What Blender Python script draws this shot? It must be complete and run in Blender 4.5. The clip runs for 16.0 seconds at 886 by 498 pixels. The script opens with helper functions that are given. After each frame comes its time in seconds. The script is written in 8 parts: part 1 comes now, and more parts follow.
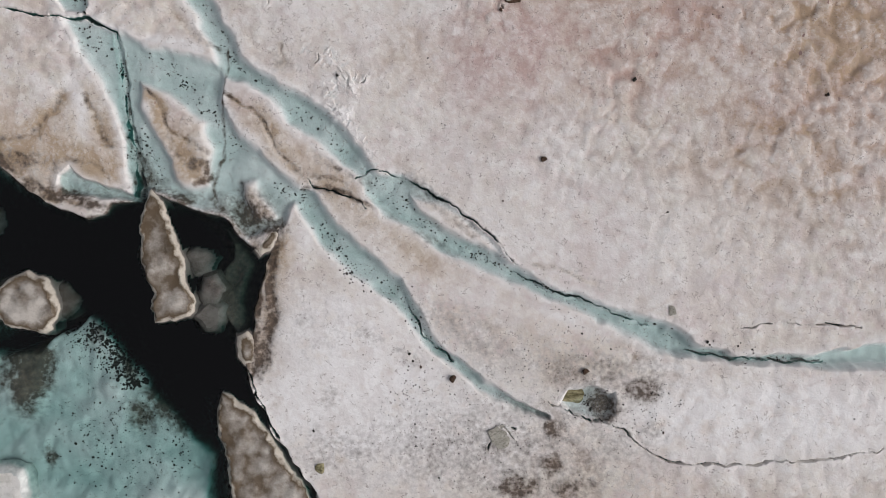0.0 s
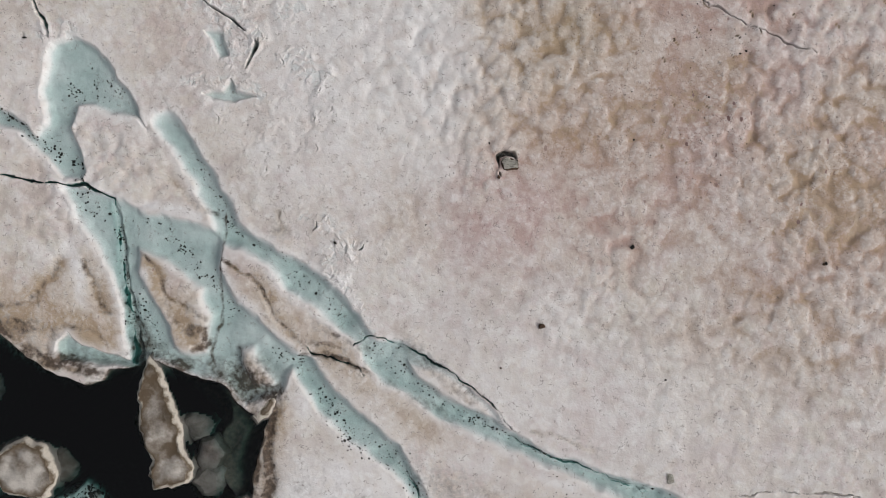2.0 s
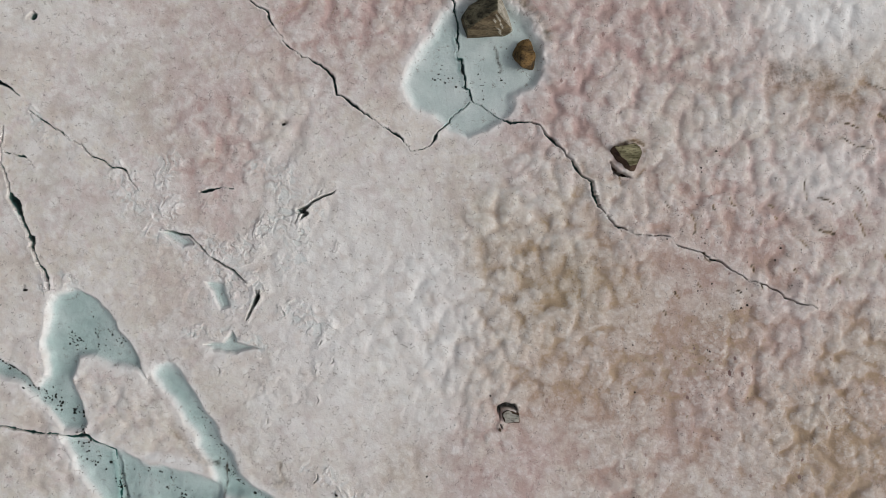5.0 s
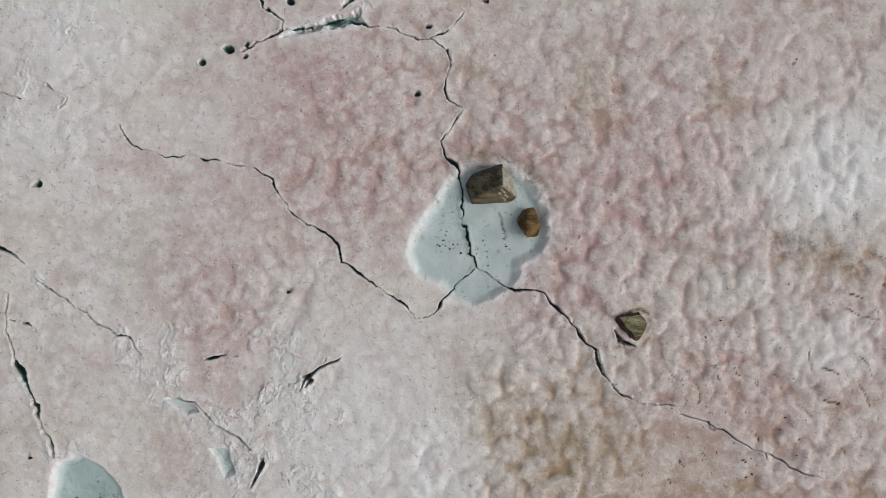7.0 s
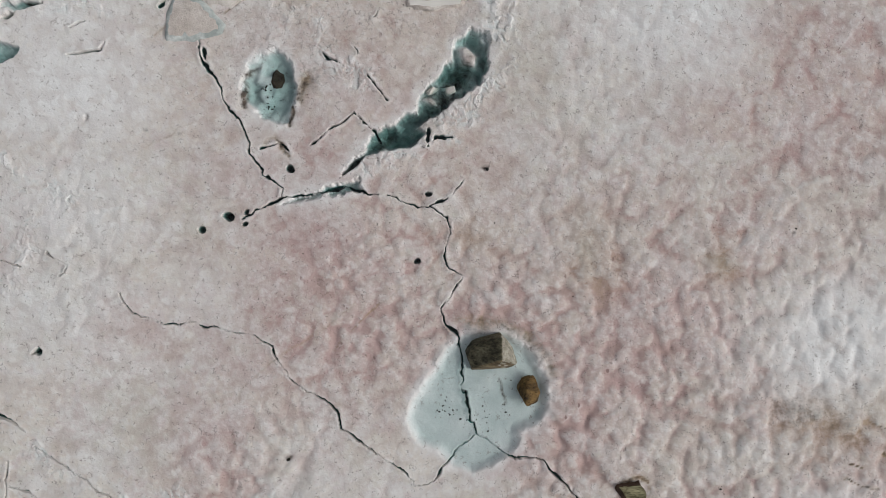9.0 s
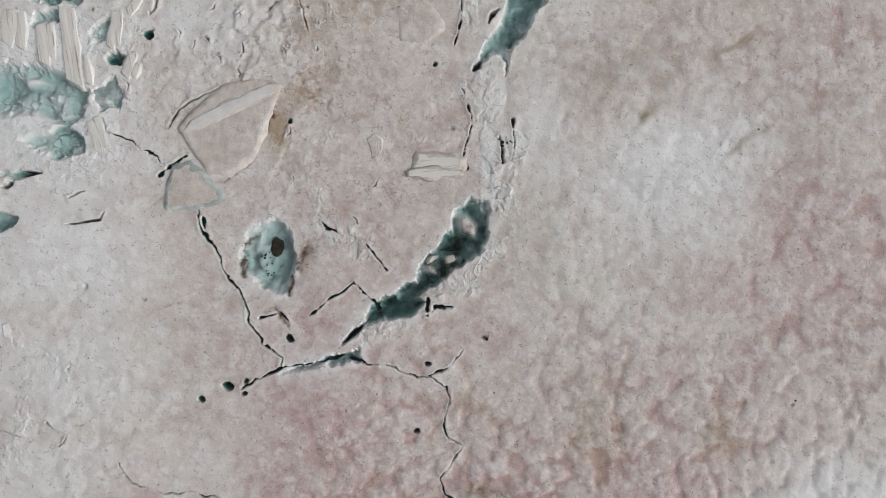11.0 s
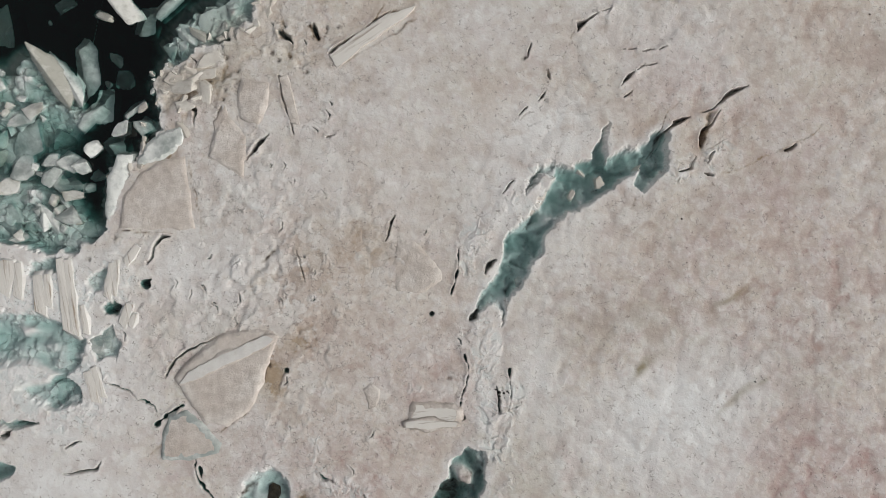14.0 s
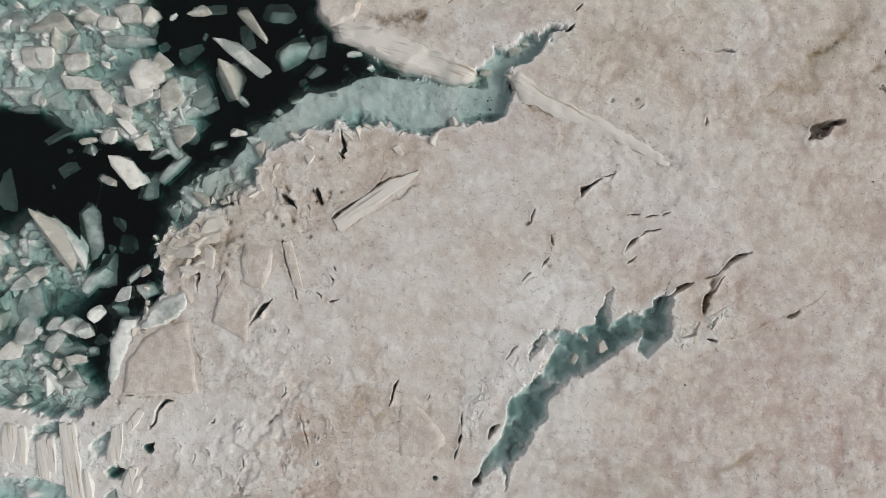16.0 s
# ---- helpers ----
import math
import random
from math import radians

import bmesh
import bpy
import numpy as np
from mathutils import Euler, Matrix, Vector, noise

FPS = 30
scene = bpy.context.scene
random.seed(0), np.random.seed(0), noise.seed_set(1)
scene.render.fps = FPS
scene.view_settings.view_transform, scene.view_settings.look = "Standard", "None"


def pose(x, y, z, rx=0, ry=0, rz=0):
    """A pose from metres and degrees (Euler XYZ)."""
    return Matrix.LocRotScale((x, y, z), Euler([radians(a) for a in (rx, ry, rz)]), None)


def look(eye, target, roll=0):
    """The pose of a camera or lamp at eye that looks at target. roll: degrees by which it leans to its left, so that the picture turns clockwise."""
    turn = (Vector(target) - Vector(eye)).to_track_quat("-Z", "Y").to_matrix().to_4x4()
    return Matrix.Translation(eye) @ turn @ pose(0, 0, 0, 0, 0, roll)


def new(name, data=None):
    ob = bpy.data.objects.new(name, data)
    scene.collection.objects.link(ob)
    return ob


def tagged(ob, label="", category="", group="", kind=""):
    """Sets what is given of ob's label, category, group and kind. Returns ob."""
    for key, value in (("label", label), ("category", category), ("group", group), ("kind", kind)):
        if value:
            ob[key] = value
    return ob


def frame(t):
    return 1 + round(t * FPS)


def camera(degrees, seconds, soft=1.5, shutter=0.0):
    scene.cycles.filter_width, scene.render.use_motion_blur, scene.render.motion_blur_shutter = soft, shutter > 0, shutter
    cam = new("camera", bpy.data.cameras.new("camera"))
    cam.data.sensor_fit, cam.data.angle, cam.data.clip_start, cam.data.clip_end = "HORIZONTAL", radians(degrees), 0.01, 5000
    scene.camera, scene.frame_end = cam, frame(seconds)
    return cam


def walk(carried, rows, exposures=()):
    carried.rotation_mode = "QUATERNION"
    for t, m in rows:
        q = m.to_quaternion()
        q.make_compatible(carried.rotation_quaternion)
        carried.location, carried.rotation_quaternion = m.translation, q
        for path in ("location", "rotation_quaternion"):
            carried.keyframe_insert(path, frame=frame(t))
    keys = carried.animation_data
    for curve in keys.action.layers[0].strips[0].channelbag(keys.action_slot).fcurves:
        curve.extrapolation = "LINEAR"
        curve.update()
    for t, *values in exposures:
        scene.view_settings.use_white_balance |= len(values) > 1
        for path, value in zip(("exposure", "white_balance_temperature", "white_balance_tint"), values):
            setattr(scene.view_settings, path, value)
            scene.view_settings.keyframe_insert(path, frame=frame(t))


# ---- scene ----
from mathutils.bvhtree import BVHTree
from mathutils.geometry import delaunay_2d_cdt

cam = camera(73.7, 16.0, soft=0.65)
# A drone flies straight on, 21 m above the ice, and looks straight down.
EYE = 20.92
ROWS = [
    (0, 0, 0, -0.042, -0.008, -0),
    (0.5, 0.014, 1.472, -0.044, -0.005, 0.007),
    (1, 0.032, 2.957, -0.035, 0.001, -0.008),
    (1.5, 0.056, 4.438, -0.029, 0.003, -0.016),
    (2, 0.078, 5.898, -0.037, 0.004, -0.017),
    (2.5, 0.091, 7.367, -0.038, 0.006, -0.015),
    (3, 0.1, 8.847, -0.038, 0.008, -0.017),
    (3.5, 0.105, 10.334, -0.042, 0.004, -0.019),
    (4, 0.097, 11.827, -0.041, 0.006, -0.013),
    (4.2, 0.09, 12.422, -0.046, -0, -0.011),
    (6.3, -0.069, 18.699, -0.065, -0.003, -0.002),
    (6.5, -0.084, 19.291, -0.061, -0.004, 0.004),
    (7, -0.125, 20.742, -0.067, 0.004, 0.013),
    (7.5, -0.151, 22.191, -0.07, 0.015, 0.014),
    (8, -0.145, 23.662, -0.065, 0.012, 0.008),
    (8.5, -0.131, 25.151, -0.061, 0.018, 0.013),
    (9, -0.111, 26.65, -0.051, 0.019, 0.003),
    (9.2, -0.103, 27.247, -0.056, 0.014, 0.002),
    (11.3, -0.099, 33.548, -0.042, 0.003, 0.017),
    (11.5, -0.099, 34.147, -0.035, 0.002, 0.021),
    (12, -0.095, 35.623, -0.034, 0.009, 0.025),
    (12.5, -0.066, 37.081, -0.032, 0.001, 0.019),
    (13, -0.038, 38.543, -0.025, 0.005, 0.017),
    (13.5, -0.009, 40.009, -0.022, 0.007, 0.022),
    (14, 0.015, 41.474, -0.022, 0.002, 0.018),
    (14.5, 0.015, 42.948, -0.011, 0.001, 0.029),
    (15, -0.012, 44.411, -0.008, 0.004, 0.034),
    (15.5, -0.053, 45.858, -0.006, 0.003, 0.04),
    (16, -0.105, 47.292, -0.011, 0.006, 0.038),
]
# the camera's own exposure and white balance drift a little on the way
BALANCE = [(0, -0.56, 6540, 14), (2, -0.61, 6580, 12), (3.5, -0.68, 6580, 10), (7, -0.69, 6480, 10), (9, -0.70, 6440, 9), (12.2, -0.72, 6420, 9), (13.5, -0.71, 6660, 8), (16, -0.63, 6660, 8)]
walk(cam, [(t, pose(x, y, EYE, rx, ry, rz)) for t, x, y, rx, ry, rz in ROWS], BALANCE)

# ---- light: an overcast noon, slightly brighter from the east ----
world = bpy.data.worlds.new("overcast_sky")
scene.world = world
world.use_nodes = True
wt = world.node_tree
sky = wt.nodes.new("ShaderNodeTexSky")
sky.sky_type, sky.sun_disc = "NISHITA", False
sky.sun_elevation, sky.sun_rotation = radians(38), radians(103)
sky.air_density, sky.dust_density, sky.ozone_density = 1.0, 4.0, 1.0
grey = wt.nodes.new("ShaderNodeHueSaturation")
grey.inputs["Saturation"].default_value = 0.25
wt.links.new(sky.outputs[0], grey.inputs["Color"])
wt.links.new(grey.outputs[0], wt.nodes["Background"].inputs[0])
wt.nodes["Background"].inputs[1].default_value = 0.134
sun = new("sun", bpy.data.lights.new("sun", "SUN"))
sun.data.energy, sun.data.angle, sun.data.color = 1.65, radians(22), (1.0, 0.97, 0.93)
sun.matrix_world = look((16.5, -3.8, 13.2), (0, 0, 0))

LEVEL = -0.08  # the water stands this far below the snow


# ---- noise ----
table = np.random.default_rng(7).random((512, 512))


def value_noise(x, y, seed):
    x, y = x + 37.3 * seed, y + 91.7 * seed
    i, j = np.floor(x).astype(int), np.floor(y).astype(int)
    u, v = x - i, y - j
    u, v = u * u * u * (u * (u * 6 - 15) + 10), v * v * v * (v * (v * 6 - 15) + 10)
    a, b = table[i & 511, j & 511], table[(i + 1) & 511, j & 511]
    c, d = table[i & 511, (j + 1) & 511], table[(i + 1) & 511, (j + 1) & 511]
    return (a + (b - a) * u) * (1 - v) + (c + (d - c) * u) * v


def fbm(x, y, size, octaves, seed):
    """Noise of about -1 to 1, whose largest waves are size metres long."""
    total, gain, norm = 0.0, 1.0, 0.0
    for k in range(octaves):
        c, s = math.cos(0.6 + k), math.sin(0.6 + k)
        total = total + gain * (value_noise((c * x - s * y) / size, (s * x + c * y) / size, seed + k) * 2 - 1)
        norm, gain, size = norm + gain, gain * 0.55, size * 0.5
    return total / norm * 1.6


def facets(x, y, size, seed):
    """Broken plates: each cell of a cellular pattern lies at its own height and tilt."""
    u, v = x / size, y / size
    i, j = np.floor(u).astype(int), np.floor(v).astype(int)
    best, z = np.full(x.shape, 9.0), np.zeros(x.shape)
    for a in (-1, 0, 1):
        for b in (-1, 0, 1):
            p, q = (i + a + 13 * seed) & 511, (j + b + 29 * seed) & 511
            dx, dy = u - (i + a + table[p, q]), v - (j + b + table[q, p])
            d = dx * dx + dy * dy
            near = d < best
            best = np.where(near, d, best)
            tilt = table[(p + 101) & 511, q] - 0.5, table[p, (q + 57) & 511] - 0.5
            z = np.where(near, tilt[0] * dx + tilt[1] * dy + 0.5 * (table[(p + 7) & 511, (q + 3) & 511] - 0.5), z)
    return z


def domes(x, y, size, seed):
    """Rounded bumps side by side: about 1 on their tops and -1 in the creases."""
    u, v = x / size, y / size
    i, j = np.floor(u).astype(int), np.floor(v).astype(int)
    best = np.full(x.shape, 9.0)
    for a in (-1, 0, 1):
        for b in (-1, 0, 1):
            p, q = (i + a + 17 * seed) & 511, (j + b + 31 * seed) & 511
            best = np.minimum(best, (u - (i + a + table[p, q])) ** 2 + (v - (j + b + table[q, p])) ** 2)
    return 1 - 3.2 * np.minimum(best, 0.75)


def smooth(a, b, v):
    t = np.clip((v - a) / (b - a), 0, 1)
    return t * t * (3 - 2 * t)


# ---- the plan of the ice: outlines and centre lines in metres ----
PLAN = {k: [] for k in ("lake", "shelf", "pool", "island", "channel", "crack", "slit", "crease", "frost", "hole", "rubble")}
STAINS = {k: [] for k in ("pink", "tan", "green", "dirt_shade", "white", "rough")}


def lake(outline):
    PLAN["lake"].append(np.array(outline))


def shelf(outline, depth, soft):
    PLAN["shelf"].append((np.array(outline), depth, soft))


def pool(outline, depth, soft):
    PLAN["pool"].append((np.array(outline), depth, soft))


def island(outline):
    PLAN["island"].append(np.array(outline))


def channel(line, depth):
    PLAN["channel"].append((np.array(line), depth))


def crack(line):
    PLAN["crack"].append(np.array(line))


def slit(line):
    PLAN["slit"].append(np.array(line))


def crease(line, amount):
    PLAN["crease"].append((np.array(line), amount))


def frost(line):
    PLAN["frost"].append(np.array(line))


def hole(x, y, radius):
    PLAN["hole"].append((x, y, radius))


def rubble(outline, top):
    PLAN["rubble"].append((np.array(outline), top))


def stain(kind, x, y, rx, ry, turn, strength):
    STAINS[kind].append((x, y, rx, ry, turn, strength))


lake([(-18.56, 4.12), (-15.75, 3.02), (-14.95, 2.32), (-14.14, 1.77), (-13.34, 1.31), (-12.54, 1.09), (-11.99, 1.23), (-11.73, 1.57), (-10.93, 1.73), (-10.49, 1.99), (-9.72, 1.77), (-8.72, 1.49), (-8.28, 1.29), (-7.71, 1.09), (-7.11, 0.45), (-6.61, 0), (-5.94, 0.57), (-6.31, -0.8), (-6.67, -2.41), (-6.99, -4.01), (-6.67, -5.22), (-5.9, -6.63), (-5.1, -7.83), (-4.3, -9.24), (-3.49, -11.05), (-18.56, -11.05)])
lake([(-18.27, 41.37), (-14.85, 41.63), (-13.85, 41.23), (-12.84, 41.23), (-11.94, 42.24), (-11.64, 43.28), (-11.04, 44.41), (-10.03, 45.65), (-10.19, 46.7), (-9.99, 47.5), (-9.39, 48.07), (-8.79, 48.51), (-7.78, 48.79), (-6.82, 49.47), (-6.42, 50.48), (-5.41, 51), (-3.81, 51.61), (-3, 51.85), (-1.8, 51.53), (-0.39, 51.29), (0.81, 51.61), (2.22, 51.85), (2.46, 52.53), (2.32, 53.7), (3.42, 54.46), (4.39, 55.11), (3.93, 55.27), (3.02, 54.79), (1.82, 54.46), (1.05, 53.54), (0.21, 53.3), (-1.4, 53.82), (-2.8, 54.42), (-3.81, 54.82), (-4.31, 55.34), (-4.41, 56.15), (-4.62, 58.96), (-18.28, 58.95)])
shelf([(-14.3, -3.0), (-13.6, -2.7), (-12.9, -2.1), (-12.3, -2.3), (-11.4, -3.2), (-10.7, -4.0), (-9.7, -5.2), (-8.7, -6.2), (-8.05, -7.2), (-7.8, -8.8), (-7.8, -11.26), (-18.92, -11.26), (-18.92, -3.27), (-14.82, -3.4)], 0.48, 0.45)
shelf([(-8.88, 1.52), (-7.86, 1.15), (-6.73, 0.05), (-6.43, -0.61), (-6.8, -2.45), (-7.12, -4.09), (-7.45, -4.09), (-8.02, -3.11), (-8.88, -2.15), (-8.64, -0.81), (-7.96, -0.1), (-8.52, 0.82)], 0.5, 0.5)
shelf([(-18.92, -1.22), (-16.05, -0.61), (-14.21, -0.98), (-12.88, -1.8), (-13.39, -2.45), (-14.11, -3.27), (-15.23, -3.27), (-18.92, -3.27)], 1.8, 0.6)
shelf([(-11.14, 0.82), (-10.69, 1.95), (-9.29, 1.6), (-8.84, 1.23), (-9.91, 1.4), (-10.69, 1.4)], 0.7, 0.4)
shelf([(-8.43, -5.11), (-7.86, -5.11), (-6.43, -6.55), (-4.89, -8.8), (-3.76, -11.26), (-7.25, -11.26), (-8.06, -7.37)], 0.9, 0.35)
shelf([(-6.54, 52.12), (-4.7, 53.04), (-2.65, 53.86), (0.22, 53.33), (2.37, 53.25), (2.37, 52.02), (0.83, 51.65), (-0.4, 51.36), (-1.83, 51.61), (-3.06, 51.93), (-4.29, 51.2), (-6.95, 49.97), (-8.54, 48.7), (-9.4, 49.15), (-7.56, 50.95)], 0.3, 0.3)
shelf([(1.2, 53.3), (1.0, 54.0), (1.9, 54.7), (4.5, 55.5), (4.3, 54.8), (2.7, 53.6), (2.6, 52.2), (2.0, 52.2)], 0.3, 0.25)
shelf([(-18.63, 58.76), (-10.23, 58.77), (-10.39, 54.88), (-10.02, 53.85), (-8.38, 54.06), (-8.08, 52.42), (-9, 50.99), (-11.04, 50.95), (-13.09, 51.09), (-14.32, 51.91), (-16.16, 52.31), (-18.62, 52.21)], 0.6, 0.4)
shelf([(-18.62, 48.12), (-15.75, 48.12), (-14.93, 48.83), (-13.91, 48.53), (-12.88, 47.3), (-12.64, 46.48), (-12.23, 45.66), (-12.88, 44.84), (-12.68, 43.2), (-12.27, 42.18), (-14.11, 41.12), (-15.13, 41.52), (-18.61, 41.15)], 1.1, 0.4)
shelf([(-10.22, 45.66), (-11.24, 44.43), (-12.06, 44.84), (-12.27, 42.18), (-11.76, 43.21)], 0.3, 0.3)
shelf([(-9.71, 49.76), (-8.95, 50.17), (-8.54, 48.7), (-9.61, 48.12), (-10.22, 48.53)], 0.5, 0.3)
rubble([(-12.85, 53.13), (-11.04, 53.93), (-10.84, 54.43), (-10.04, 54.23), (-9.64, 53.53), (-8.93, 53.13), (-8.83, 52.12), (-9.84, 51.12), (-11.04, 50.88), (-12.05, 51.32), (-12.85, 51.82), (-13.25, 52.32)], -0.34)
rubble([(-18.28, 58.15), (-10.14, 58.15), (-10.24, 55.34), (-11.24, 54.74), (-12.65, 53.33), (-13.85, 52.32), (-15.86, 52.22), (-18.28, 52.22)], -0.38)
rubble([(-18.27, 46.69), (-15.26, 48.3), (-14.66, 48.6), (-13.85, 48.1), (-13.05, 46.7), (-12.04, 46.3), (-12.24, 45.69), (-14.65, 45.69), (-18.27, 45.69)], -0.42)
rubble([(-18.27, 44.88), (-14.65, 44.08), (-12.64, 42.88), (-11.94, 42.28), (-12.84, 41.23), (-13.85, 41.23), (-14.85, 41.63), (-18.27, 41.37)], -0.42)
rubble([(-9.63, 49.61), (-8.83, 50.12), (-7.83, 50.42), (-6.82, 50.12), (-6.42, 50.48), (-6.78, 49.51), (-7.82, 48.79), (-8.79, 48.51), (-9.39, 48.11), (-9.93, 48.41)], -0.34)
rubble([(-4.61, 52.73), (-3.41, 53.13), (-3.81, 51.61), (-5.41, 51), (-6.42, 50.48), (-6.82, 50.92), (-5.82, 52.03)], -0.51)
rubble([(-9.99, 47.5), (-9.39, 48.07), (-8.79, 48.51), (-7.82, 48.79), (-8.23, 48.11), (-9.03, 47.3), (-9.83, 46.1), (-10.13, 46.7)], -0.26)
pool([(-13.58, 8.2), (-12.74, 8.1), (-11.63, 7.7), (-10.53, 7.28), (-9.12, 7), (-8.22, 6.68), (-7.71, 6.6), (-7.63, 6.03), (-7.79, 5.03), (-7.15, 4.06), (-6.31, 3.26), (-5.54, 2.62), (-4.8, 2.11), (-4.58, 1.85), (-5.3, 1.45), (-5.6, 0.85), (-5.94, 0.57), (-6.91, 0.33), (-7.71, 1.09), (-8.28, 1.29), (-9.12, 1.57), (-10.49, 1.99), (-10.93, 1.73), (-11.21, 2.11), (-11.33, 3.82), (-11.63, 5.03), (-12.37, 6.03), (-12.9, 7)], 0.2, 0.3)
pool([(-2.85, 2.62), (-2.39, 2.78), (-1.52, 2.68), (-0.48, 2.13), (0.73, 1.21), (1.69, 0.37), (2.43, -0.52), (1.73, -0.56), (0.32, 0.04), (-0.88, 0.73), (-1.89, 1.21), (-2.79, 1.91)], 0.16, 0.25)
pool([(-13.69, 13.2), (-13.05, 13.4), (-12.25, 13), (-11.54, 12.3), (-11.14, 11.6), (-10.74, 10.99), (-10.4, 10.19), (-10.74, 10.49), (-11.65, 10.69), (-12.35, 11.03), (-12.85, 10.95), (-13.05, 10.19), (-12.75, 9.29), (-12.55, 8.58), (-12.65, 8.22), (-13.45, 8.42), (-14.46, 9.59), (-15.26, 10.09), (-16.87, 10.59), (-16.87, 11.5), (-16.07, 11.24), (-15.06, 10.63), (-14.26, 9.95), (-13.94, 10.39), (-14.16, 11.6), (-13.98, 12.6)], 0.2, 0.25)
pool([(4.1, -5.54), (4.34, -5.02), (5.15, -4.78), (6.05, -5.02), (6.15, -5.86), (5.75, -6.14), (4.95, -5.94)], 0.1, 0.2)
pool([(0.51, 23.67), (0.01, 23.03), (-0.63, 22.23), (-1.27, 21.37), (-1.43, 20.57), (-1.09, 19.77), (-0.43, 19.47), (0.01, 19.11), (0.81, 18.75), (1.61, 18.95), (2.21, 19.35), (2.53, 19.67), (2.65, 20.15), (3.41, 20.55), (3.67, 21.27), (3.59, 22.07), (3.21, 22.83), (2.65, 23.39), (2.01, 23.71)], 0.1, 0.35)
pool([(-6.78, 33.52), (-6.02, 33.82), (-5.45, 33.27), (-5.33, 32.07), (-5.51, 31.06), (-6.02, 30.98), (-6.72, 31.37), (-7.22, 31.97), (-7.22, 32.71)], 0.2, 0.22)
pool([(-8.43, 11.36), (-7.74, 11.44), (-7.5, 11.8), (-7.26, 11.38), (-6.54, 11.22), (-7.38, 11.04), (-8.11, 11.12)], 0.14, 0.08)
pool([(-18.61, 39.25), (-14.59, 39.25), (-13.68, 38.95), (-12.58, 38.35), (-12.62, 37.71), (-13.22, 36.94), (-12.94, 36.14), (-13.98, 35.82), (-14.99, 36.44), (-18.61, 37.34)], 0.22, 0.3)
pool([(-14.59, 40.96), (-13.78, 41.16), (-13.68, 40.66), (-14.29, 40.36), (-14.75, 40.46)], 0.3, 0.12)
pool([(-17, 33.93), (-15.39, 33.93), (-15.11, 33.69), (-15.39, 33.32), (-17, 33.22)], 0.3, 0.1)
pool([(-15.79, 35.33), (-14.99, 35.41), (-14.35, 35.29), (-14.99, 35.13), (-15.69, 35.09)], 0.16, 0.08)
pool([(-5.7, -7.23), (-5.1, -7.73), (-4.5, -8.84), (-4.8, -8.94), (-5.3, -8.43), (-5.7, -7.73)], 0.2, 0.1)
pool([(-12.48, 38.31), (-11.77, 38.75), (-11.33, 37.95), (-11.67, 37.55), (-12.18, 37.51)], 0.18, 0.12)
pool([(-11.98, 39.35), (-11.67, 39.66), (-11.41, 39.39), (-11.61, 39.11), (-11.88, 39.11)], 0.4, 0.08)
pool([(-12.58, 40.36), (-11.98, 40.86), (-11.69, 40.46), (-11.98, 39.92), (-12.34, 39.84)], 0.2, 0.1)
pool([(-13.78, 36.94), (-12.98, 36.74), (-12.78, 36.14), (-13.58, 35.74), (-14.08, 35.9)], 0.45, 0.12)
pool([(-13.64, 2.58), (-13.24, 2.86), (-12.74, 2.42), (-11.43, 2.05), (-10.97, 1.81), (-11.09, 1.67), (-12.74, 1.77), (-13.58, 1.91)], 0.3, 0.12)
island([(-10.76, 5.96), (-9.88, 5.6), (-9.08, 5.1), (-8.38, 4.56), (-8.06, 3.56), (-8.24, 2.16), (-8.88, 2), (-9.52, 2.32), (-9.8, 3.2), (-10.44, 4.2), (-10.8, 5)])
island([(-7.2, 2.4), (-6.68, 2.44), (-6.2, 1.8), (-5.84, 1.08), (-6.16, 0.88), (-6.64, 1.08), (-7.04, 1.8)])
island([(-16.52, 37.35), (-14.52, 37.59), (-13.48, 37.11), (-14.04, 36.55), (-15.32, 36.43), (-16.52, 36.55)])
island([(-15.12, 38.75), (-14.52, 38.85), (-14.32, 38.45), (-14.92, 38.35)])
island([(-13.48, 39.05), (-13.02, 39.11), (-12.92, 38.35), (-13.32, 38.25)])
channel([(-9.72, 10.41, 0.88), (-9.12, 9.45, 0.92), (-8.42, 8.44, 0.92), (-7.81, 7.34, 0.88), (-7.51, 6.54, 1), (-6.71, 6.09, 0.68), (-5.9, 5.53, 0.8), (-5.1, 4.83, 1.12), (-4.1, 4.12, 1.12), (-3.39, 3.42, 1), (-2.89, 2.88, 0.8), (-2.59, 2.46, 0.72)], 0.22)
channel([(-1.89, 1.91, 1.32), (-1.58, 1.51, 1.24), (-0.88, 0.91, 0.96), (0.12, 0.21, 0.84), (1.33, -0.4, 0.76), (2.33, -0.84, 0.68), (3.54, -1.44, 0.52), (4.95, -1.94, 0.52), (6.15, -2.45, 0.8), (7.36, -3.01, 1.04), (8.36, -3.35, 1), (9.07, -3.65, 0.48), (10.17, -3.85, 0.32), (11.58, -3.97, 0.36), (12.78, -3.93, 0.6), (13.99, -3.85, 0.85), (15.76, -3.75, 0.95), (17.61, -3.6, 1)], 0.24)
channel([(-4.9, 1.81, 0.8), (-4.54, 1.2, 1.0), (-3.8, 0.26, 1.08), (-2.79, -0.74, 1.08), (-1.81, -1.38, 1.0), (-1.2, -2.22, 0.72), (-0.62, -3.04, 0.54), (0.12, -3.91, 0.48), (0.93, -4.52, 0.44), (1.93, -5.22, 0.36), (2.94, -5.72, 0.24), (3.74, -5.98, 0.12)], 0.24)
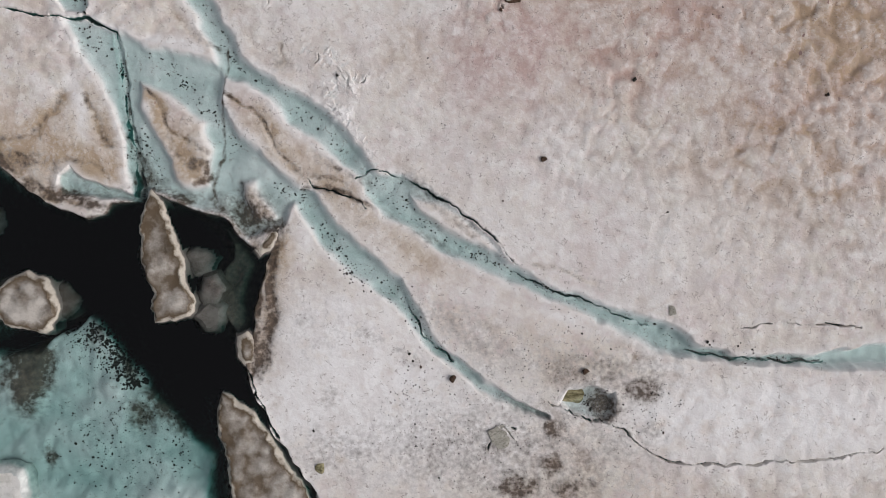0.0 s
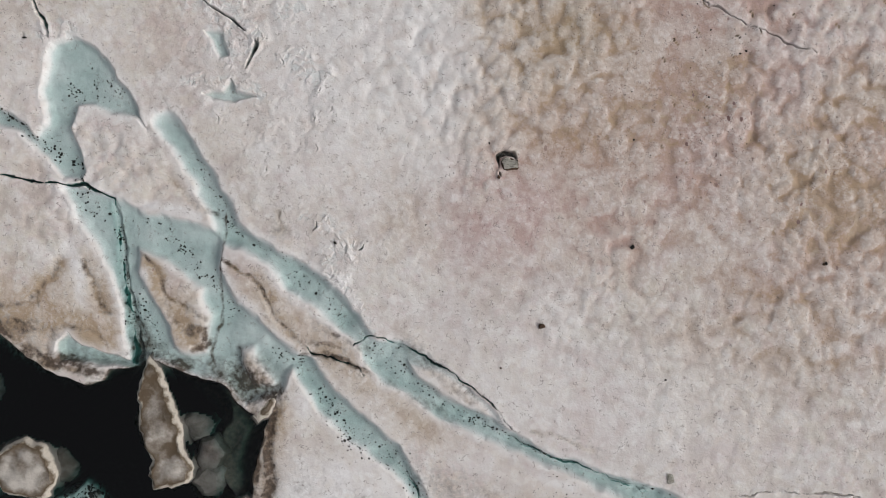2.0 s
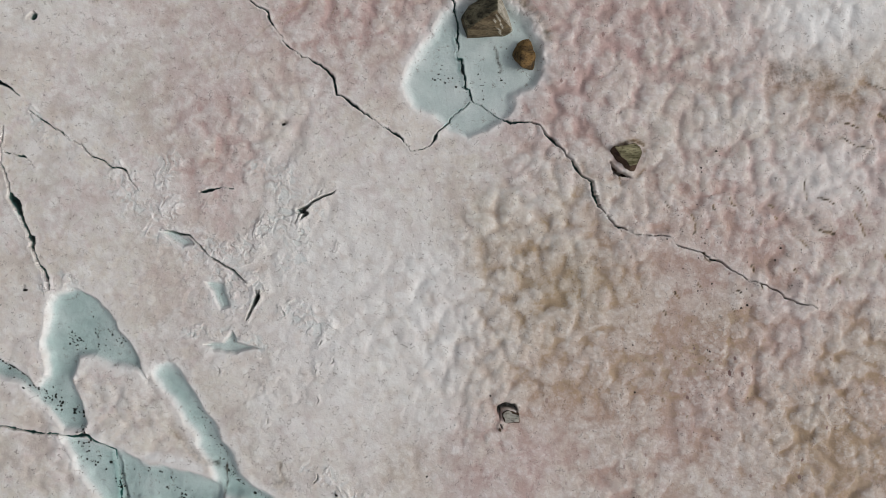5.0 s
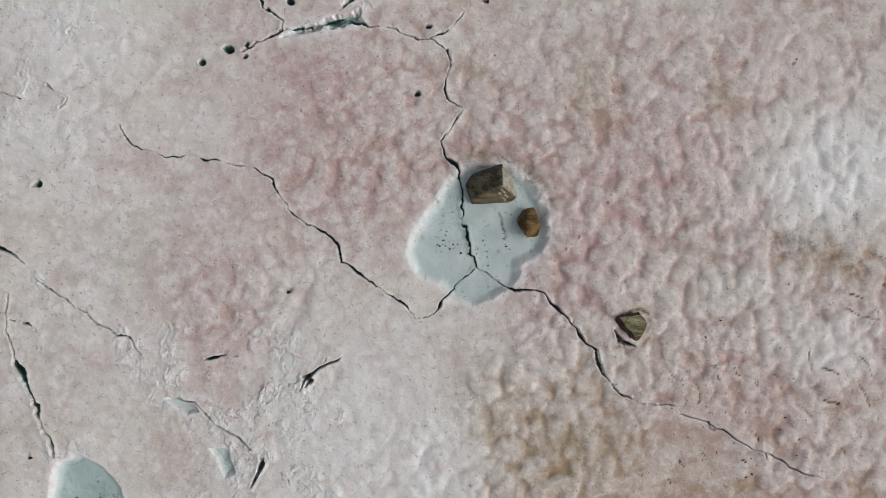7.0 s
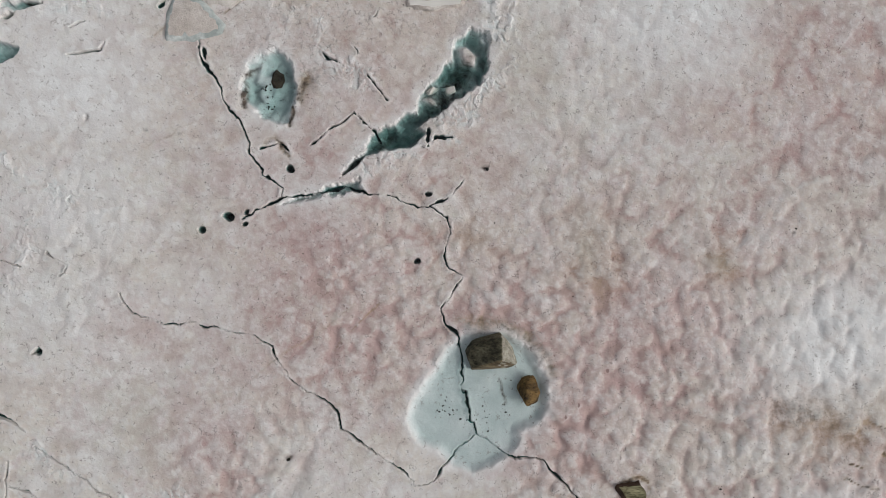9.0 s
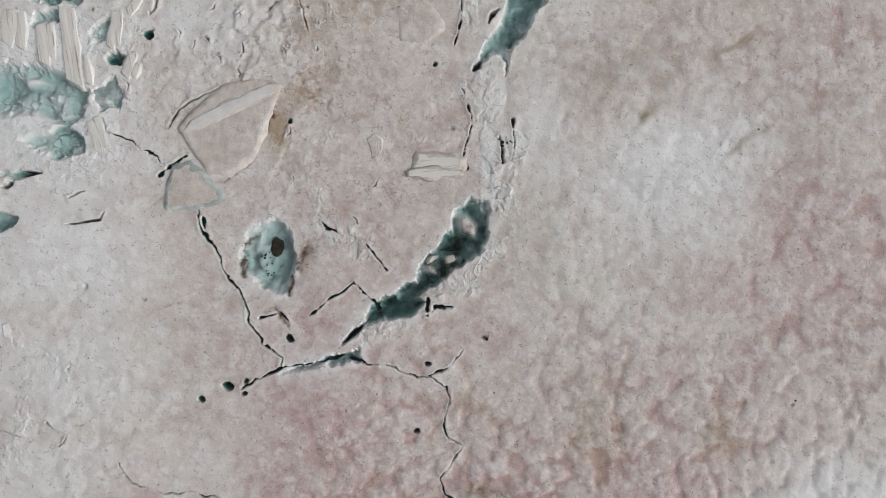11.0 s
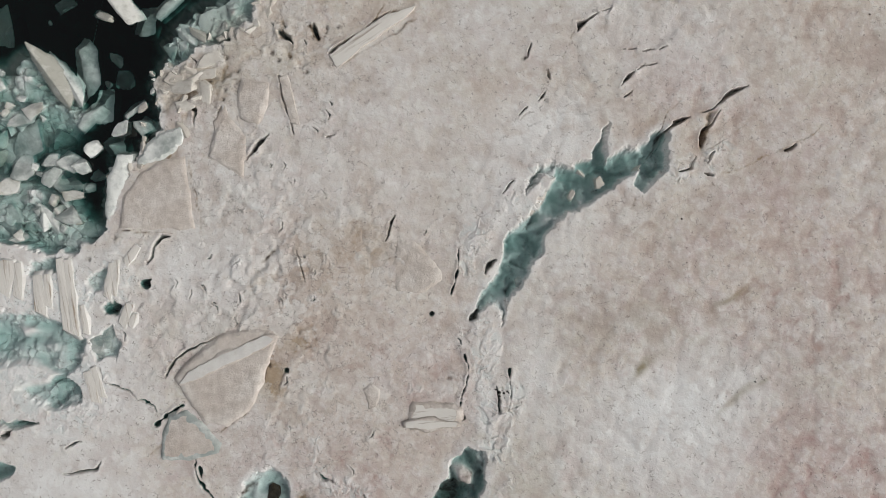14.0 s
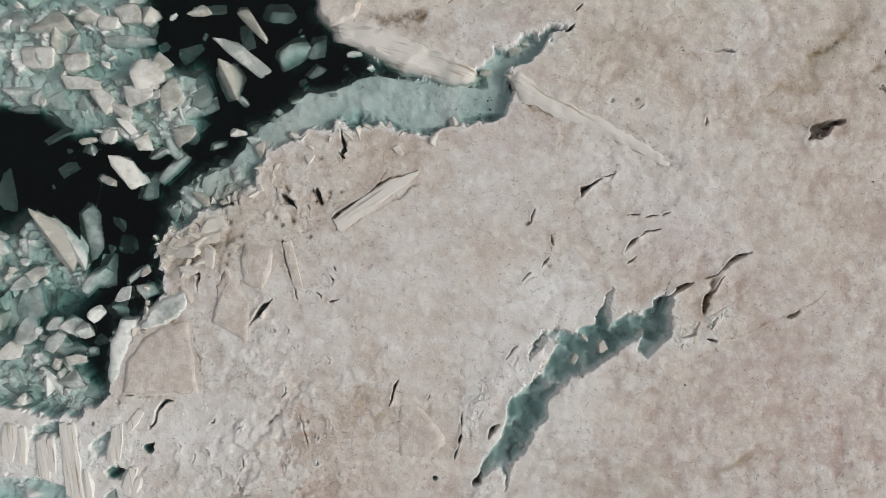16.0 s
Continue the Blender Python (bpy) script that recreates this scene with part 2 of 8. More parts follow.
channel([(-11.61, 7.44, 0.2), (-11.45, 5.83, 0.32), (-11.23, 4.73, 0.4), (-11.01, 3.58, 0.46), (-10.85, 2.42, 0.56), (-10.79, 1.77, 0.7)], 0.34)
crack([(-7.2, 27.65, 0.1), (-6.5, 28.15, 0.12), (-5.8, 28.47, 0.24), (-4.6, 28.59, 0.34), (-3.6, 28.85, 0.32), (-3.16, 28.79, 0.14), (-2.79, 28.61, 0.12), (-1.79, 28.41, 0.14), (-0.99, 28.07, 0.22), (-0.49, 28.07, 0.16), (0.01, 27.75, 0.14), (0.21, 27.25, 0.12), (-0.09, 26.44, 0.1), (0.11, 25.94, 0.1), (0.65, 25.64, 0.12), (0.21, 25.04, 0.08), (-0.19, 24.54, 0.12), (0.01, 24.04, 0.14), (0.37, 23.64, 0.14)])
crack([(-0.49, 28.13, 0.12), (0.21, 28.53, 0.08), (0.61, 29.05, 0.06)])
crack([(-8.81, 34.1, 0.12), (-8.61, 33.26, 0.14), (-8.11, 32.46, 0.1), (-7.71, 31.66, 0.14), (-7.1, 30.85, 0.1), (-7, 30.15, 0.12), (-6.5, 29.35, 0.14), (-5.8, 28.85, 0.12), (-5.84, 28.49, 0.12)])
crack([(-3.2, 31.36, 0.1), (-2.89, 31.1, 0.18), (-2.55, 30.75, 0.16), (-2.43, 30.45, 0.12)])
crack([(-4.76, 30.43, 0.12), (-4.3, 30.75, 0.1), (-3.76, 31.1, 0.1), (-3.24, 31.34, 0.08)])
crack([(-6.5, 30.29, 0.12), (-6, 30.37, 0.14), (-5.56, 29.95, 0.1)])
crack([(-0.59, 30.81, 0.14), (-0.65, 30.25, 0.2), (-0.29, 30.49, 0.24), (0.21, 30.53, 0.18)])
crack([(0.41, 23.61, 0.12), (0.55, 23.21, 0.12), (0.53, 22.1, 0.1), (0.69, 21.1, 0.12), (0.85, 20.6, 0.14), (1.05, 20.1, 0.14), (1.56, 19.8, 0.14), (2.26, 19.3, 0.12), (3.16, 19.3, 0.12), (3.86, 18.7, 0.14), (4.46, 17.99, 0.14), (5.26, 17.09, 0.16), (5.56, 16.29, 0.18), (6.07, 15.69, 0.14), (6.77, 15.29, 0.08), (7.67, 15.29, 0.05), (9.27, 14.59, 0.06), (10.48, 13.88, 0.08), (11.88, 13.18, 0.06), (13.08, 12.68, 0.04)])
crack([(-11.61, 25.07, 0.12), (-11.07, 24.31, 0.07), (-9.97, 23.95, 0.06), (-8.87, 24.01, 0.1), (-7.77, 23.71, 0.1), (-6.86, 23.57, 0.1), (-6.16, 23.21, 0.18), (-5.96, 22.6, 0.14), (-5.36, 21.9, 0.14), (-4.56, 21.4, 0.14), (-3.86, 20.9, 0.12), (-3.66, 20.3, 0.1), (-3.05, 19.8, 0.12), (-2.35, 19.3, 0.12), (-1.55, 18.9, 0.12), (-1.05, 18.29, 0.12), (-0.45, 18.49, 0.1), (0.05, 19.1, 0.08), (0.55, 19.7, 0.08), (1.01, 20.06, 0.08)])
crack([(-16.18, 20.9, 0.14), (-15.78, 20.64, 0.16), (-14.94, 20.12, 0.08)])
crack([(-15.5, 19.1, 0.17), (-15.6, 18.5, 0.48), (-15.54, 17.69, 0.24), (-15.18, 16.59, 0.41), (-14.78, 15.69, 0.51), (-14.38, 14.69, 0.44), (-13.98, 13.88, 0.24), (-13.84, 13.38, 0.2)])
crack([(-15.38, 18.25, 0.06), (-14.78, 18.09, 0.08), (-14.38, 17.73, 0.08)])
crack([(-14.58, 19.7, 0.06), (-13.38, 18.9, 0.07), (-12.18, 17.99, 0.06), (-11.17, 17.53, 0.08), (-10.67, 16.79, 0.06)])
slit([(-9.77, 15.45, 0.1), (-8.97, 15.19, 0.08), (-7.77, 14.29, 0.1), (-6.96, 13.68, 0.08)])
crack([(-8.61, 16.85, 0.08), (-7.87, 17.01, 0.14), (-7.46, 16.97, 0.08)])
slit([(-5.16, 15.79, 0.16), (-4.96, 16.13, 0.28), (-4.56, 16.45, 0.1), (-3.76, 16.89, 0.1)])
slit([(-6.96, 12.28, 0.14), (-6.76, 12.68, 0.16), (-6.52, 13.36, 0.16)])
crack([(-16.92, 8.93, 0.16), (-15.71, 8.54, 0.16), (-14.51, 8.3, 0.2), (-13.11, 8.14, 0.18), (-12.61, 8.18, 0.2), (-11.6, 7.68, 0.12), (-11.46, 6.82, 0.12), (-11.38, 5.82, 0.14), (-11.2, 4.72, 0.2), (-10.98, 3.57, 0.2), (-10.86, 2.61, 0.24), (-10.78, 1.81, 0.44)])
# shadow under an overhang, drawn as a thin dark crack
crack([(-4.79, 2.45, 0.08), (-4.59, 2.21, 0.12), (-3.89, 2.05, 0.08), (-3.18, 1.77, 0.08), (-2.68, 1.45, 0.06)])
crack([(-3.08, 2.45, 0.1), (-2.58, 2.85, 0.14), (-1.88, 2.65, 0.1), (-0.88, 2.25, 0.08), (0.12, 1.71, 0.08), (1.03, 1.01, 0.08), (1.93, 0.21, 0.08), (2.57, -0.6, 0.06)])
crack([(2.33, -0.8, 0.06), (3.53, -1.34, 0.1), (4.93, -1.82, 0.1), (6.14, -2.32, 0.06), (7.34, -2.76, 0.06)])
crack([(-1.68, -1.6, 0.06), (-1.24, -2.2, 0.08), (-0.64, -3.08, 0.08), (0.32, -4, 0.1)])
crack([(3.89, -5.53, 0.08), (5.13, -6.01, 0.1), (6.34, -6.41, 0.1), (7.34, -7.21, 0.07), (7.94, -7.51, 0.1), (9.54, -7.63, 0.1), (11.55, -7.51, 0.1), (13.35, -7.37, 0.1), (14.76, -7.11, 0.12), (16.76, -6.85, 0.12)])
crack([(8.64, -3.64, 0.08), (10.15, -3.86, 0.1), (11.95, -4.04, 0.12), (13.45, -4, 0.12)])
crack([(10.25, -2.8, 0.05), (11.15, -2.64, 0.06), (12.75, -2.64, 0.06), (14.56, -2.72, 0.08)])
crack([(-6.97, -4.21, 0.16), (-6.59, -5.21, 0.16), (-5.89, -6.61, 0.18), (-5.19, -7.81, 0.14), (-4.59, -8.82, 0.12), (-4.09, -10.02, 0.12)])
crack([(-12.19, 37.25, 0.1), (-11.95, 36.75, 0.1), (-11.45, 36.61, 0.1), (-10.74, 36.19, 0.12), (-10.1, 35.74, 0.14), (-9.74, 35.64, 0.28), (-9.24, 35.91, 0.16)])
crack([(-10.1, 35.18, 0.16), (-9.78, 35.5, 0.32), (-9.38, 35.78, 0.16)])
crack([(-8.7, 33.74, 0.14), (-8.5, 33.14, 0.12)])
slit([(-9.7, 37.05, 0.16), (-9.34, 37.55, 0.08), (-8.54, 38.15, 0.06), (-7.74, 38.41, 0.06), (-6.94, 38.55, 0.06)])
slit([(-6.33, 37.35, 0.16), (-6.09, 37.95, 0.12), (-5.97, 38.35, 0.08)])
slit([(-10.5, 41, 0.12), (-10.24, 41.46, 0.14), (-9.98, 41.86, 0.16), (-9.64, 41.92, 0.08)])
slit([(-7.84, 46.47, 0.24), (-7.98, 46.17, 0.2)])
crack([(0.8, 37.75, 0.14), (0.84, 37.35, 0.06), (0.72, 36.45, 0.18), (0.52, 35.65, 0.16)])
crack([(2.41, 37.15, 0.12), (2.45, 36.45, 0.08), (2.29, 35.75, 0.18)])
slit([(1.89, 36.55, 0.12), (2.01, 35.75, 0.2)])
crack([(0.36, 39.86, 0.1), (0.52, 40.96, 0.14), (0.6, 41.56, 0.06)])
slit([(-4.04, 48.33, 0.16), (-3.48, 48.82, 0.1), (-2.47, 49.54, 0.1), (-1.83, 49.88, 0.06)])
slit([(-3.62, 51.38, 0.14), (-3.58, 50.88, 0.18), (-3.64, 50.38, 0.12)])
slit([(-3.88, 47.93, 0.06), (-2.87, 48.78, 0.08), (-1.67, 49.54, 0.08), (-0.97, 49.98, 0.06)])
slit([(-4.68, 49.38, 0.24), (-4.48, 48.98, 0.18)])
slit([(-5.58, 49.18, 0.18), (-5.38, 48.67, 0.16)])
slit([(12.75, 51.15, 0.5), (13.05, 51.4, 0.8), (13.4, 51.55, 0.5), (13.7, 51.7, 0.4), (13.95, 51.75, 0.3)])
slit([(2.21, 53.52, 0.1), (2.31, 52.82, 0.12)])
slit([(-9.21, 46.7, 0.2), (-8.81, 46.4, 0.16), (-8.71, 45.9, 0.16)])
crack([(8.33, 54.17, 0.08), (9.03, 54.23, 0.06), (10.03, 54.19, 0.14)])
crack([(15.24, 52.93, 0.18), (15.55, 52.63, 0.16), (16.05, 52.43, 0.12)])
slit([(-13.42, 33.46, 0.18), (-13.12, 33.5, 0.1), (-12.22, 33.7, 0.16), (-12.1, 33.96, 0.08)])
slit([(-13.22, 34.5, 0.2), (-12.82, 34.66, 0.12)])
slit([(-14.58, 22.84, 0.24), (-14.32, 23, 0.2)])
crack([(-4.3, 33.56, 0.16), (-4.1, 33.36, 0.16), (-3.7, 33.06, 0.08), (-3.3, 33.06, 0.12)])
crack([(-2.69, 32.7, 0.08), (-2.55, 32.46, 0.08), (-2.09, 31.96, 0.06)])
crack([(-13.62, 25.6, 0.08), (-13.42, 25.7, 0.06), (-13.32, 26.04, 0.06), (-14.12, 26.44, 0.06)])
crack([(-15.82, 26.24, 0.06), (-15.02, 26.04, 0.05)])
# dark edges and chevron shadow of the grey flat stone, drawn as cracks
crack([(1.65, -7.15, 0.06), (1.75, -6.65, 0.12), (2.11, -6.25, 0.1)])
crack([(2.05, -6.27, 0.1), (2.33, -6.25, 0.16), (2.63, -6.33, 0.18)])
crack([(2.17, -6.29, 0.06), (2.37, -6.49, 0.12), (2.57, -6.65, 0.06)])
hole(-7.66, 27.81, 0.200)
hole(-7.10, 27.95, 0.100)
hole(-7.16, 27.57, 0.100)
hole(-8.63, 27.29, 0.160)
hole(-5.57, 29.46, 0.180)
hole(-0.57, 28.57, 0.140)
hole(-1.09, 26.14, 0.100)
hole(1.40, 29.44, 0.080)
hole(1.66, 28.19, 0.050)
hole(12.07, 27.19, 0.040)
hole(-9.43, 30.72, 0.040)
hole(-10.64, 30.82, 0.040)
hole(-5.57, 19.17, 0.080)
hole(-14.35, 22.93, 0.180)
hole(-12.75, 31.26, 0.060)
hole(-10.53, 40.26, 0.220)
hole(-11.73, 39.25, 0.180)
hole(-0.42, 39.12, 0.120)
hole(-5.55, 37.15, 0.100)
hole(-4.14, 33.33, 0.100)
hole(-3.84, 37.99, 0.040)
hole(0.18, 36.85, 0.060)
hole(-0.72, 35.54, 0.060)
hole(0.68, 35.58, 0.140)
hole(-14.72, 13.37, 0.080)
hole(-13.49, 15.37, 0.040)
hole(2.83, 48.21, 0.080)
hole(5.84, 52.54, 0.060)
hole(3.63, 46.71, 0.060)
hole(6.64, 52.54, 0.060)
hole(-3.61, 50.72, 0.120)
hole(-4.11, 49.31, 0.080)
hole(-10.07, 47.71, 0.070)
hole(-7.35, 47.31, 0.076)
hole(-7.79, 46.76, 0.077)
hole(-10.16, 48.11, 0.036)
hole(-9.62, 46.80, 0.057)
hole(-9.03, 46.95, 0.041)
hole(-9.30, 45.37, 0.068)
hole(-7.92, 45.85, 0.037)
hole(-9.27, 47.15, 0.030)
hole(-8.41, 47.25, 0.041)
hole(-6.87, 47.06, 0.044)
hole(-7.68, 47.11, 0.064)
hole(-4.75, 47.73, 0.065)
hole(-3.63, 49.37, 0.045)
hole(-5.60, 48.83, 0.037)
hole(-4.67, 48.90, 0.060)
hole(-4.08, 49.09, 0.047)
hole(-5.83, 48.07, 0.054)
hole(-4.54, 50.49, 0.065)
hole(-0.93, 50.53, 0.031)
hole(-3.99, 51.68, 0.031)
hole(-7.61, 48.26, 0.059)
hole(-7.54, 47.69, 0.039)
hole(-7.28, 47.81, 0.068)
hole(-6.06, 48.32, 0.047)
hole(-12.53, 41.12, 0.069)
hole(-10.49, 41.08, 0.070)
hole(-11.61, 41.83, 0.077)
hole(-11.02, 41.40, 0.061)
stain("pink", 9.4, 10.2, 6.60, 3.60, 15, 1.2)
stain("pink", 2.0, 6.6, 2.60, 2.20, 0, 0.93)
stain("pink", 13.6, 7.2, 4.40, 4.00, 0, 1.05)
stain("pink", 6.3, 7.4, 2.60, 2.40, 0, 0.85)
stain("pink", 3.0, 7.3, 1.10, 1.40, 10, 1.5)
stain("pink", 8.6, 11.4, 1.60, 1.20, 30, 1.5)
stain("pink", 5.6, 1.2, 1.40, 1.20, 0, 0.54)
stain("pink", -8.0, 16.9, 1.40, 3.00, -10, 0.93)
stain("pink", 10.4, 15.5, 5.20, 3.20, 25, 1.15)
stain("pink", 8.0, 11.5, 3.20, 2.40, 0, 0.93)
stain("pink", 2.2, 6.7, 2.80, 1.60, 0, 0.7)
stain("pink", 14.0, 9.5, 4.00, 2.80, 0, 0.78)
stain("pink", 2.1, 23.8, 2.20, 0.80, -12, 2.2)
stain("pink", -3.8, 25.1, 4.00, 3.80, 20, 1.2)
stain("pink", 7.2, 24.1, 6.00, 2.80, -20, 1.2)
stain("pink", -8.2, 18.3, 1.60, 3.60, -5, 0.78)
stain("pink", 4.4, 21.5, 3.00, 3.00, 0, 1.3)
stain("pink", 14.2, 17.5, 4.00, 3.60, 0, 0.78)
stain("pink", -10.8, 23.5, 2.40, 1.60, 0, 0.39)
stain("pink", 12.6, 32.5, 4.00, 3.60, 0, 0.8)
stain("pink", -4.6, 29.9, 3.20, 2.40, 0, 0.7)
stain("pink", 9.2, 27.1, 5.00, 3.00, 0, 0.7)
stain("pink", -1.8, 29.9, 5.00, 2.40, 0, 0.65)
stain("pink", -9.2, 31.9, 4.00, 2.40, 0, 0.3)
stain("pink", -4.6, 40.6, 5.00, 2.40, 0, 0.2)
stain("pink", 12.9, 32.3, 4.40, 3.60, 0, 0.9)
stain("pink", -2.7, 33.9, 3.00, 2.60, 0, 0.6)
stain("pink", 11.3, 41.9, 4.40, 3.20, 0, 0.35)
stain("pink", -1.7, 42.9, 5.00, 3.00, 0, 0.3)
stain("pink", 6.2, 46.1, 10.00, 6.00, 0, 0.25)
stain("pink", 6.2, 47.1, 5.00, 2.80, 20, 0.3)
stain("pink", 12.2, 50.1, 5.00, 3.20, 0, 0.35)
stain("pink", -4.6, 40.9, 5.20, 2.40, 0, 0.35)
stain("pink", 11.2, 41.7, 5.20, 3.20, 0, 0.35)
stain("pink", -2.2, 48.5, 2.40, 1.60, 0, 0.3)
stain("tan", 12.4, 3.6, 4.40, 3.00, 0, 0.55)
stain("tan", 4.4, 10.4, 2.60, 1.80, 0, 0.63)
stain("tan", -1.2, 6.8, 1.20, 1.80, 0, 0.49)
stain("tan", 6.4, 12.6, 6.00, 4.00, 0, 0.4)
stain("tan", 11.4, 6.1, 6.00, 4.00, 0, 0.42)
stain("tan", 4.4, 12.5, 4.00, 3.20, 0, 0.84)
stain("tan", 13.4, 7.1, 4.40, 4.00, 0, 0.55)
stain("tan", 8.0, 11.1, 2.40, 1.40, 0, 0.7)
stain("tan", 3.4, 13.9, 3.60, 2.40, 0, 0.7)
stain("tan", 5.2, 26.1, 1.20, 1.40, 0, 0.49)
stain("tan", 9.6, 26.3, 0.80, 0.80, 0, 0.49)
stain("tan", 1.2, 27.5, 1.60, 1.60, 0, 0.28)
stain("tan", 14.0, 21.1, 2.80, 1.00, 0, 0.56)
stain("tan", -6.1, -1.2, 0.50, 1.60, -6, 2.2)
stain("tan", -6.5, -3.6, 0.45, 1.00, 0, 2.4)
stain("tan", -14.5, 4.0, 2.20, 0.80, -20, 1.0)
stain("tan", -13.1, 3.0, 1.80, 0.80, -25, 2.1)
stain("tan", -15.3, 3.5, 1.20, 0.80, 0, 2.2)
stain("tan", -14.1, 4.8, 1.60, 0.28, 25, 1.8)
stain("tan", -11.7, 4.0, 0.32, 1.40, 10, 1.8)
stain("tan", -10.2, 5.0, 0.36, 1.20, 28, 2)
stain("tan", -9.1, 3.2, 0.60, 1.20, 25, 1.2)
stain("tan", -9.3, 2.8, 0.80, 0.40, 0, 2)
stain("tan", -13.9, 3.9, 2.60, 1.20, 15, 0.7)
stain("tan", -12.3, 4.8, 1.20, 0.80, 0, 0.84)
stain("tan", -8.9, 3.4, 1.00, 1.80, 25, 0.7)
stain("tan", -3.7, 1.8, 2.80, 1.00, -35, 1.4)
stain("tan", -1.3, 0.2, 1.80, 0.80, -30, 1.3)
stain("tan", -6.1, 4.0, 0.60, 1.40, 40, 1.3)
stain("tan", -5.3, 3.0, 1.20, 0.80, -40, 1.3)
stain("tan", -6.3, -2.4, 0.60, 2.60, -12, 1.7)
stain("tan", -6.1, -4.0, 0.80, 1.20, 0, 1.4)
stain("tan", -6.9, -7.0, 1.00, 1.60, 30, 0.98)
stain("tan", 1.3, -3.0, 4.60, 1.80, -20, 0.17)
stain("tan", 6.3, -4.0, 3.60, 1.60, 0, 0.28)
stain("tan", 3.3, -7.0, 5.20, 1.80, 0, 0.28)
stain("tan", -6.7, 1.8, 0.80, 1.20, 0, 0.84)
stain("tan", -6.1, -0.8, 0.80, 2.40, -10, 0.7)
stain("tan", -0.3, 1.4, 2.00, 0.80, -40, 0.63)
stain("tan", -3.7, -7.6, 2.40, 1.20, 0, 0.42)
stain("tan", -3.7, 40.5, 5.00, 2.40, 0, 0.3)
stain("tan", -1.1, 41.0, 1.00, 1.20, 0, 0.35)
stain("tan", 10.3, 39.9, 0.80, 0.40, -30, 0.3)
stain("tan", 0.2, 47.1, 14.00, 8.40, 0, 0.3)
stain("tan", 8.2, 52.1, 8.00, 5.00, 0, 0.35)
stain("tan", -1.8, 43.1, 3.60, 2.40, 0, 0.4)
stain("tan", -8.6, 47.7, 2.00, 1.20, 0, 0.35)
stain("tan", 13.4, 54.3, 1.80, 1.00, 35, 0.4)
stain("tan", -1.8, 55.5, 1.60, 0.80, -20, 0.45)
stain("green", 7.1, 37.3, 0.52, 0.14, 45, 0.9)
stain("green", 10.1, 39.8, 0.60, 0.12, 35, 0.6)
stain("green", 10.3, 36.2, 0.68, 0.12, 45, 0.55)
stain("green", 11.1, 36.8, 0.28, 0.10, 40, 0.5)
stain("green", 5.0, 26.6, 0.44, 0.80, 10, 0.35)
stain("green", 9.5, 26.2, 0.52, 0.48, 0, 0.35)
stain("green", 13.8, 54.7, 1.20, 0.28, 50, 0.3)
stain("green", -8.2, 47.5, 1.20, 0.50, 0, 0.4)
stain("green", -7.6, 49.1, 0.80, 1.00, 0, 0.35)
stain("dirt_shade", -12.2, -3.0, 0.88, 0.40, 40, 0.6)
stain("dirt_shade", -11.4, -4.1, 0.44, 1.00, 25, 0.65)
stain("dirt_shade", -14.9, -4.4, 0.80, 1.60, 0, 1.2)
stain("dirt_shade", -6.4, -3.6, 0.48, 1.20, 0, 0.9)
stain("dirt_shade", -6.3, -0.6, 0.40, 0.60, 0, 0.7)
stain("dirt_shade", -7.5, -2.0, 1.00, 2.20, 0, 1)
stain("dirt_shade", -7.0, -0.6, 1.00, 1.00, 0, 0.9)
stain("dirt_shade", -7.7, 0.6, 0.80, 0.80, 0, 0.8)
stain("dirt_shade", -15.1, -4.1, 1.04, 1.20, 0, 1)
stain("dirt_shade", -14.1, -7.5, 0.28, 0.48, 0, 0.9)
stain("dirt_shade", -9.6, -5.6, 1.30, 0.70, -45, 1.0)
stain("dirt_shade", -8.6, -6.2, 0.80, 0.60, -45, 0.8)
stain("dirt_shade", -7.1, -3.6, 0.44, 1.00, 0, 0.8)
stain("dirt_shade", -6.9, -2.4, 0.28, 1.00, 0, 0.5)
stain("dirt_shade", -6.2, 0.0, 0.52, 0.60, 0, 0.5)
stain("dirt_shade", 4.0, -6.4, 0.48, 0.44, 0, 0.8)
stain("dirt_shade", 3.7, -7.6, 0.44, 0.52, 0, 0.8)
stain("dirt_shade", 2.6, -8.4, 0.80, 0.52, 0, 0.85)
stain("dirt_shade", 5.7, -5.5, 0.80, 0.68, 0, 0.8)
stain("dirt_shade", 7.1, -5.0, 0.80, 0.60, 0, 0.7)
stain("dirt_shade", -7.1, 1.2, 1.20, 1.00, 0, 0.75)
stain("dirt_shade", -9.7, 1.8, 1.20, 0.36, 0, 0.7)
stain("dirt_shade", -10.6, 2.8, 0.52, 1.20, 20, 0.55)
stain("dirt_shade", -6.3, 0.8, 0.80, 0.60, 0, 0.7)
stain("dirt_shade", -2.5, -3.0, 0.80, 0.40, -20, 0.3)
stain("dirt_shade", 4.3, -4.2, 2.40, 0.80, 0, 0.3)
stain("dirt_shade", 1.5, -7.2, 0.60, 0.40, 0, 0.4)
stain("dirt_shade", 0.1, -6.8, 0.60, 0.32, 0, 0.4)
stain("dirt_shade", 7.5, -6.4, 0.60, 0.40, 0, 0.4)
stain("dirt_shade", 4.5, -8.4, 1.20, 0.60, 0, 0.5)
stain("dirt_shade", -1.1, -3.9, 0.72, 0.32, -20, 0.3)
stain("dirt_shade", -4.1, -5.3, 0.52, 0.44, 0, 0.35)
stain("dirt_shade", 1.5, -4.0, 1.20, 0.52, -20, 0.22)
stain("dirt_shade", 1.9, -7.9, 3.20, 1.00, 0, 0.22)
stain("dirt_shade", -0.5, 2.0, 1.20, 0.40, -35, 0.4)
stain("dirt_shade", 0.9, 1.0, 1.20, 0.28, -40, 0.35)
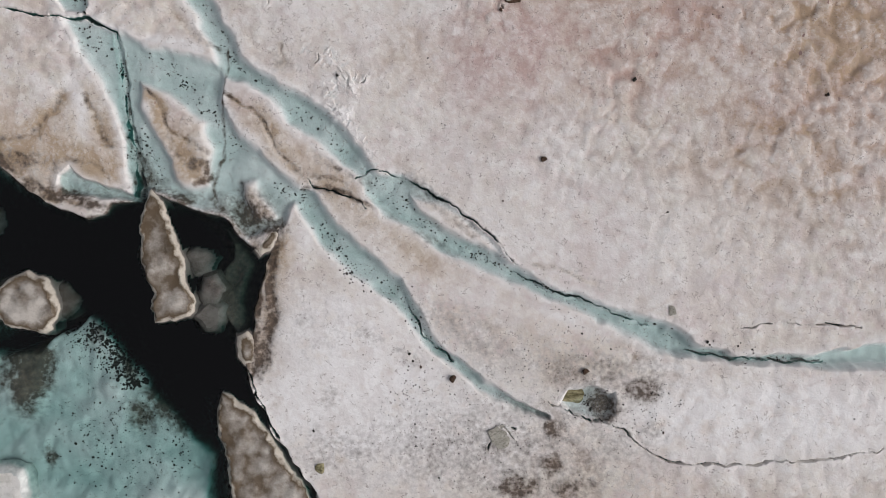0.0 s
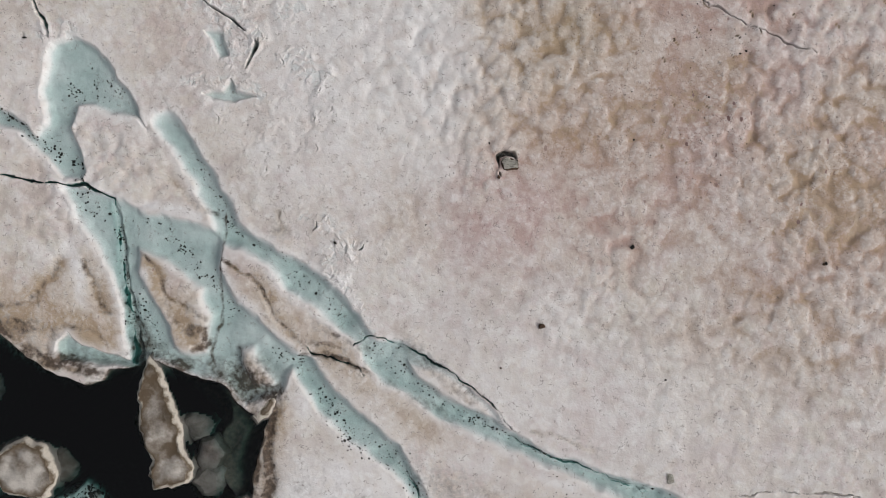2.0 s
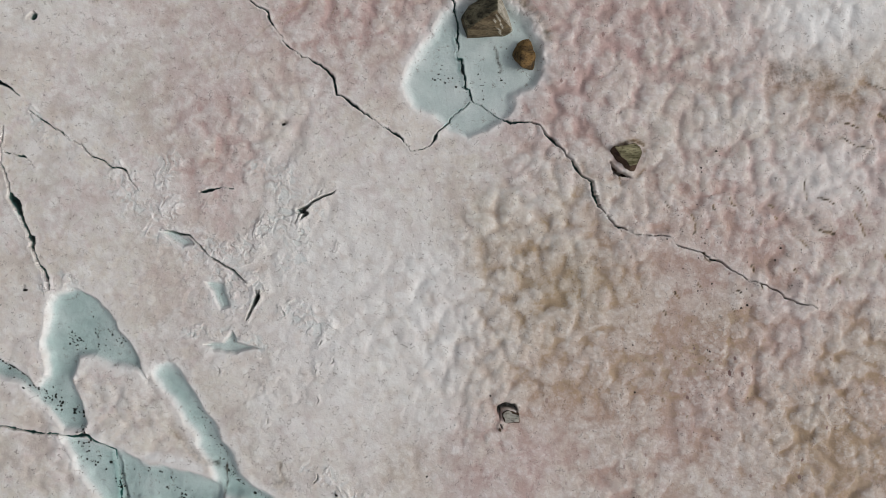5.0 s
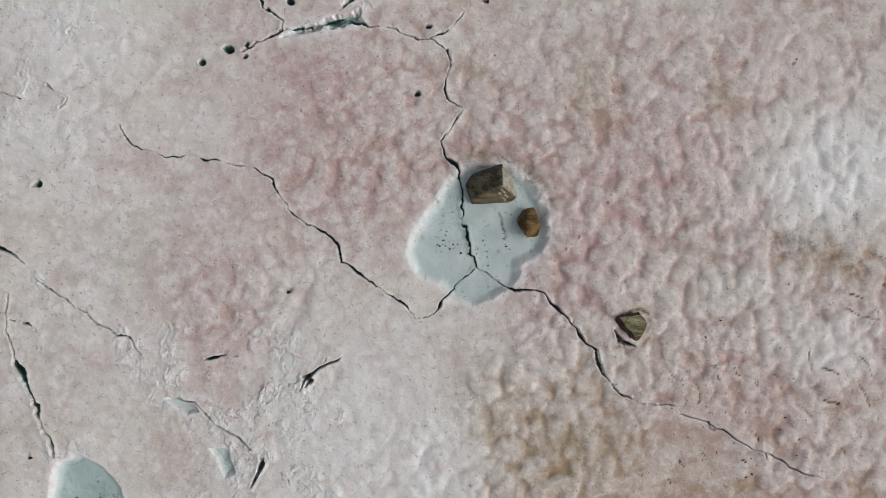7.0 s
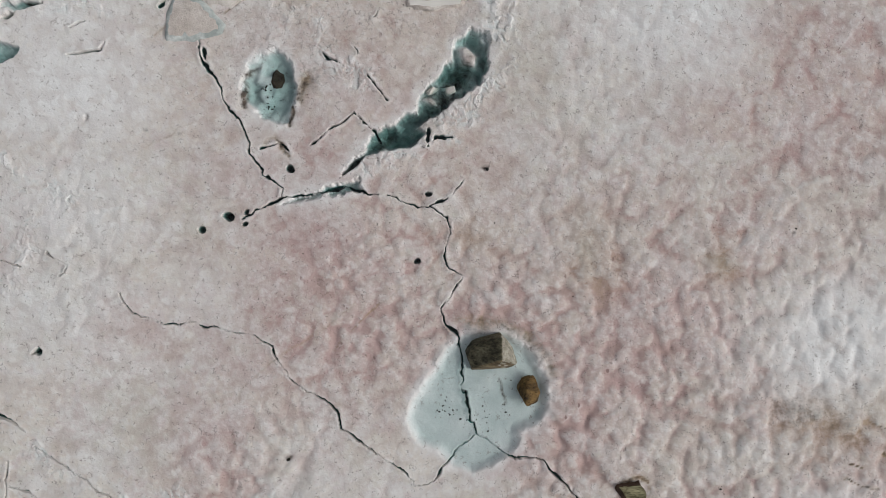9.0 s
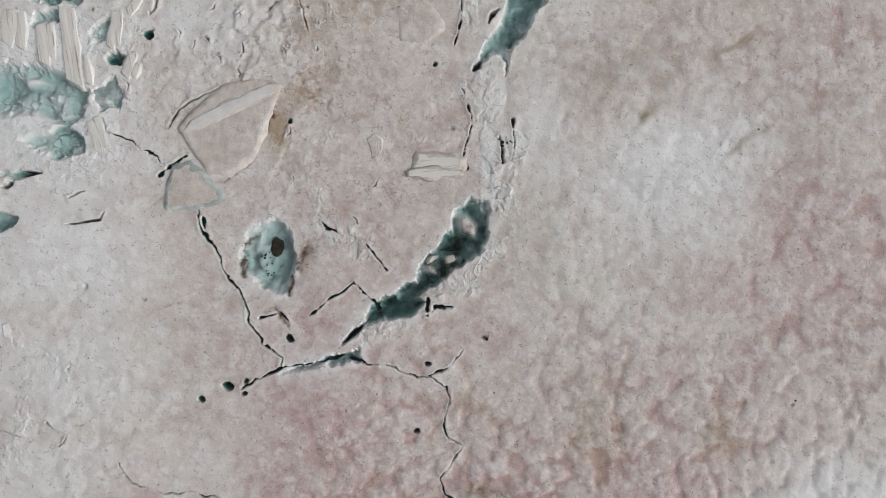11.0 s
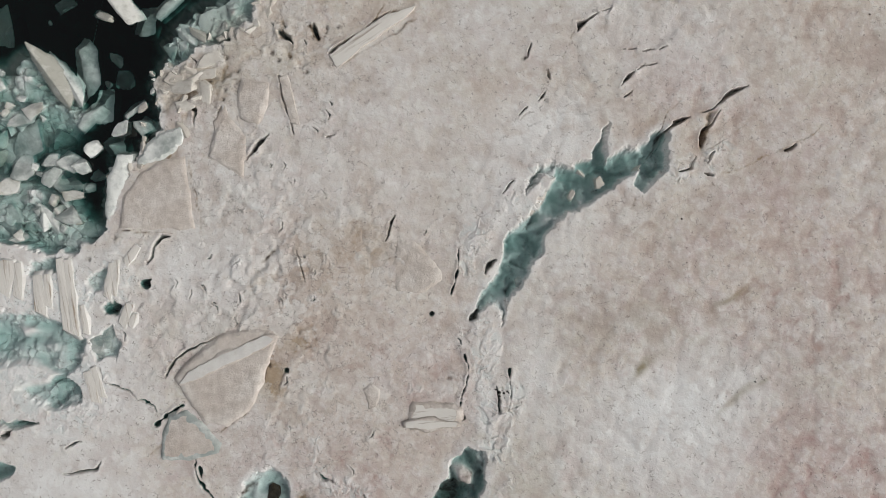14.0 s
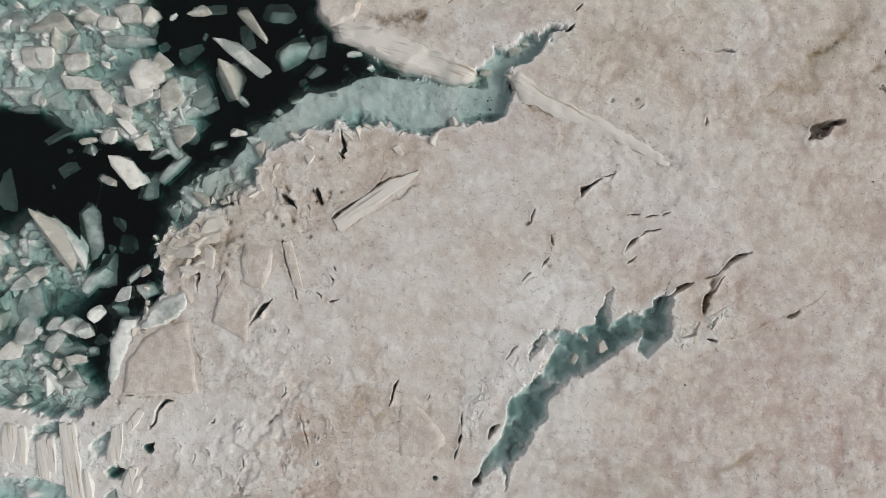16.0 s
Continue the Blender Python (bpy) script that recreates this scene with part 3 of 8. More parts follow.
stain("dirt_shade", 5.1, -1.0, 1.00, 0.24, -45, 0.25)
stain("dirt_shade", -5.5, 6.6, 0.52, 0.40, 0, 0.35)
stain("dirt_shade", 12.4, 10.1, 0.60, 0.28, 40, 0.35)
stain("dirt_shade", 13.2, 15.5, 1.20, 0.28, -50, 0.3)
# next three: halo of the large boulder, soil plus painted shade of its pit
stain("dirt_shade", 2.6, 23.6, 1.20, 0.44, -30, 0.3)
stain("dirt_shade", 1.1, 24.0, 1.00, 0.36, 0, 0.3)
stain("dirt_shade", 3.3, 22.9, 0.28, 0.80, 30, 0.4)
stain("dirt_shade", 12.1, 20.9, 1.60, 0.60, 0, 0.35)
stain("dirt_shade", 13.9, 20.3, 1.20, 0.52, -40, 0.3)
stain("dirt_shade", -5.0, 32.6, 0.48, 0.60, -30, 0.4)
stain("dirt_shade", 11.8, 20.7, 1.60, 0.48, 0, 0.12)
stain("dirt_shade", -9.0, 47.0, 1.20, 0.72, 0, 0.42)
stain("dirt_shade", 7.8, 50.6, 1.20, 0.28, -20, 0.3)
stain("dirt_shade", 12.8, 51.6, 0.60, 0.28, 0, 0.35)
stain("dirt_shade", -9.8, 47.1, 0.40, 0.80, 0, 0.4)
stain("dirt_shade", -2.0, 55.3, 1.80, 0.20, -18, 0.4)
stain("white", 4.3, 0.8, 9.00, 3.20, -15, 0.4)
stain("white", -0.5, 4.2, 3.20, 3.20, -30, 0.3)
stain("white", -2.9, -5.6, 5.20, 3.00, 0, 0.95)
stain("white", 0.7, -6.4, 4.00, 2.40, 0, 0.7)
stain("white", 10.9, -6.0, 6.60, 2.00, 0, 0.9)
stain("white", -3.7, -3.2, 3.00, 2.20, 0, 0.9)
stain("white", -4.5, -5.2, 2.80, 1.80, 0, 0.7)
stain("white", 11.3, -5.6, 5.20, 1.40, 0, 0.55)
stain("white", 0.9, -5.2, 2.40, 1.60, 0, 0.4)
stain("white", -9.7, 7.2, 1.80, 0.40, -12, 0.8)
stain("white", -10.5, 4.6, 0.28, 1.40, 25, 0.7)
stain("white", 4.3, -2.4, 1.80, 0.32, -20, 0.6)
stain("white", 8.3, -4.2, 1.60, 0.40, 0, 0.7)
stain("white", -12.9, 5.2, 0.28, 1.40, 20, 0.8)
stain("white", -4.9, 0.4, 0.52, 0.80, 40, 0.7)
stain("white", -2.9, -2.4, 0.60, 2.00, 45, 0.5)
stain("white", -2.9, 0.0, 2.40, 1.20, -35, 0.4)
stain("white", 1.5, -1.8, 2.40, 0.60, -25, 0.4)
stain("white", -3.6, 12.5, 4.40, 6.00, 10, 0.6)
stain("white", -2.0, 12.1, 2.60, 5.20, 10, 0.6)
stain("white", -14.8, 11.9, 1.00, 1.20, 0, 0.4)
stain("white", -6.0, 9.7, 1.00, 3.60, 10, 0.4)
stain("white", -14.0, 24.3, 3.20, 3.20, 0, 0.35)
stain("white", 13.2, 23.5, 3.60, 2.40, 0, 0.4)
stain("white", -9.2, 25.1, 1.80, 1.40, 0, 0.3)
stain("white", -13.8, 29.4, 4.00, 2.60, 0, 0.35)
stain("white", 8.2, 34.0, 3.00, 2.00, 0, 0.55)
stain("white", 5.2, 32.0, 2.20, 1.80, 0, 0.25)
stain("white", 8.9, 35.4, 2.60, 2.20, 0, 0.75)
stain("white", -13.7, 31.0, 4.00, 2.40, 0, 0.3)
stain("white", 2.9, 43.4, 3.40, 3.40, 30, 0.6)
stain("white", 1.7, 36.8, 0.48, 2.40, 0, 0.55)
stain("white", -14.5, 40.3, 3.20, 1.40, 0, 0.5)
stain("white", -13.1, 38.4, 2.40, 2.00, 0, 0.5)
stain("white", -13.7, 35.0, 3.40, 1.40, 0, 0.4)
stain("white", -14.5, 36.1, 2.00, 0.80, 0, 0.5)
stain("white", -11.9, 40.8, 1.60, 2.40, 0, 0.35)
stain("white", 7.2, 49.5, 4.40, 3.00, 0, 0.4)
stain("white", 2.2, 49.5, 2.40, 2.40, 0, 0.4)
stain("white", -0.6, 44.1, 2.20, 4.80, -15, 0.35)
stain("white", 3.2, 45.7, 3.20, 1.20, -20, 0.35)
stain("white", -1.8, 54.3, 2.60, 0.60, -18, 0.7)
stain("white", 4.2, 52.3, 2.40, 0.48, -30, 0.4)
stain("white", -14.0, 40.7, 3.00, 1.00, 0, 0.5)
stain("rough", -6.7, 40.9, 6.60, 6.60, 0, 1)
stain("rough", -3.7, 36.9, 4.00, 4.00, 0, 0.6)
stain("rough", 0.7, 36.3, 1.40, 3.00, 0, 0.5)
stain("rough", -4.6, 34.4, 4.00, 3.20, 0, 0.7)
stain("rough", -6.2, 48.1, 4.00, 3.00, 0, 0.8)
stain("rough", -5.8, 42.1, 6.00, 4.40, 0, 0.7)
stain("rough", 5.2, 51.1, 3.60, 1.40, -30, 0.7)
stain("rough", -0.8, 54.9, 4.00, 1.20, 0, 0.4)
stain("rough", 13.8, 46.5, 2.40, 1.60, 0, 0.4)
stain("rough", -5.6, 11.5, 2.80, 6.60, 5, 0.8)
stain("rough", -7.2, 14.1, 4.00, 4.60, 0, 0.6)
stain("rough", -4.4, 6.7, 2.40, 2.40, -30, 0.5)
stain("rough", -10.6, 10.3, 2.20, 1.80, 0, 0.5)
stain("rough", -3.7, 1.8, 2.60, 1.20, -30, 0.7)
stain("rough", -5.3, 5.2, 2.80, 2.40, -30, 0.4)
stain("rough", 14.3, -3.2, 2.00, 0.80, 0, 0.4)

pool([(-3.68, 29.33), (-2.78, 30.37), (-2.42, 30.73), (-1.78, 31.17), (-1.08, 31.47), (-0.98, 32.07), (-0.48, 32.57), (0.22, 33.27), (0.32, 33.97), (0.92, 34.47), (1.26, 34.37), (1.58, 34.41), (1.62, 33.97), (1.52, 33.17), (1.12, 32.37), (0.32, 31.93), (-0.38, 31.43), (-1.08, 30.97), (-0.78, 30.73), (-1.18, 30.33), (-1.78, 30.03), (-2.38, 30.13), (-2.88, 29.93), (-3.28, 29.49)], 0.55, 0.16)
pool([(-5.82, 28.27), (-4.98, 28.49), (-3.78, 28.93), (-2.98, 29.13), (-3.02, 28.73), (-4.18, 28.49), (-5.18, 28.25)], 0.2, 0.12)
island([(0.22, 33.81), (0.72, 34.01), (1.18, 33.61), (1.14, 33.01), (0.52, 33.09)])
island([(-0.12, 32.41), (0.32, 32.53), (0.38, 32.17), (0.02, 32.01)])
island([(-1.02, 32.11), (-0.5, 32.25), (-0.3, 31.93), (-0.18, 31.53), (-0.58, 31.65), (-0.9, 31.83)])
island([(-1.12, 1.98), (-0.28, 1.66), (0.56, 1.22), (1.36, 0.62), (2.12, -0.22), (1.52, -0.14), (0.52, 0.26), (-0.38, 0.78), (-1.04, 1.3)])
pool([(-9.92, 15.41), (-9.38, 15.39), (-8.78, 14.93), (-9.14, 14.81), (-9.58, 15.13)], 0.1, 0.08)
pool([(-8.34, 13.69), (-7.74, 13.61), (-7.58, 12.75), (-7.88, 12.65), (-8.14, 13.25)], 0.12, 0.1)
crease([(-15.68, 4.02, 0.36), (-14.68, 4.22, 0.36), (-13.88, 4.82, 0.36), (-13.32, 5.58, 0.36)], 0.45)
crease([(-12.68, 5.42, 0.3), (-12.18, 4.52, 0.3), (-11.72, 3.66, 0.3)], 0.6)
crease([(-15.98, 3.12, 0.34), (-15.18, 2.92, 0.34), (-14.48, 2.32, 0.34), (-13.68, 1.98, 0.34), (-12.78, 1.92, 0.34)], 1)
crease([(-15.98, 3.46, 0.7), (-14.88, 3.12, 0.7), (-13.68, 2.82, 0.7)], 0.6)
crease([(-13.12, 3.14, 0.22), (-12.28, 2.94, 0.22), (-11.84, 2.58, 0.22)], 0.5)
crease([(-13.78, 2.82, 0.3), (-13.88, 2.12, 0.3)], 0.5)
crease([(-14.48, 4.32, 0.1), (-14.18, 3.22, 0.1)], 0.35)
crease([(-7.7, 7.5, 0.07), (-7.74, 5.6, 0.1), (-7.86, 3.9, 0.14), (-8.06, 2.3, 0.16), (-8.1, 1.5, 0.16)], 0.8)
crease([(-11.44, 6.9, 0.12), (-11.3, 5.2, 0.14), (-11.06, 3.7, 0.2), (-10.9, 2.4, 0.24)], 0.6)
crease([(-10.58, 5.92, 0.18), (-10.08, 5.12, 0.18), (-9.64, 4.32, 0.18), (-9.08, 3.82, 0.18)], 0.75)
crease([(-9.18, 3.12, 0.42), (-8.48, 3.18, 0.42), (-8.24, 2.62, 0.42), (-8.78, 2.38, 0.42)], 0.9)
crease([(-9.18, 3.86, 0.3), (-8.44, 3.58, 0.3)], 0.5)
crease([(-9.68, 4.12, 0.4), (-9.18, 3.02, 0.4)], 0.45)
crease([(-7.28, 2.46, 0.28), (-7.04, 1.92, 0.28), (-6.78, 1.38, 0.28), (-6.08, 0.82, 0.28)], 0.9)
crease([(-7.68, 5.58, 0.17), (-6.88, 4.92, 0.17), (-6.08, 3.92, 0.17), (-5.44, 3.12, 0.17)], 0.85)
# the same overhang's shade, painted as a broad brown fold
crease([(-4.98, 2.22, 0.3), (-4.08, 2.02, 0.3), (-3.44, 1.82, 0.3), (-2.58, 1.54, 0.3)], 1.1)
crease([(-4.48, 3.42, 0.4), (-3.68, 2.82, 0.4), (-2.68, 2.32, 0.4)], 0.5)
crease([(-5.28, 3.02, 0.3), (-4.48, 2.52, 0.3), (-3.68, 2.32, 0.3)], 0.6)
crease([(-1.88, 1.32, 0.4), (-0.88, 0.62, 0.4), (0.32, -0.18, 0.4)], 0.4)
crease([(-0.58, 1.72, 0.2), (0.32, 1.12, 0.2), (1.12, 0.52, 0.2)], 0.4)
crease([(-6.08, 0.42, 0.3), (-6.28, -0.58, 0.3), (-6.58, -1.58, 0.3), (-6.68, -2.38, 0.3)], 1)
crease([(-6.18, 0.02, 0.5), (-6.04, -1.18, 0.5), (-6.28, -3.18, 0.5), (-6.48, -4.18, 0.5)], 1.2)
crease([(-6.88, -3.08, 0.4), (-7.04, -3.98, 0.4), (-6.78, -4.48, 0.4)], 1.1)
crease([(-13.88, 4.72, 0.08), (-13.68, 3.62, 0.08)], 0.25)
crease([(3.12, -0.58, 0.16), (4.12, -0.78, 0.16), (5.32, -1.28, 0.16)], 0.5)
crease([(-5.68, 7.32, 0.16), (-5.38, 6.62, 0.16), (-5.78, 6.58, 0.16)], 0.55)
crease([(-9.68, 8.42, 0.3), (-8.88, 7.62, 0.3), (-8.08, 7.12, 0.3)], 0.45)
crease([(-3.23, 24.78, 0.08), (-4.62, 23.68, 0.08), (-6.42, 22.48, 0.08), (-7.42, 21.28, 0.08)], 0.3)
crease([(-8.82, 31.28, 0.07), (-9.82, 30.58, 0.07), (-10.82, 30.08, 0.07), (-11.32, 29.18, 0.07)], 0.3)
crease([(-0.62, 25.88, 0.05), (-1.82, 25.28, 0.05), (-3.02, 24.08, 0.05), (-4.02, 22.88, 0.05)], 0.3)
crease([(-7.14, 31.77, 0.22), (-7.18, 32.37, 0.22), (-7.02, 32.87, 0.22), (-6.62, 33.21, 0.22)], 0.8)
crease([(-5.08, 32.77, 0.34), (-5.18, 31.97, 0.34)], 0.75)
crease([(-5.48, 31.57, 0.14), (-5.42, 30.93, 0.14)], 1.1)
crease([(-6.38, 30.17, 0.14), (-5.98, 30.41, 0.14), (-5.54, 30.07, 0.14)], 0.8)
crease([(-10.12, 34.47, 0.1), (-9.94, 34.67, 0.1), (-10.48, 34.17, 0.1)], 0.5)
crease([(-6.34, 37.97, 0.1), (-6.3, 37.37, 0.1), (-6.46, 36.57, 0.1), (-6.78, 35.87, 0.1), (-7.38, 35.37, 0.1), (-7.88, 34.93, 0.1)], 0.9)
crease([(-6.38, 37.57, 0.18), (-6.18, 37.27, 0.18)], 0.8)
crease([(-8.78, 37.27, 0.16), (-7.78, 37.73, 0.16), (-6.98, 37.87, 0.16)], 0.35)
crease([(2.31, 53.31, 0.14), (3.12, 52.27, 0.14), (3.92, 52.07, 0.14)], 0.7)
crease([(4.51, 52.11, 0.1), (5.61, 51.81, 0.1), (6.61, 51.31, 0.1)], 0.5)
crease([(7.01, 50.87, 0.16), (7.51, 50.31, 0.16), (8.21, 50.21, 0.16)], 0.6)
crease([(13.02, 54.11, 0.5), (13.81, 54.71, 0.5), (14.41, 55.31, 0.5)], 0.4)
crease([(14.81, 53.11, 0.3), (15.41, 53.71, 0.3)], 0.4)
crease([(-3.58, 54.71, 0.14), (-2.19, 54.11, 0.14), (-0.58, 53.61, 0.14), (0.82, 53.31, 0.14)], 0.5)
crease([(-2.19, 55.31, 0.5), (-0.98, 55.51, 0.5)], 0.5)
crease([(-9.19, 46.81, 0.3), (-8.19, 47.51, 0.3), (-7.59, 47.61, 0.3)], 0.6)
crease([(-9.79, 46.51, 0.4), (-8.88, 47.01, 0.4)], 0.6)
crease([(-1.99, 41.81, 0.06), (-0.98, 41.71, 0.06), (-0.18, 40.71, 0.06), (-0.68, 40.11, 0.06)], 0.4)
crease([(-3.98, 48.41, 0.1), (-2.79, 49.11, 0.1), (-1.39, 50.01, 0.1)], 0.8)
crease([(-3.58, 48.01, 0.08), (-1.99, 49.01, 0.08), (-1.08, 49.71, 0.08)], 0.6)
crease([(-6.39, 40.91, 0.14), (-5.99, 41.31, 0.14)], 0.8)
frost([(-14.48, 19.65, 0.5), (-13.88, 18.95, 0.5), (-12.98, 18.45, 0.5), (-12.28, 17.95, 0.5), (-11.48, 17.55, 0.5)])
frost([(-11.28, 17.45, 0.9), (-10.78, 16.45, 0.9), (-10.18, 15.95, 0.9), (-9.58, 15.35, 0.9), (-8.98, 14.95, 0.9), (-8.18, 14.55, 0.9), (-7.58, 14.05, 0.9), (-6.78, 13.45, 0.9)])
frost([(-10.38, 17.65, 0.7), (-9.74, 17.85, 0.7), (-9.58, 16.65, 0.7), (-9.38, 16.05, 0.7)])
frost([(-6.58, 17.65, 1.1), (-5.78, 17.25, 1.1), (-5.18, 16.65, 1.1), (-4.68, 16.35, 1.1), (-5.18, 15.45, 1.1), (-5.28, 14.65, 1.1)])
frost([(-7.98, 13.85, 0.8), (-7.68, 12.85, 0.8), (-6.98, 12.65, 0.8), (-6.68, 13.25, 0.8)])
frost([(-8.98, 11.85, 0.5), (-7.58, 11.65, 0.5), (-6.68, 11.15, 0.5)])
frost([(-5.58, 12.65, 0.6), (-4.98, 12.45, 0.6), (-4.38, 11.85, 0.6)])
frost([(-5.58, 15.85, 0.6), (-6.58, 15.45, 0.6), (-6.98, 15.15, 0.6)])
frost([(-13.98, 13.65, 0.4), (-13.58, 13.85, 0.4), (-12.98, 13.65, 0.4)])
frost([(-3.88, 5.82, 0.7), (-3.48, 4.82, 0.7), (-2.88, 3.62, 0.7), (-2.48, 3.12, 0.7)])
frost([(-4.88, 7.02, 0.6), (-3.88, 6.42, 0.6), (-3.48, 5.62, 0.6)])
frost([(-15.82, 29.88, 0.4), (-14.82, 29.28, 0.4), (-14.03, 28.68, 0.4), (-13.22, 28.28, 0.4), (-12.82, 28.38, 0.4)])
frost([(-14.62, 27.48, 0.7), (-14.82, 26.48, 0.7), (-15.22, 25.28, 0.7)])
frost([(-4.58, 34.57, 0.7), (-4.28, 33.37, 0.7), (-3.38, 32.97, 0.7), (-2.78, 32.77, 0.7)])
frost([(-2.98, 29.57, 0.5), (-1.78, 29.77, 0.5), (-0.78, 30.17, 0.5), (0.02, 30.47, 0.5)])
frost([(-0.18, 31.27, 0.5), (0.82, 31.77, 0.5), (1.82, 32.57, 0.5), (2.32, 33.37, 0.5)])
frost([(1.82, 34.57, 0.9), (1.62, 35.37, 0.9), (1.42, 36.97, 0.9), (1.22, 38.57, 0.9)])
frost([(2.42, 36.37, 0.5), (1.82, 34.97, 0.5), (1.92, 34.17, 0.5)])
frost([(-15.38, 39.57, 1.6), (-14.18, 39.77, 1.6), (-12.98, 39.97, 1.6), (-11.78, 40.37, 1.6)])
frost([(-15.78, 37.37, 1.6), (-14.58, 37.17, 1.6), (-13.38, 37.37, 1.6), (-12.58, 36.57, 1.6)])
frost([(-14.98, 36.37, 1), (-13.78, 35.37, 1), (-12.58, 35.57, 1)])
frost([(2.21, 43.31, 0.6), (2.62, 42.71, 0.6), (3.42, 44.11, 0.6)])
frost([(0.82, 40.91, 0.6), (1.22, 42.11, 0.6), (1.81, 42.91, 0.6)])
frost([(7.81, 44.31, 0.5), (8.81, 44.51, 0.5), (10.02, 44.91, 0.5)])
slit([(-6.62, 13.35, 0.16), (-6.78, 12.81, 0.16), (-7.02, 12.21, 0.16)])
slit([(-5.08, 16.15, 0.3), (-4.78, 16.01, 0.3), (-4.98, 15.85, 0.3)])
slit([(-3.62, 29.37, 0.26), (-3.28, 29.67, 0.26), (-2.98, 29.87, 0.26)])
slit([(-15.18, 35.13, 0.2), (-14.78, 35.27, 0.2), (-14.34, 35.33, 0.2)])
slit([(-15.68, 34.89, 0.24), (-15.28, 34.93, 0.24)])
slit([(-10.68, 40.17, 0.22), (-10.48, 40.37, 0.22), (-10.32, 40.45, 0.22)])
slit([(9.12, 45.15, 0.16), (9.21, 45.71, 0.16), (9.65, 46.31, 0.16)])
slit([(11.91, 44.87, 0.2), (12.25, 45.11, 0.2)])
slit([(4.21, 55.01, 0.24), (4.51, 55.15, 0.24)])
slit([(4.61, 55.67, 0.16), (4.81, 55.91, 0.16)])
slit([(6.71, 52.11, 0.1), (6.85, 52.31, 0.1)])
slit([(2.92, 48.21, 0.1), (3.06, 48.67, 0.1)])
slit([(15.12, 52.81, 0.3), (15.41, 52.71, 0.3), (15.57, 52.51, 0.3)])
slit([(15.38, 54.11, 0.3), (15.54, 54.27, 0.3)])
slit([(-3.79, 50.71, 0.14), (-3.54, 50.41, 0.14)])
slit([(-5.69, 49.21, 0.24), (-5.39, 48.71, 0.24)])
slit([(-4.69, 49.31, 0.22), (-4.43, 48.81, 0.22)])
slit([(2.02, 56.07, 0.16), (2.12, 56.11, 0.16)])
slit([(0.12, 56.07, 0.2), (0.22, 56.11, 0.2)])
slit([(-1.68, 42.67, 0.1), (-1.98, 41.77, 0.1)])
slit([(-5.18, 41.37, 0.06), (-4.88, 40.37, 0.06)])
slit([(-6.99, 52.01, 0.1), (-6.69, 52.41, 0.1)])
stain("dirt_shade", -9.6, -5.7, 1.7, 0.75, -45, 0.95)
stain("dirt_shade", -10.8, -6.1, 0.7, 0.7, 0, 0.6)
stain("dirt_shade", -7.6, -1.4, 1.0, 2.2, 0, 1.0)
stain("dirt_shade", -11.9, -3.3, 1.2, 0.4, -42, 0.35)
stain("dirt_shade", -6.9, -3.2, 0.5, 1.0, 0, 0.9)
stain("white", -13.6, 37.6, 3.4, 3.2, 0, 0.9)
stain("white", -14, 34.6, 2.6, 1.2, 0, 0.6)
stain("white", -12, 37.2, 1.4, 2.6, 0, 0.7)
stain("tan", 13.5, 8.0, 3.5, 3.0, 0, 1.1)
stain("tan", 9.4, 11.5, 2.4, 1.6, 30, 0.9)
stain("tan", 6.5, 10.5, 3.0, 2.4, 0, 0.8)
stain("tan", 4.0, 13.2, 2.4, 2.2, 0, 0.9)
stain("tan", 14.5, 10.8, 2.2, 1.6, 0, 0.9)
stain("pink", 15.0, 9.0, 2.4, 2.2, 0, 1.3)
stain("pink", 9.0, 10.8, 2.2, 1.8, 0, 2.0)
stain("pink", 2.6, 7.6, 2.6, 2.4, 0, 0.9)
# dark shadow band around the flat stone, cut as slits
slit([(1.98, 8.8, 0.22), (2.02, 9.1, 0.24), (2.3, 9.24, 0.26), (2.6, 9.2, 0.22), (2.76, 9.05, 0.16)])
slit([(2.0, 8.62, 0.16), (2.08, 8.45, 0.14)])
crease([(7.1, 18.3, 0.12), (7.2, 17.9, 0.12), (7.0, 17.5, 0.12), (6.85, 17.35, 0.1)], 0.6)
crease([(6.1, 18.6, 0.16), (6.7, 18.7, 0.16), (7.0, 18.5, 0.14)], 0.7)
# dark strip that stands for the boulder's shaded west foot
slit([(5.95, 17.85, 0.2), (6.18, 17.5, 0.3), (6.6, 17.24, 0.24)])
crease([(6.2, 17.4, 0.1), (6.3, 17.1, 0.1), (6.5, 16.9, 0.08)], 0.7)
# dark ring above the large boulder: silt and painted pit-wall shade together
crease([(0.4, 24.1, 0.3), (1.2, 24.1, 0.4), (2.2, 23.9, 0.4), (2.9, 23.4, 0.36), (3.4, 22.8, 0.3), (3.75, 22.2, 0.24)], 0.55)
crease([(2.0, 22.1, 0.12), (2.15, 21.4, 0.14), (2.1, 21.1, 0.1)], 0.6)
stain("dirt_shade", 2.3, -7.2, 6.0, 2.2, 0, 0.36)
stain("dirt_shade", 5.5, -4.3, 3.2, 1.3, 0, 0.38)
stain("dirt_shade", 1.2, -3.0, 3.2, 0.8, -28, 0.3)
stain("dirt_shade", -3.5, -7.2, 2.4, 1.2, 0, 0.3)
stain("dirt_shade", -4.6, -2.6, 1.4, 1.6, 0, 0.2)
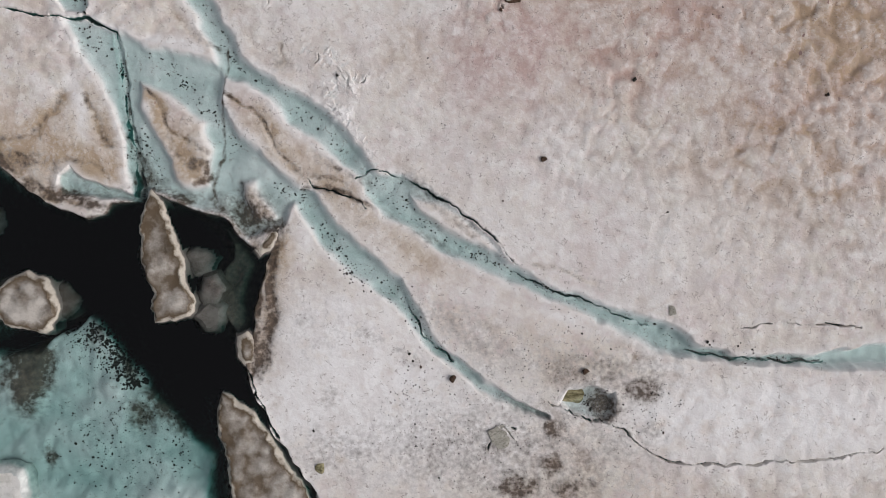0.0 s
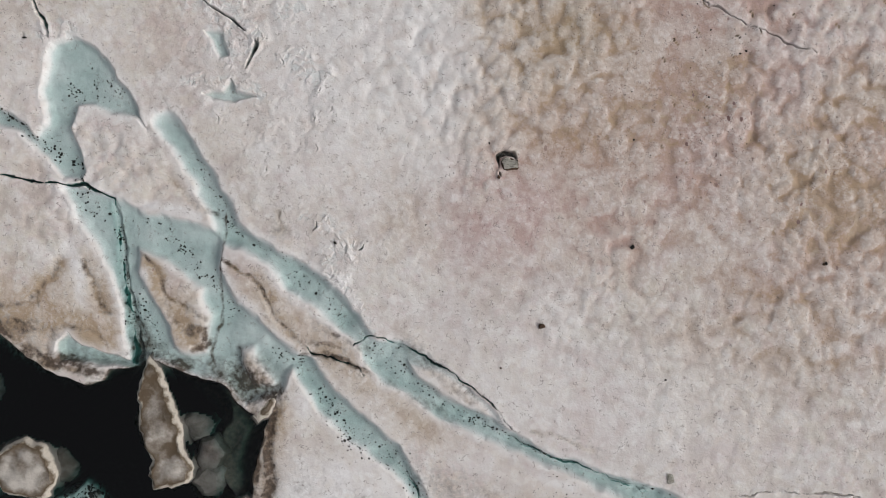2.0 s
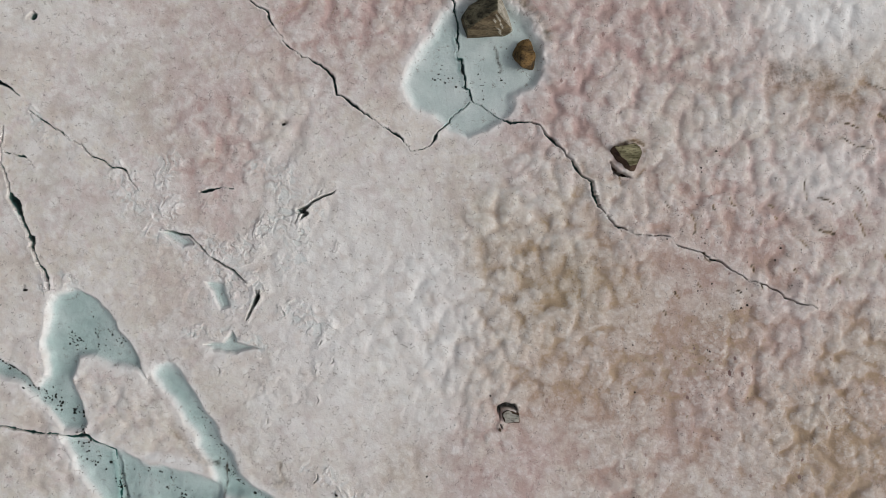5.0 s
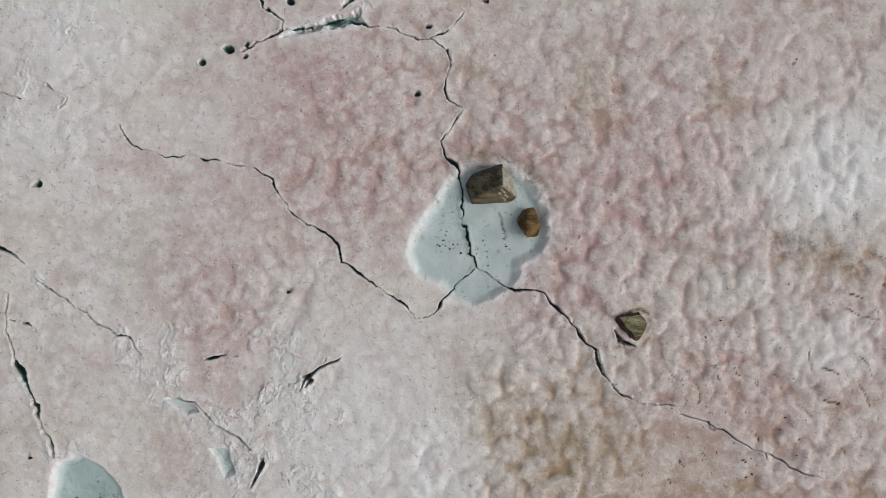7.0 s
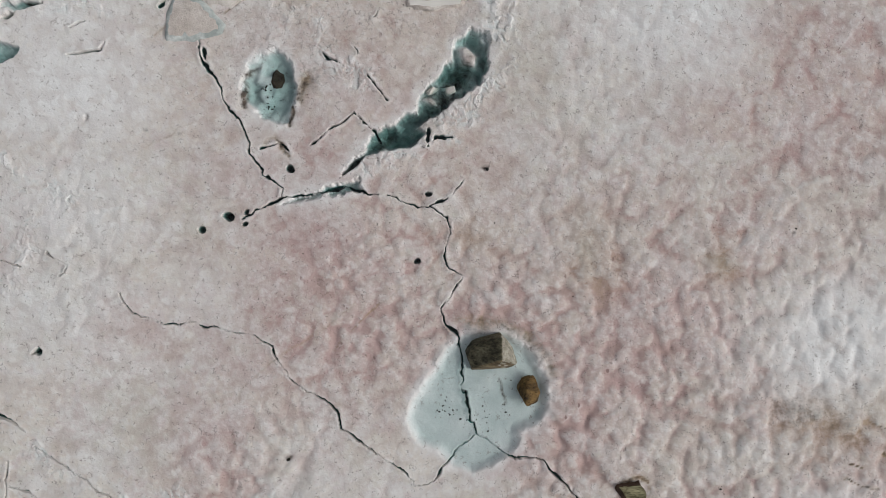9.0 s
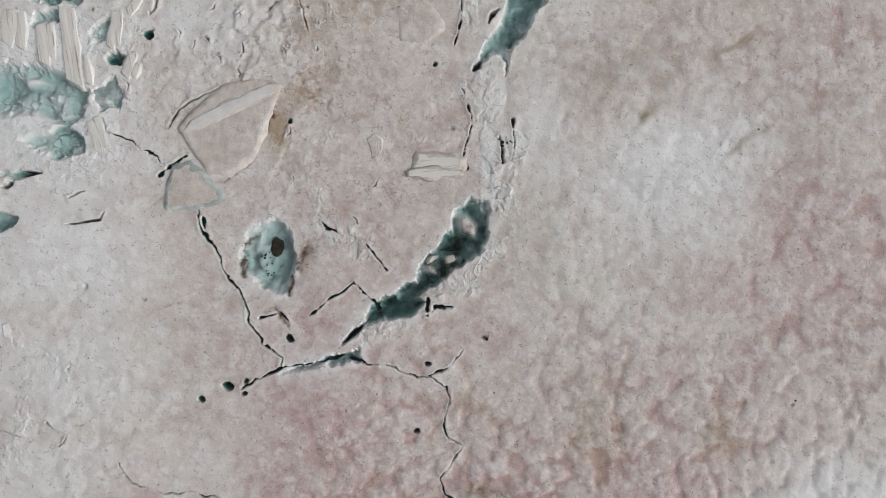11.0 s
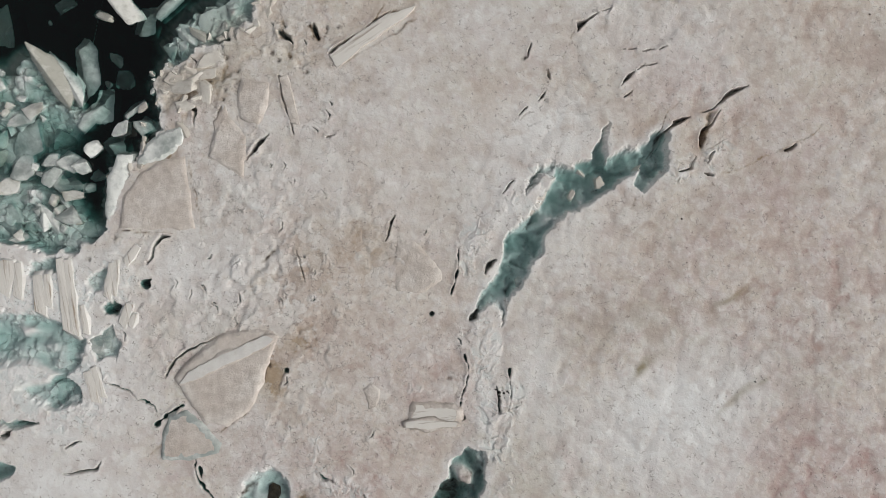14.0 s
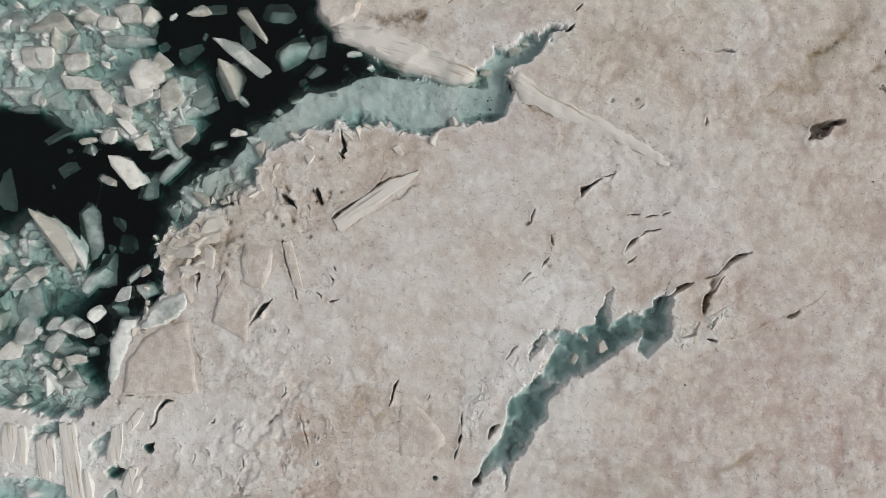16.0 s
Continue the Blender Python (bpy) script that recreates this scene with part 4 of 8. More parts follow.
pool([(0.98, 38.81), (1.31, 39.71), (1.81, 40.31), (2.02, 40.91), (2.08, 41.61), (2.31, 42.11), (2.62, 42.31), (3.12, 42.71), (3.52, 43.31), (3.98, 43.99), (3.46, 44.07), (2.98, 43.31), (2.94, 43.87), (3.31, 44.31), (3.92, 44.55), (4.42, 44.41), (5.21, 44.61), (5.46, 45.21), (5.85, 45.87), (5.85, 45.21), (5.81, 44.61), (6.11, 44.91), (6.61, 45.07), (7.21, 45.27), (7.77, 45.67), (7.97, 45.51), (7.85, 44.91), (7.94, 44.31), (7.46, 43.71), (7.01, 43.47), (6.71, 43.71), (6.92, 44.31), (6.42, 44.01), (6.11, 43.61), (5.51, 43.31), (5.11, 43.01), (4.42, 42.75), (4.01, 42.31), (3.62, 42.01), (3.52, 41.51), (3.12, 40.91), (2.81, 40.31), (2.42, 39.91), (2.21, 39.31), (2.08, 38.83), (1.9, 39.39), (1.61, 39.51), (1.22, 39.11)], 0.34, 0.2)

island([(5.25, 44.01), (5.57, 44.11), (5.65, 43.75), (5.42, 43.67)])
island([(6.57, 44.07), (6.85, 44.31), (6.81, 43.87), (6.61, 43.71)])
slit([(4.65, 49.07, 0.04), (4.77, 49.39, 0.24), (5.11, 49.61, 0.26), (5.5, 49.77, 0.1)])
slit([(5.57, 49.87, 0.1), (5.97, 49.89, 0.06)])
slit([(6.29, 47.19, 0.06), (6.51, 47.51, 0.18), (6.81, 47.69, 0.06)])
slit([(6.89, 47.77, 0.06), (7.13, 47.93, 0.22), (7.57, 47.97, 0.06)])
slit([(6.42, 48.51, 0.06), (6.81, 48.55, 0.06)])
slit([(7.01, 48.47, 0.08), (7.42, 48.51, 0.08)])
slit([(7.57, 48.47, 0.05), (7.85, 48.59, 0.05)])
slit([(6.38, 46.81, 0.12), (6.61, 46.95, 0.1)])
slit([(3.72, 47.75, 0.2), (3.77, 47.59, 0.2), (3.81, 47.39, 0.08)])
slit([(3.38, 46.71, 0.1), (3.62, 46.95, 0.2)])
slit([(2.71, 46.15, 0.06), (3.06, 46.43, 0.1)])
slit([(7.42, 44.79, 0.1), (7.81, 45.59, 0.34), (8.21, 45.89, 0.28), (8.73, 46.13, 0.08)])
slit([(9.02, 46.29, 0.06), (9.41, 46.41, 0.12), (9.81, 46.79, 0.16), (10.21, 47.05, 0.2), (10.65, 47.21, 0.05)])
slit([(8.21, 44.11, 0.1), (8.7, 44.29, 0.1), (8.86, 44.71, 0.05)])
slit([(9.21, 44.51, 0.06), (9.54, 44.83, 0.14)])
slit([(9.12, 44.11, 0.1), (9.46, 44.01, 0.2)])
slit([(1.54, 40.67, 0.2), (1.85, 41.03, 0.28)])
slit([(2.1, 43.47, 0.12), (2.46, 43.83, 0.22)])
slit([(1.02, 38.87, 0.3), (1.22, 39.21, 0.4)])
slit([(-5.85, 47.51, 0.2), (-5.69, 47.01, 0.12), (-5.39, 46.21, 0.06), (-5.19, 45.51, 0.06)])
slit([(-6.79, 44.67, 0.12), (-6.55, 45.15, 0.24), (-6.19, 45.45, 0.3)])
slit([(-4.19, 45.41, 0.1), (-3.89, 45.55, 0.04)])
crease([(9.38, 46.27, 0.17), (9.31, 45.87, 0.17), (9.13, 45.51, 0.17), (9.02, 44.99, 0.17)], 1.2)
crease([(4.57, 48.95, 0.06), (4.21, 48.31, 0.06)], 0.5)
crease([(1.81, 44.71, 0.05), (2.31, 45.71, 0.05), (3.02, 46.31, 0.05)], 0.5)
crease([(3.02, 45.87, 0.05), (5.01, 46.17, 0.05), (6.01, 46.71, 0.05)], 0.45)
crease([(7.77, 45.21, 0.06), (7.97, 46.27, 0.06), (8.41, 46.71, 0.06)], 0.7)
crease([(9.21, 44.91, 0.05), (10.21, 45.31, 0.05), (11.02, 46.01, 0.05)], 0.5)
crease([(9.62, 44.07, 0.05), (10.81, 44.31, 0.05), (12.21, 45.11, 0.05), (13.41, 45.81, 0.05)], 0.5)
crease([(6.61, 43.01, 0.1), (7.21, 44.11, 0.1), (7.01, 44.91, 0.1)], 0.4)
crease([(-5.59, 49.31, 0.17), (-5.67, 49.07, 0.17)], 1.1)
crease([(-5.49, 48.67, 0.17), (-5.35, 48.51, 0.17)], 1.1)
crease([(-4.63, 49.21, 0.16), (-4.47, 48.87, 0.16)], 1)
crease([(-9.19, 46.47, 0.05), (-9.59, 45.31, 0.05), (-9.87, 44.11, 0.05)], 0.6)
crease([(-8.35, 44.91, 0.04), (-7.19, 43.99, 0.04), (-7.15, 45.31, 0.04)], 0.7)
crease([(-8.19, 46.11, 0.04), (-7.39, 45.41, 0.04), (-6.99, 45.31, 0.04), (-6.11, 46.55, 0.04)], 0.6)
crease([(-7.79, 47.61, 0.04), (-6.19, 46.87, 0.04)], 0.7)
crease([(-7.89, 47.31, 0.04), (-6.39, 46.55, 0.04)], 0.5)
crease([(-4.99, 47.51, 0.05), (-4.59, 46.71, 0.05)], 0.5)
crease([(-8.88, 44.61, 0.05), (-8.75, 43.31, 0.05), (-8.67, 42.11, 0.05)], 0.6)
crease([(-9.19, 42.01, 0.04), (-11.38, 42.11, 0.04)], 0.6)
crease([(-9.99, 46.31, 0.3), (-9.59, 46.71, 0.3), (-9.09, 47.07, 0.3)], 0.9)
crease([(-9.19, 46.11, 0.2), (-8.88, 46.51, 0.2)], 0.8)
crease([(-7.79, 47.51, 0.2), (-7.59, 48.01, 0.2)], 0.6)
crease([(-3.39, 49.31, 0.05), (-1.78, 50.11, 0.05)], 0.6)
crease([(-1.99, 41.21, 0.03), (-1.08, 41.35, 0.03), (-0.18, 40.61, 0.03), (-0.68, 40.11, 0.03), (-1.78, 40.21, 0.03)], 0.6)
crease([(-9.79, 42.11, 0.04), (-8.99, 43.71, 0.04)], 0.4)
stain("dirt_shade", 0.0, 32.3, 2.3, 0.55, 52, 0.5)
stain("dirt_shade", -2.2, 30.6, 0.9, 0.4, 40, 0.4)
crease([(-10.78, 2.58, 0.3), (-9.68, 2.06, 0.3), (-7.98, 1.78, 0.3), (-7.18, 1.38, 0.3)], 0.6)
crease([(-7.78, 1.52, 0.4), (-7.08, 1.02, 0.4), (-6.68, 0.22, 0.4)], 0.9)
crease([(-10.88, 2.82, 0.2), (-10.58, 1.92, 0.2)], 0.6)
crease([(-11.08, 2.22, 0.2), (-12.08, 2.12, 0.2), (-13.08, 2.52, 0.2)], 0.3)
# grey shadow on the pool below the left plate, painted as a stain
stain("dirt_shade", -12.2, 2.1, 1.2, 0.3, -10, 0.35)
crease([(-14.5, 2.2, 0.3), (-13.5, 1.7, 0.26), (-12.7, 1.6, 0.2)], 1.0)
crease([(-15.7, 3.4, 0.5), (-14.9, 2.7, 0.5), (-14.2, 2.3, 0.4)], 0.9)
stain("tan", -6.2, 36.9, 0.5, 0.7, 20, 1.6)
stain("tan", -5.2, 38.3, 0.9, 0.5, 30, 0.9)
stain("tan", -3.0, 41.5, 2.6, 1.6, 20, 0.8)
stain("tan", -6.4, 40.2, 0.8, 0.4, 40, 1.1)
stain("pink", -5.5, 38.6, 2.6, 1.4, 20, 0.4)
stain("pink", -1.5, 37.5, 3.0, 2.4, 0, 0.5)
stain("pink", 13.2, 40.5, 3.0, 4.0, 0, 0.6)
stain("pink", 12.0, 46.0, 3.0, 2.0, 0, 0.5)
stain("pink", -7.4, 34.5, 3.4, 1.6, 0, 0.45)
stain("green", 3.2, 33.5, 0.9, 2.2, -10, 0.18)
stain("green", 6.2, 38.8, 2.2, 1.0, 20, 0.16)
stain("green", 4.6, 13.8, 1.6, 1.2, 0, 0.2)
stain("white", 8.2, 35.6, 3.4, 2.0, 20, 0.9)
stain("white", 3.4, 37.0, 1.2, 4.0, 8, 0.5)
stain("white", 3.6, 45.6, 2.8, 1.6, 10, 0.7)
stain("pink", 8.6, 47.2, 1.6, 1.0, 30, 0.8)
stain("green", 13.2, 53.9, 1.4, 0.5, 45, 0.4)
stain("tan", 11.5, 52.6, 2.4, 1.4, 20, 0.6)
crease([(12.72, 17.35, 0.06), (12.92, 16.55, 0.06)], 1.1)
crease([(13.22, 16.65, 0.06), (13.62, 16.25, 0.06)], 1.1)
crease([(14.22, 16.95, 0.06), (14.52, 16.75, 0.06), (14.82, 16.35, 0.06)], 1.1)
crease([(14.32, 16.05, 0.06), (14.48, 15.65, 0.06), (14.72, 15.15, 0.06)], 1.1)
crease([(13.02, 15.35, 0.06), (13.52, 15.21, 0.06)], 1.1)
crease([(12.22, 15.25, 0.06), (12.72, 14.75, 0.06)], 1.1)
crease([(13.82, 18.65, 0.06), (14.42, 18.53, 0.06), (15.02, 18.35, 0.06)], 1.1)
crease([(14.52, 20.65, 0.06), (15.12, 20.45, 0.06), (15.62, 20.15, 0.06)], 1.1)
crease([(8.72, 16.15, 0.06), (8.86, 15.45, 0.06)], 1.1)
crease([(9.22, 14.85, 0.06), (9.52, 14.49, 0.06)], 1.1)
crease([(15.12, 19.45, 0.06), (15.62, 19.09, 0.06)], 1.1)
crease([(10.02, 16.65, 0.06), (10.22, 16.35, 0.06)], 1.1)
crease([(14.02, 19.25, 0.06), (14.42, 19.15, 0.06)], 1.1)
crease([(15.32, 14.65, 0.06), (15.72, 14.05, 0.06)], 1.1)
crease([(11.42, 16.35, 0.05), (11.52, 16.21, 0.05)], 1.1)
crease([(11.62, 15.85, 0.05), (11.72, 15.71, 0.05)], 1.1)
crease([(10.62, 16.25, 0.05), (10.72, 16.11, 0.05)], 1.1)
crease([(10.92, 15.75, 0.05), (11.02, 15.61, 0.05)], 1.1)
crease([(9.42, 16.35, 0.05), (9.52, 16.21, 0.05)], 1.1)
crease([(13.82, 13.55, 0.05), (13.92, 13.41, 0.05)], 1.1)
crease([(7.72, 16.45, 0.05), (7.82, 16.31, 0.05)], 1.1)
crease([(9.12, 13.55, 0.05), (9.22, 13.41, 0.05)], 1.1)
crease([(10.78, 14.15, 0.05), (10.88, 14.01, 0.05)], 1.1)
crease([(10.52, 13.35, 0.05), (10.62, 13.21, 0.05)], 1.1)
crease([(9.72, 12.55, 0.05), (9.82, 12.41, 0.05)], 1.1)
crease([(7.72, 12.55, 0.05), (7.82, 12.41, 0.05)], 1.1)
crease([(8.22, 13.15, 0.05), (8.32, 13.01, 0.05)], 1.1)
crease([(11.22, 13.65, 0.05), (11.32, 13.51, 0.05)], 1.1)
crease([(10.22, 12.75, 0.05), (10.32, 12.61, 0.05)], 1.1)
crease([(8.02, 11.05, 0.05), (8.12, 10.91, 0.05)], 1.1)
crease([(9.22, 11.05, 0.05), (9.32, 10.91, 0.05)], 1.1)
crease([(8.52, 8.85, 0.05), (8.62, 8.71, 0.05)], 1.1)
crease([(7.62, 9.45, 0.05), (7.72, 9.31, 0.05)], 1.1)
crease([(11.92, 16.15, 0.05), (12.02, 16.01, 0.05)], 1.1)
crease([(12.42, 14.05, 0.05), (12.52, 13.91, 0.05)], 1.1)
stain("white", -13.6, 32.3, 3.6, 2.4, 0, 0.75)
stain("white", -13.4, 28.0, 3.2, 2.6, 0, 0.6)
stain("white", -14.2, 24.6, 2.4, 2.0, 0, 0.55)
stain("white", 13.6, 23.4, 2.8, 2.2, 20, 0.8)
stain("white", 13.2, 17.4, 2.4, 1.4, 0, 0.4)
stain("white", -0.6, 12.6, 1.8, 4.4, 6, 0.7)
stain("dirt_shade", -13.4, 1.9, 1.9, 0.36, -18, 0.8)
stain("tan", 13.4, 20.6, 2.4, 1.6, -10, 0.45)
stain("tan", 4.6, 16.4, 1.6, 1.8, 0, 0.5)
stain("white", -8.4, 40.6, 3.0, 2.4, 10, 0.55)
stain("white", -5.0, 44.4, 3.6, 2.6, 0, 0.4)
stain("white", -13.8, 40.2, 3.0, 1.6, 0, 0.9)
stain("white", -1.4, 46.4, 3.2, 3.2, 0, 0.35)


def outline_distance(x, y, poly):
    """Signed distance to a closed outline, negative inside."""
    d, inside = np.full(x.shape, 1e9), np.zeros(x.shape, bool)
    for (ax, ay), (bx, by) in zip(poly, np.roll(poly, -1, 0)):
        ex, ey = bx - ax, by - ay
        t = np.clip(((x - ax) * ex + (y - ay) * ey) / (ex * ex + ey * ey + 1e-12), 0, 1)
        d = np.minimum(d, np.hypot(x - ax - t * ex, y - ay - t * ey))
        cross = (ay > y) != (by > y)
        inside ^= cross & (x < ex * (y - ay) / (ey if abs(ey) > 1e-9 else 1e-9) + ax)
    return np.where(inside, -d, d)


def line_distance(x, y, line):
    """Distance to a centre line less its half width there, and the half width."""
    best, half = np.full(x.shape, 1e9), np.zeros(x.shape)
    for (ax, ay, aw), (bx, by, bw) in zip(line[:-1], line[1:]):
        ex, ey = bx - ax, by - ay
        t = np.clip(((x - ax) * ex + (y - ay) * ey) / (ex * ex + ey * ey + 1e-12), 0, 1)
        h = (aw + (bw - aw) * t) / 2
        d = np.hypot(x - ax - t * ex, y - ay - t * ey) - h
        near = d < best
        best, half = np.where(near, d, best), np.where(near, h, half)
    return best, half


def window(x, y, pts, margin):
    return np.nonzero((x > pts[:, 0].min() - margin) & (x < pts[:, 0].max() + margin) & (y > pts[:, 1].min() - margin) & (y < pts[:, 1].max() + margin))[0]


def stain_field(kind, x, y):
    total = np.zeros(x.shape)
    for sx, sy, rx, ry, turn, strength in STAINS[kind]:
        k = np.nonzero((abs(x - sx) < 2.2 * max(rx, ry)) & (abs(y - sy) < 2.2 * max(rx, ry)))[0]
        c, s = math.cos(radians(turn)), math.sin(radians(turn))
        u, v = ((x[k] - sx) * c + (y[k] - sy) * s) / rx, (-(x[k] - sx) * s + (y[k] - sy) * c) / ry
        r = np.hypot(u, v)
        total[k] = np.maximum(total[k], strength * (1.25 * smooth(1.5, 0.2, r) if kind in ("dirt_shade", "white", "rough") else np.exp(-0.9 * r * r)))
    return total


# small slits all through the broken snow
rng = random.Random(12)
for sx, sy, rx, ry, turn, strength in list(STAINS["rough"]):
    for _ in range(int(0.9 * rx * ry * strength ** 2)):
        px, py = sx + rng.gauss(0, 0.5) * rx, sy + rng.gauss(0, 0.5) * ry
        way, size, wide = radians(rng.gauss(60, 35)), rng.uniform(0.1, 0.4), rng.uniform(0.02, 0.05)
        crack([(px, py, wide * 0.4), (px + 0.5 * size * math.cos(way), py + 0.5 * size * math.sin(way), wide), (px + size * math.cos(way + 0.5), py + size * math.sin(way + 0.5), wide * 0.4)])


def ice_surface(x, y):
    """Height and colouring of the snow and ice at the points x, y: z, stain (pink, tan, dirt_shade, green), state (bare
    ice, clean, hollow, rough), refine.
    """
    xs = x + 0.16 * fbm(x, y, 1.3, 2, 3) + 0.05 * fbm(x, y, 0.3, 2, 5)
    ys = y + 0.16 * fbm(x, y, 1.3, 2, 11) + 0.05 * fbm(x, y, 0.3, 2, 13)
    xe, ye = x + 0.10 * fbm(x, y, 0.9, 3, 21), y + 0.10 * fbm(x, y, 0.9, 3, 23)
    xr, yr = xs + 0.2 * fbm(x, y, 0.55, 5, 25), ys + 0.2 * fbm(x, y, 0.55, 5, 27)
    xc, yc = x + 0.09 * fbm(x, y, 0.42, 5, 31), y + 0.09 * fbm(x, y, 0.42, 5, 33)
    slit = np.clip(0.65 + 1.2 * fbm(x, y, 0.3, 3, 39), 0.05, 1.7)
    gape = np.clip(0.78 + 1.1 * fbm(x, y, 0.6, 3, 37), 0.12, 1.7)
    rough = stain_field("rough", xs, ys)
    # sun cups
    fine = fbm(xs, ys, 0.26, 4, 53)
    deep = (0.3 + 1.1 * smooth(-0.6, 0.8, fbm(x, y, 5.0, 2, 67) + 0.06 * x)) * (0.4 + 0.6 * smooth(34, 20, y) * smooth(-2, 7, y))
    lumps = 0.62 * domes(xs + 0.05 * fine, ys, 0.68, 1) + 0.4 * domes(xs, ys + 0.04 * fine, 0.4, 3) + 0.3 * fbm(x, y, 1.2, 2, 41)
    cups = (lumps * (0.35 + deep) + 0.5 * fbm(x, y, 1.5, 3, 43)) / (0.75 + deep)
    patch = rough * smooth(-0.5, 0.5, fbm(x, y, 1.8, 3, 49))
    shards, chips = facets(xs, ys, 0.95, 1), facets(xs + 0.08 * fine, ys, 0.36, 2)
    ridge = np.maximum(0, 1 - 9 * abs(fbm(xs + 0.3 * fine, 0.6 * ys, 0.9, 3, 57)))
    z = 0.018 * x * (x > 0) + 0.05 * fbm(x, y, 6.0, 2, 61) + 0.065 * deep * cups * (1 - 0.5 * rough) + 0.008 * fine
    z = z + patch * (0.09 * shards + 0.07 * chips + 0.03 * ridge)
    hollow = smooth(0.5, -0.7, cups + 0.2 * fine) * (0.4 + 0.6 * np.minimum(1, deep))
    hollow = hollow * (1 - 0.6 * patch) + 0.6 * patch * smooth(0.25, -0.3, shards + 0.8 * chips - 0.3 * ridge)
    z = np.maximum(z + 0.03, LEVEL + 0.03)
    ice, clean, refine = np.zeros(x.shape), np.maximum(stain_field("white", xs, ys), 0.7 * patch * ridge), np.zeros(x.shape, bool)
    # islands in the pools
    keep, broken, mud_shade = np.zeros(x.shape), np.zeros(x.shape), np.zeros(x.shape)
    for poly in PLAN["island"]:
        k = window(x, y, poly, 0.6)
        s = outline_distance(xe[k], ye[k], poly)
        keep[k] = np.maximum(keep[k], smooth(0.1, -0.25, s))
        clean[k] = np.maximum(clean[k], 0.95 * np.exp(-(s / 0.22) ** 2))
    # strips of broken, refrozen flakes
    for line in PLAN["frost"]:
        k = window(x, y, line, 1.0)
        s, half = line_distance(xr[k], yr[k], line)
        w = smooth(0.25, -0.3, s + 0.35 * fbm(x[k], y[k], 0.7, 3, 85))
        flake = facets(xs[k] + 0.1 * fine[k], ys[k], 0.42, 11) + 0.7 * facets(xs[k], ys[k] + 0.1 * fine[k], 0.2, 12)
        z[k] = np.maximum(z[k] + w * (0.065 * flake * np.minimum(1, 0.3 / half) + 0.02), LEVEL + 0.03)
        clean[k] = np.maximum(clean[k], 0.8 * w * smooth(-0.1, 0.25, flake))
        ice[k] = np.maximum(ice[k], 0.6 * w * smooth(-0.02, -0.3, flake))
        refine[k] |= w > 0.4
    # pools and channels
    for poly, depth, soft in PLAN["pool"]:
        k = window(x, y, poly, 0.9)
        torn = poly[:, 1].mean() > 28
        s = outline_distance(x[k] + 0.13 * fbm(x[k], y[k], 0.45, 5, 91), y[k] + 0.13 * fbm(x[k], y[k], 0.45, 5, 93), poly) if torn else outline_distance(xe[k], ye[k], poly)
        w = smooth(0.06, -soft, s) * (1 - keep[k])
        bed = np.minimum(LEVEL + 0.03, LEVEL - depth * (1 + (0.8 if torn else 0.35) * fbm(x[k], y[k], 0.9, 4, 71)))
        if torn:
            bed = np.minimum(LEVEL + 0.02, bed + depth * (1.3 * facets(xs[k], ys[k], 0.6, 8) + 0.8 * facets(xs[k], ys[k], 0.3, 9)))
        z[k] = np.minimum(z[k], z[k] * (1 - w) + bed * w)
        ice[k] = np.maximum(ice[k], smooth(0.05, -0.15, s) * (1 - keep[k]))
        clean[k] = np.maximum(clean[k], 0.75 * np.exp(-(np.maximum(s, 0) / 0.24) ** 2) * (1 - keep[k]))
        refine[k] |= abs(s) < 0.07
    for line, depth in PLAN["channel"]:
        k = window(x, y, line, 1.2)
        lead = depth > 0.35
        s, half = line_distance(xr[k] if lead else xe[k], yr[k] if lead else ye[k], line)
        soft = np.minimum(0.3, half)
        w = smooth(0.06, -soft, s) * (1 - keep[k])
        bed = np.minimum(LEVEL + 0.04, LEVEL - depth * (1 + (1.1 if lead else 0.35) * fbm(x[k], y[k], 0.8, 4, 73)))
        if lead:
            bed = np.minimum(LEVEL + 0.04, bed + depth * (0.9 * facets(x[k], y[k], 0.6, 8) + 0.6 * facets(x[k], y[k], 0.28, 9)))
            mud_shade[k] = np.maximum(mud_shade[k], (1.2 if depth > 0.8 else 0.15) * smooth(0.05, -0.1, s))
        z[k] = np.minimum(z[k], z[k] * (1 - w) + bed * w)
        ice[k] = np.maximum(ice[k], smooth(0.05, -0.12, s) * (1 - keep[k]))
        clean[k] = np.maximum(clean[k], 0.75 * np.exp(-(np.maximum(s, 0) / 0.24) ** 2))
        refine[k] |= abs(s) < 0.07
    # the lakes fall off steeply; ledges of ice reach out below the water
    for number, poly in enumerate(PLAN["lake"]):
        k = window(x, y, poly, 0.8)
        s = outline_distance(xe[k], ye[k], poly) if number == 0 else outline_distance(xr[k], yr[k], poly)
        bed = LEVEL - 0.15 - 6.0 * smooth(0, 0.5 if number == 0 else 0.9, -s) + 0.15 * fbm(x[k], y[k], 0.9, 3, 75)
        mud_shade[k] = np.maximum(mud_shade[k], (1.8 if number == 0 else 0.1) * smooth(0.1, -0.2, s))
        for n, (edge, depth, soft) in enumerate(PLAN["shelf"]):
            kk = window(x[k], y[k], edge, 1.5)
            e = outline_distance(xs[k][kk], ys[k][kk], edge)
            w = smooth(0.25, -soft, e)
            top = LEVEL - depth * (0.85 + 0.45 * fbm(x[k][kk], y[k][kk], 1.6, 4, 77))
            bed[kk] = np.maximum(bed[kk], bed[kk] * (1 - w) + top * w)
            if n == 0:
                mud_shade[k[kk]] *= 1 - smooth(0.1, -0.6, e)
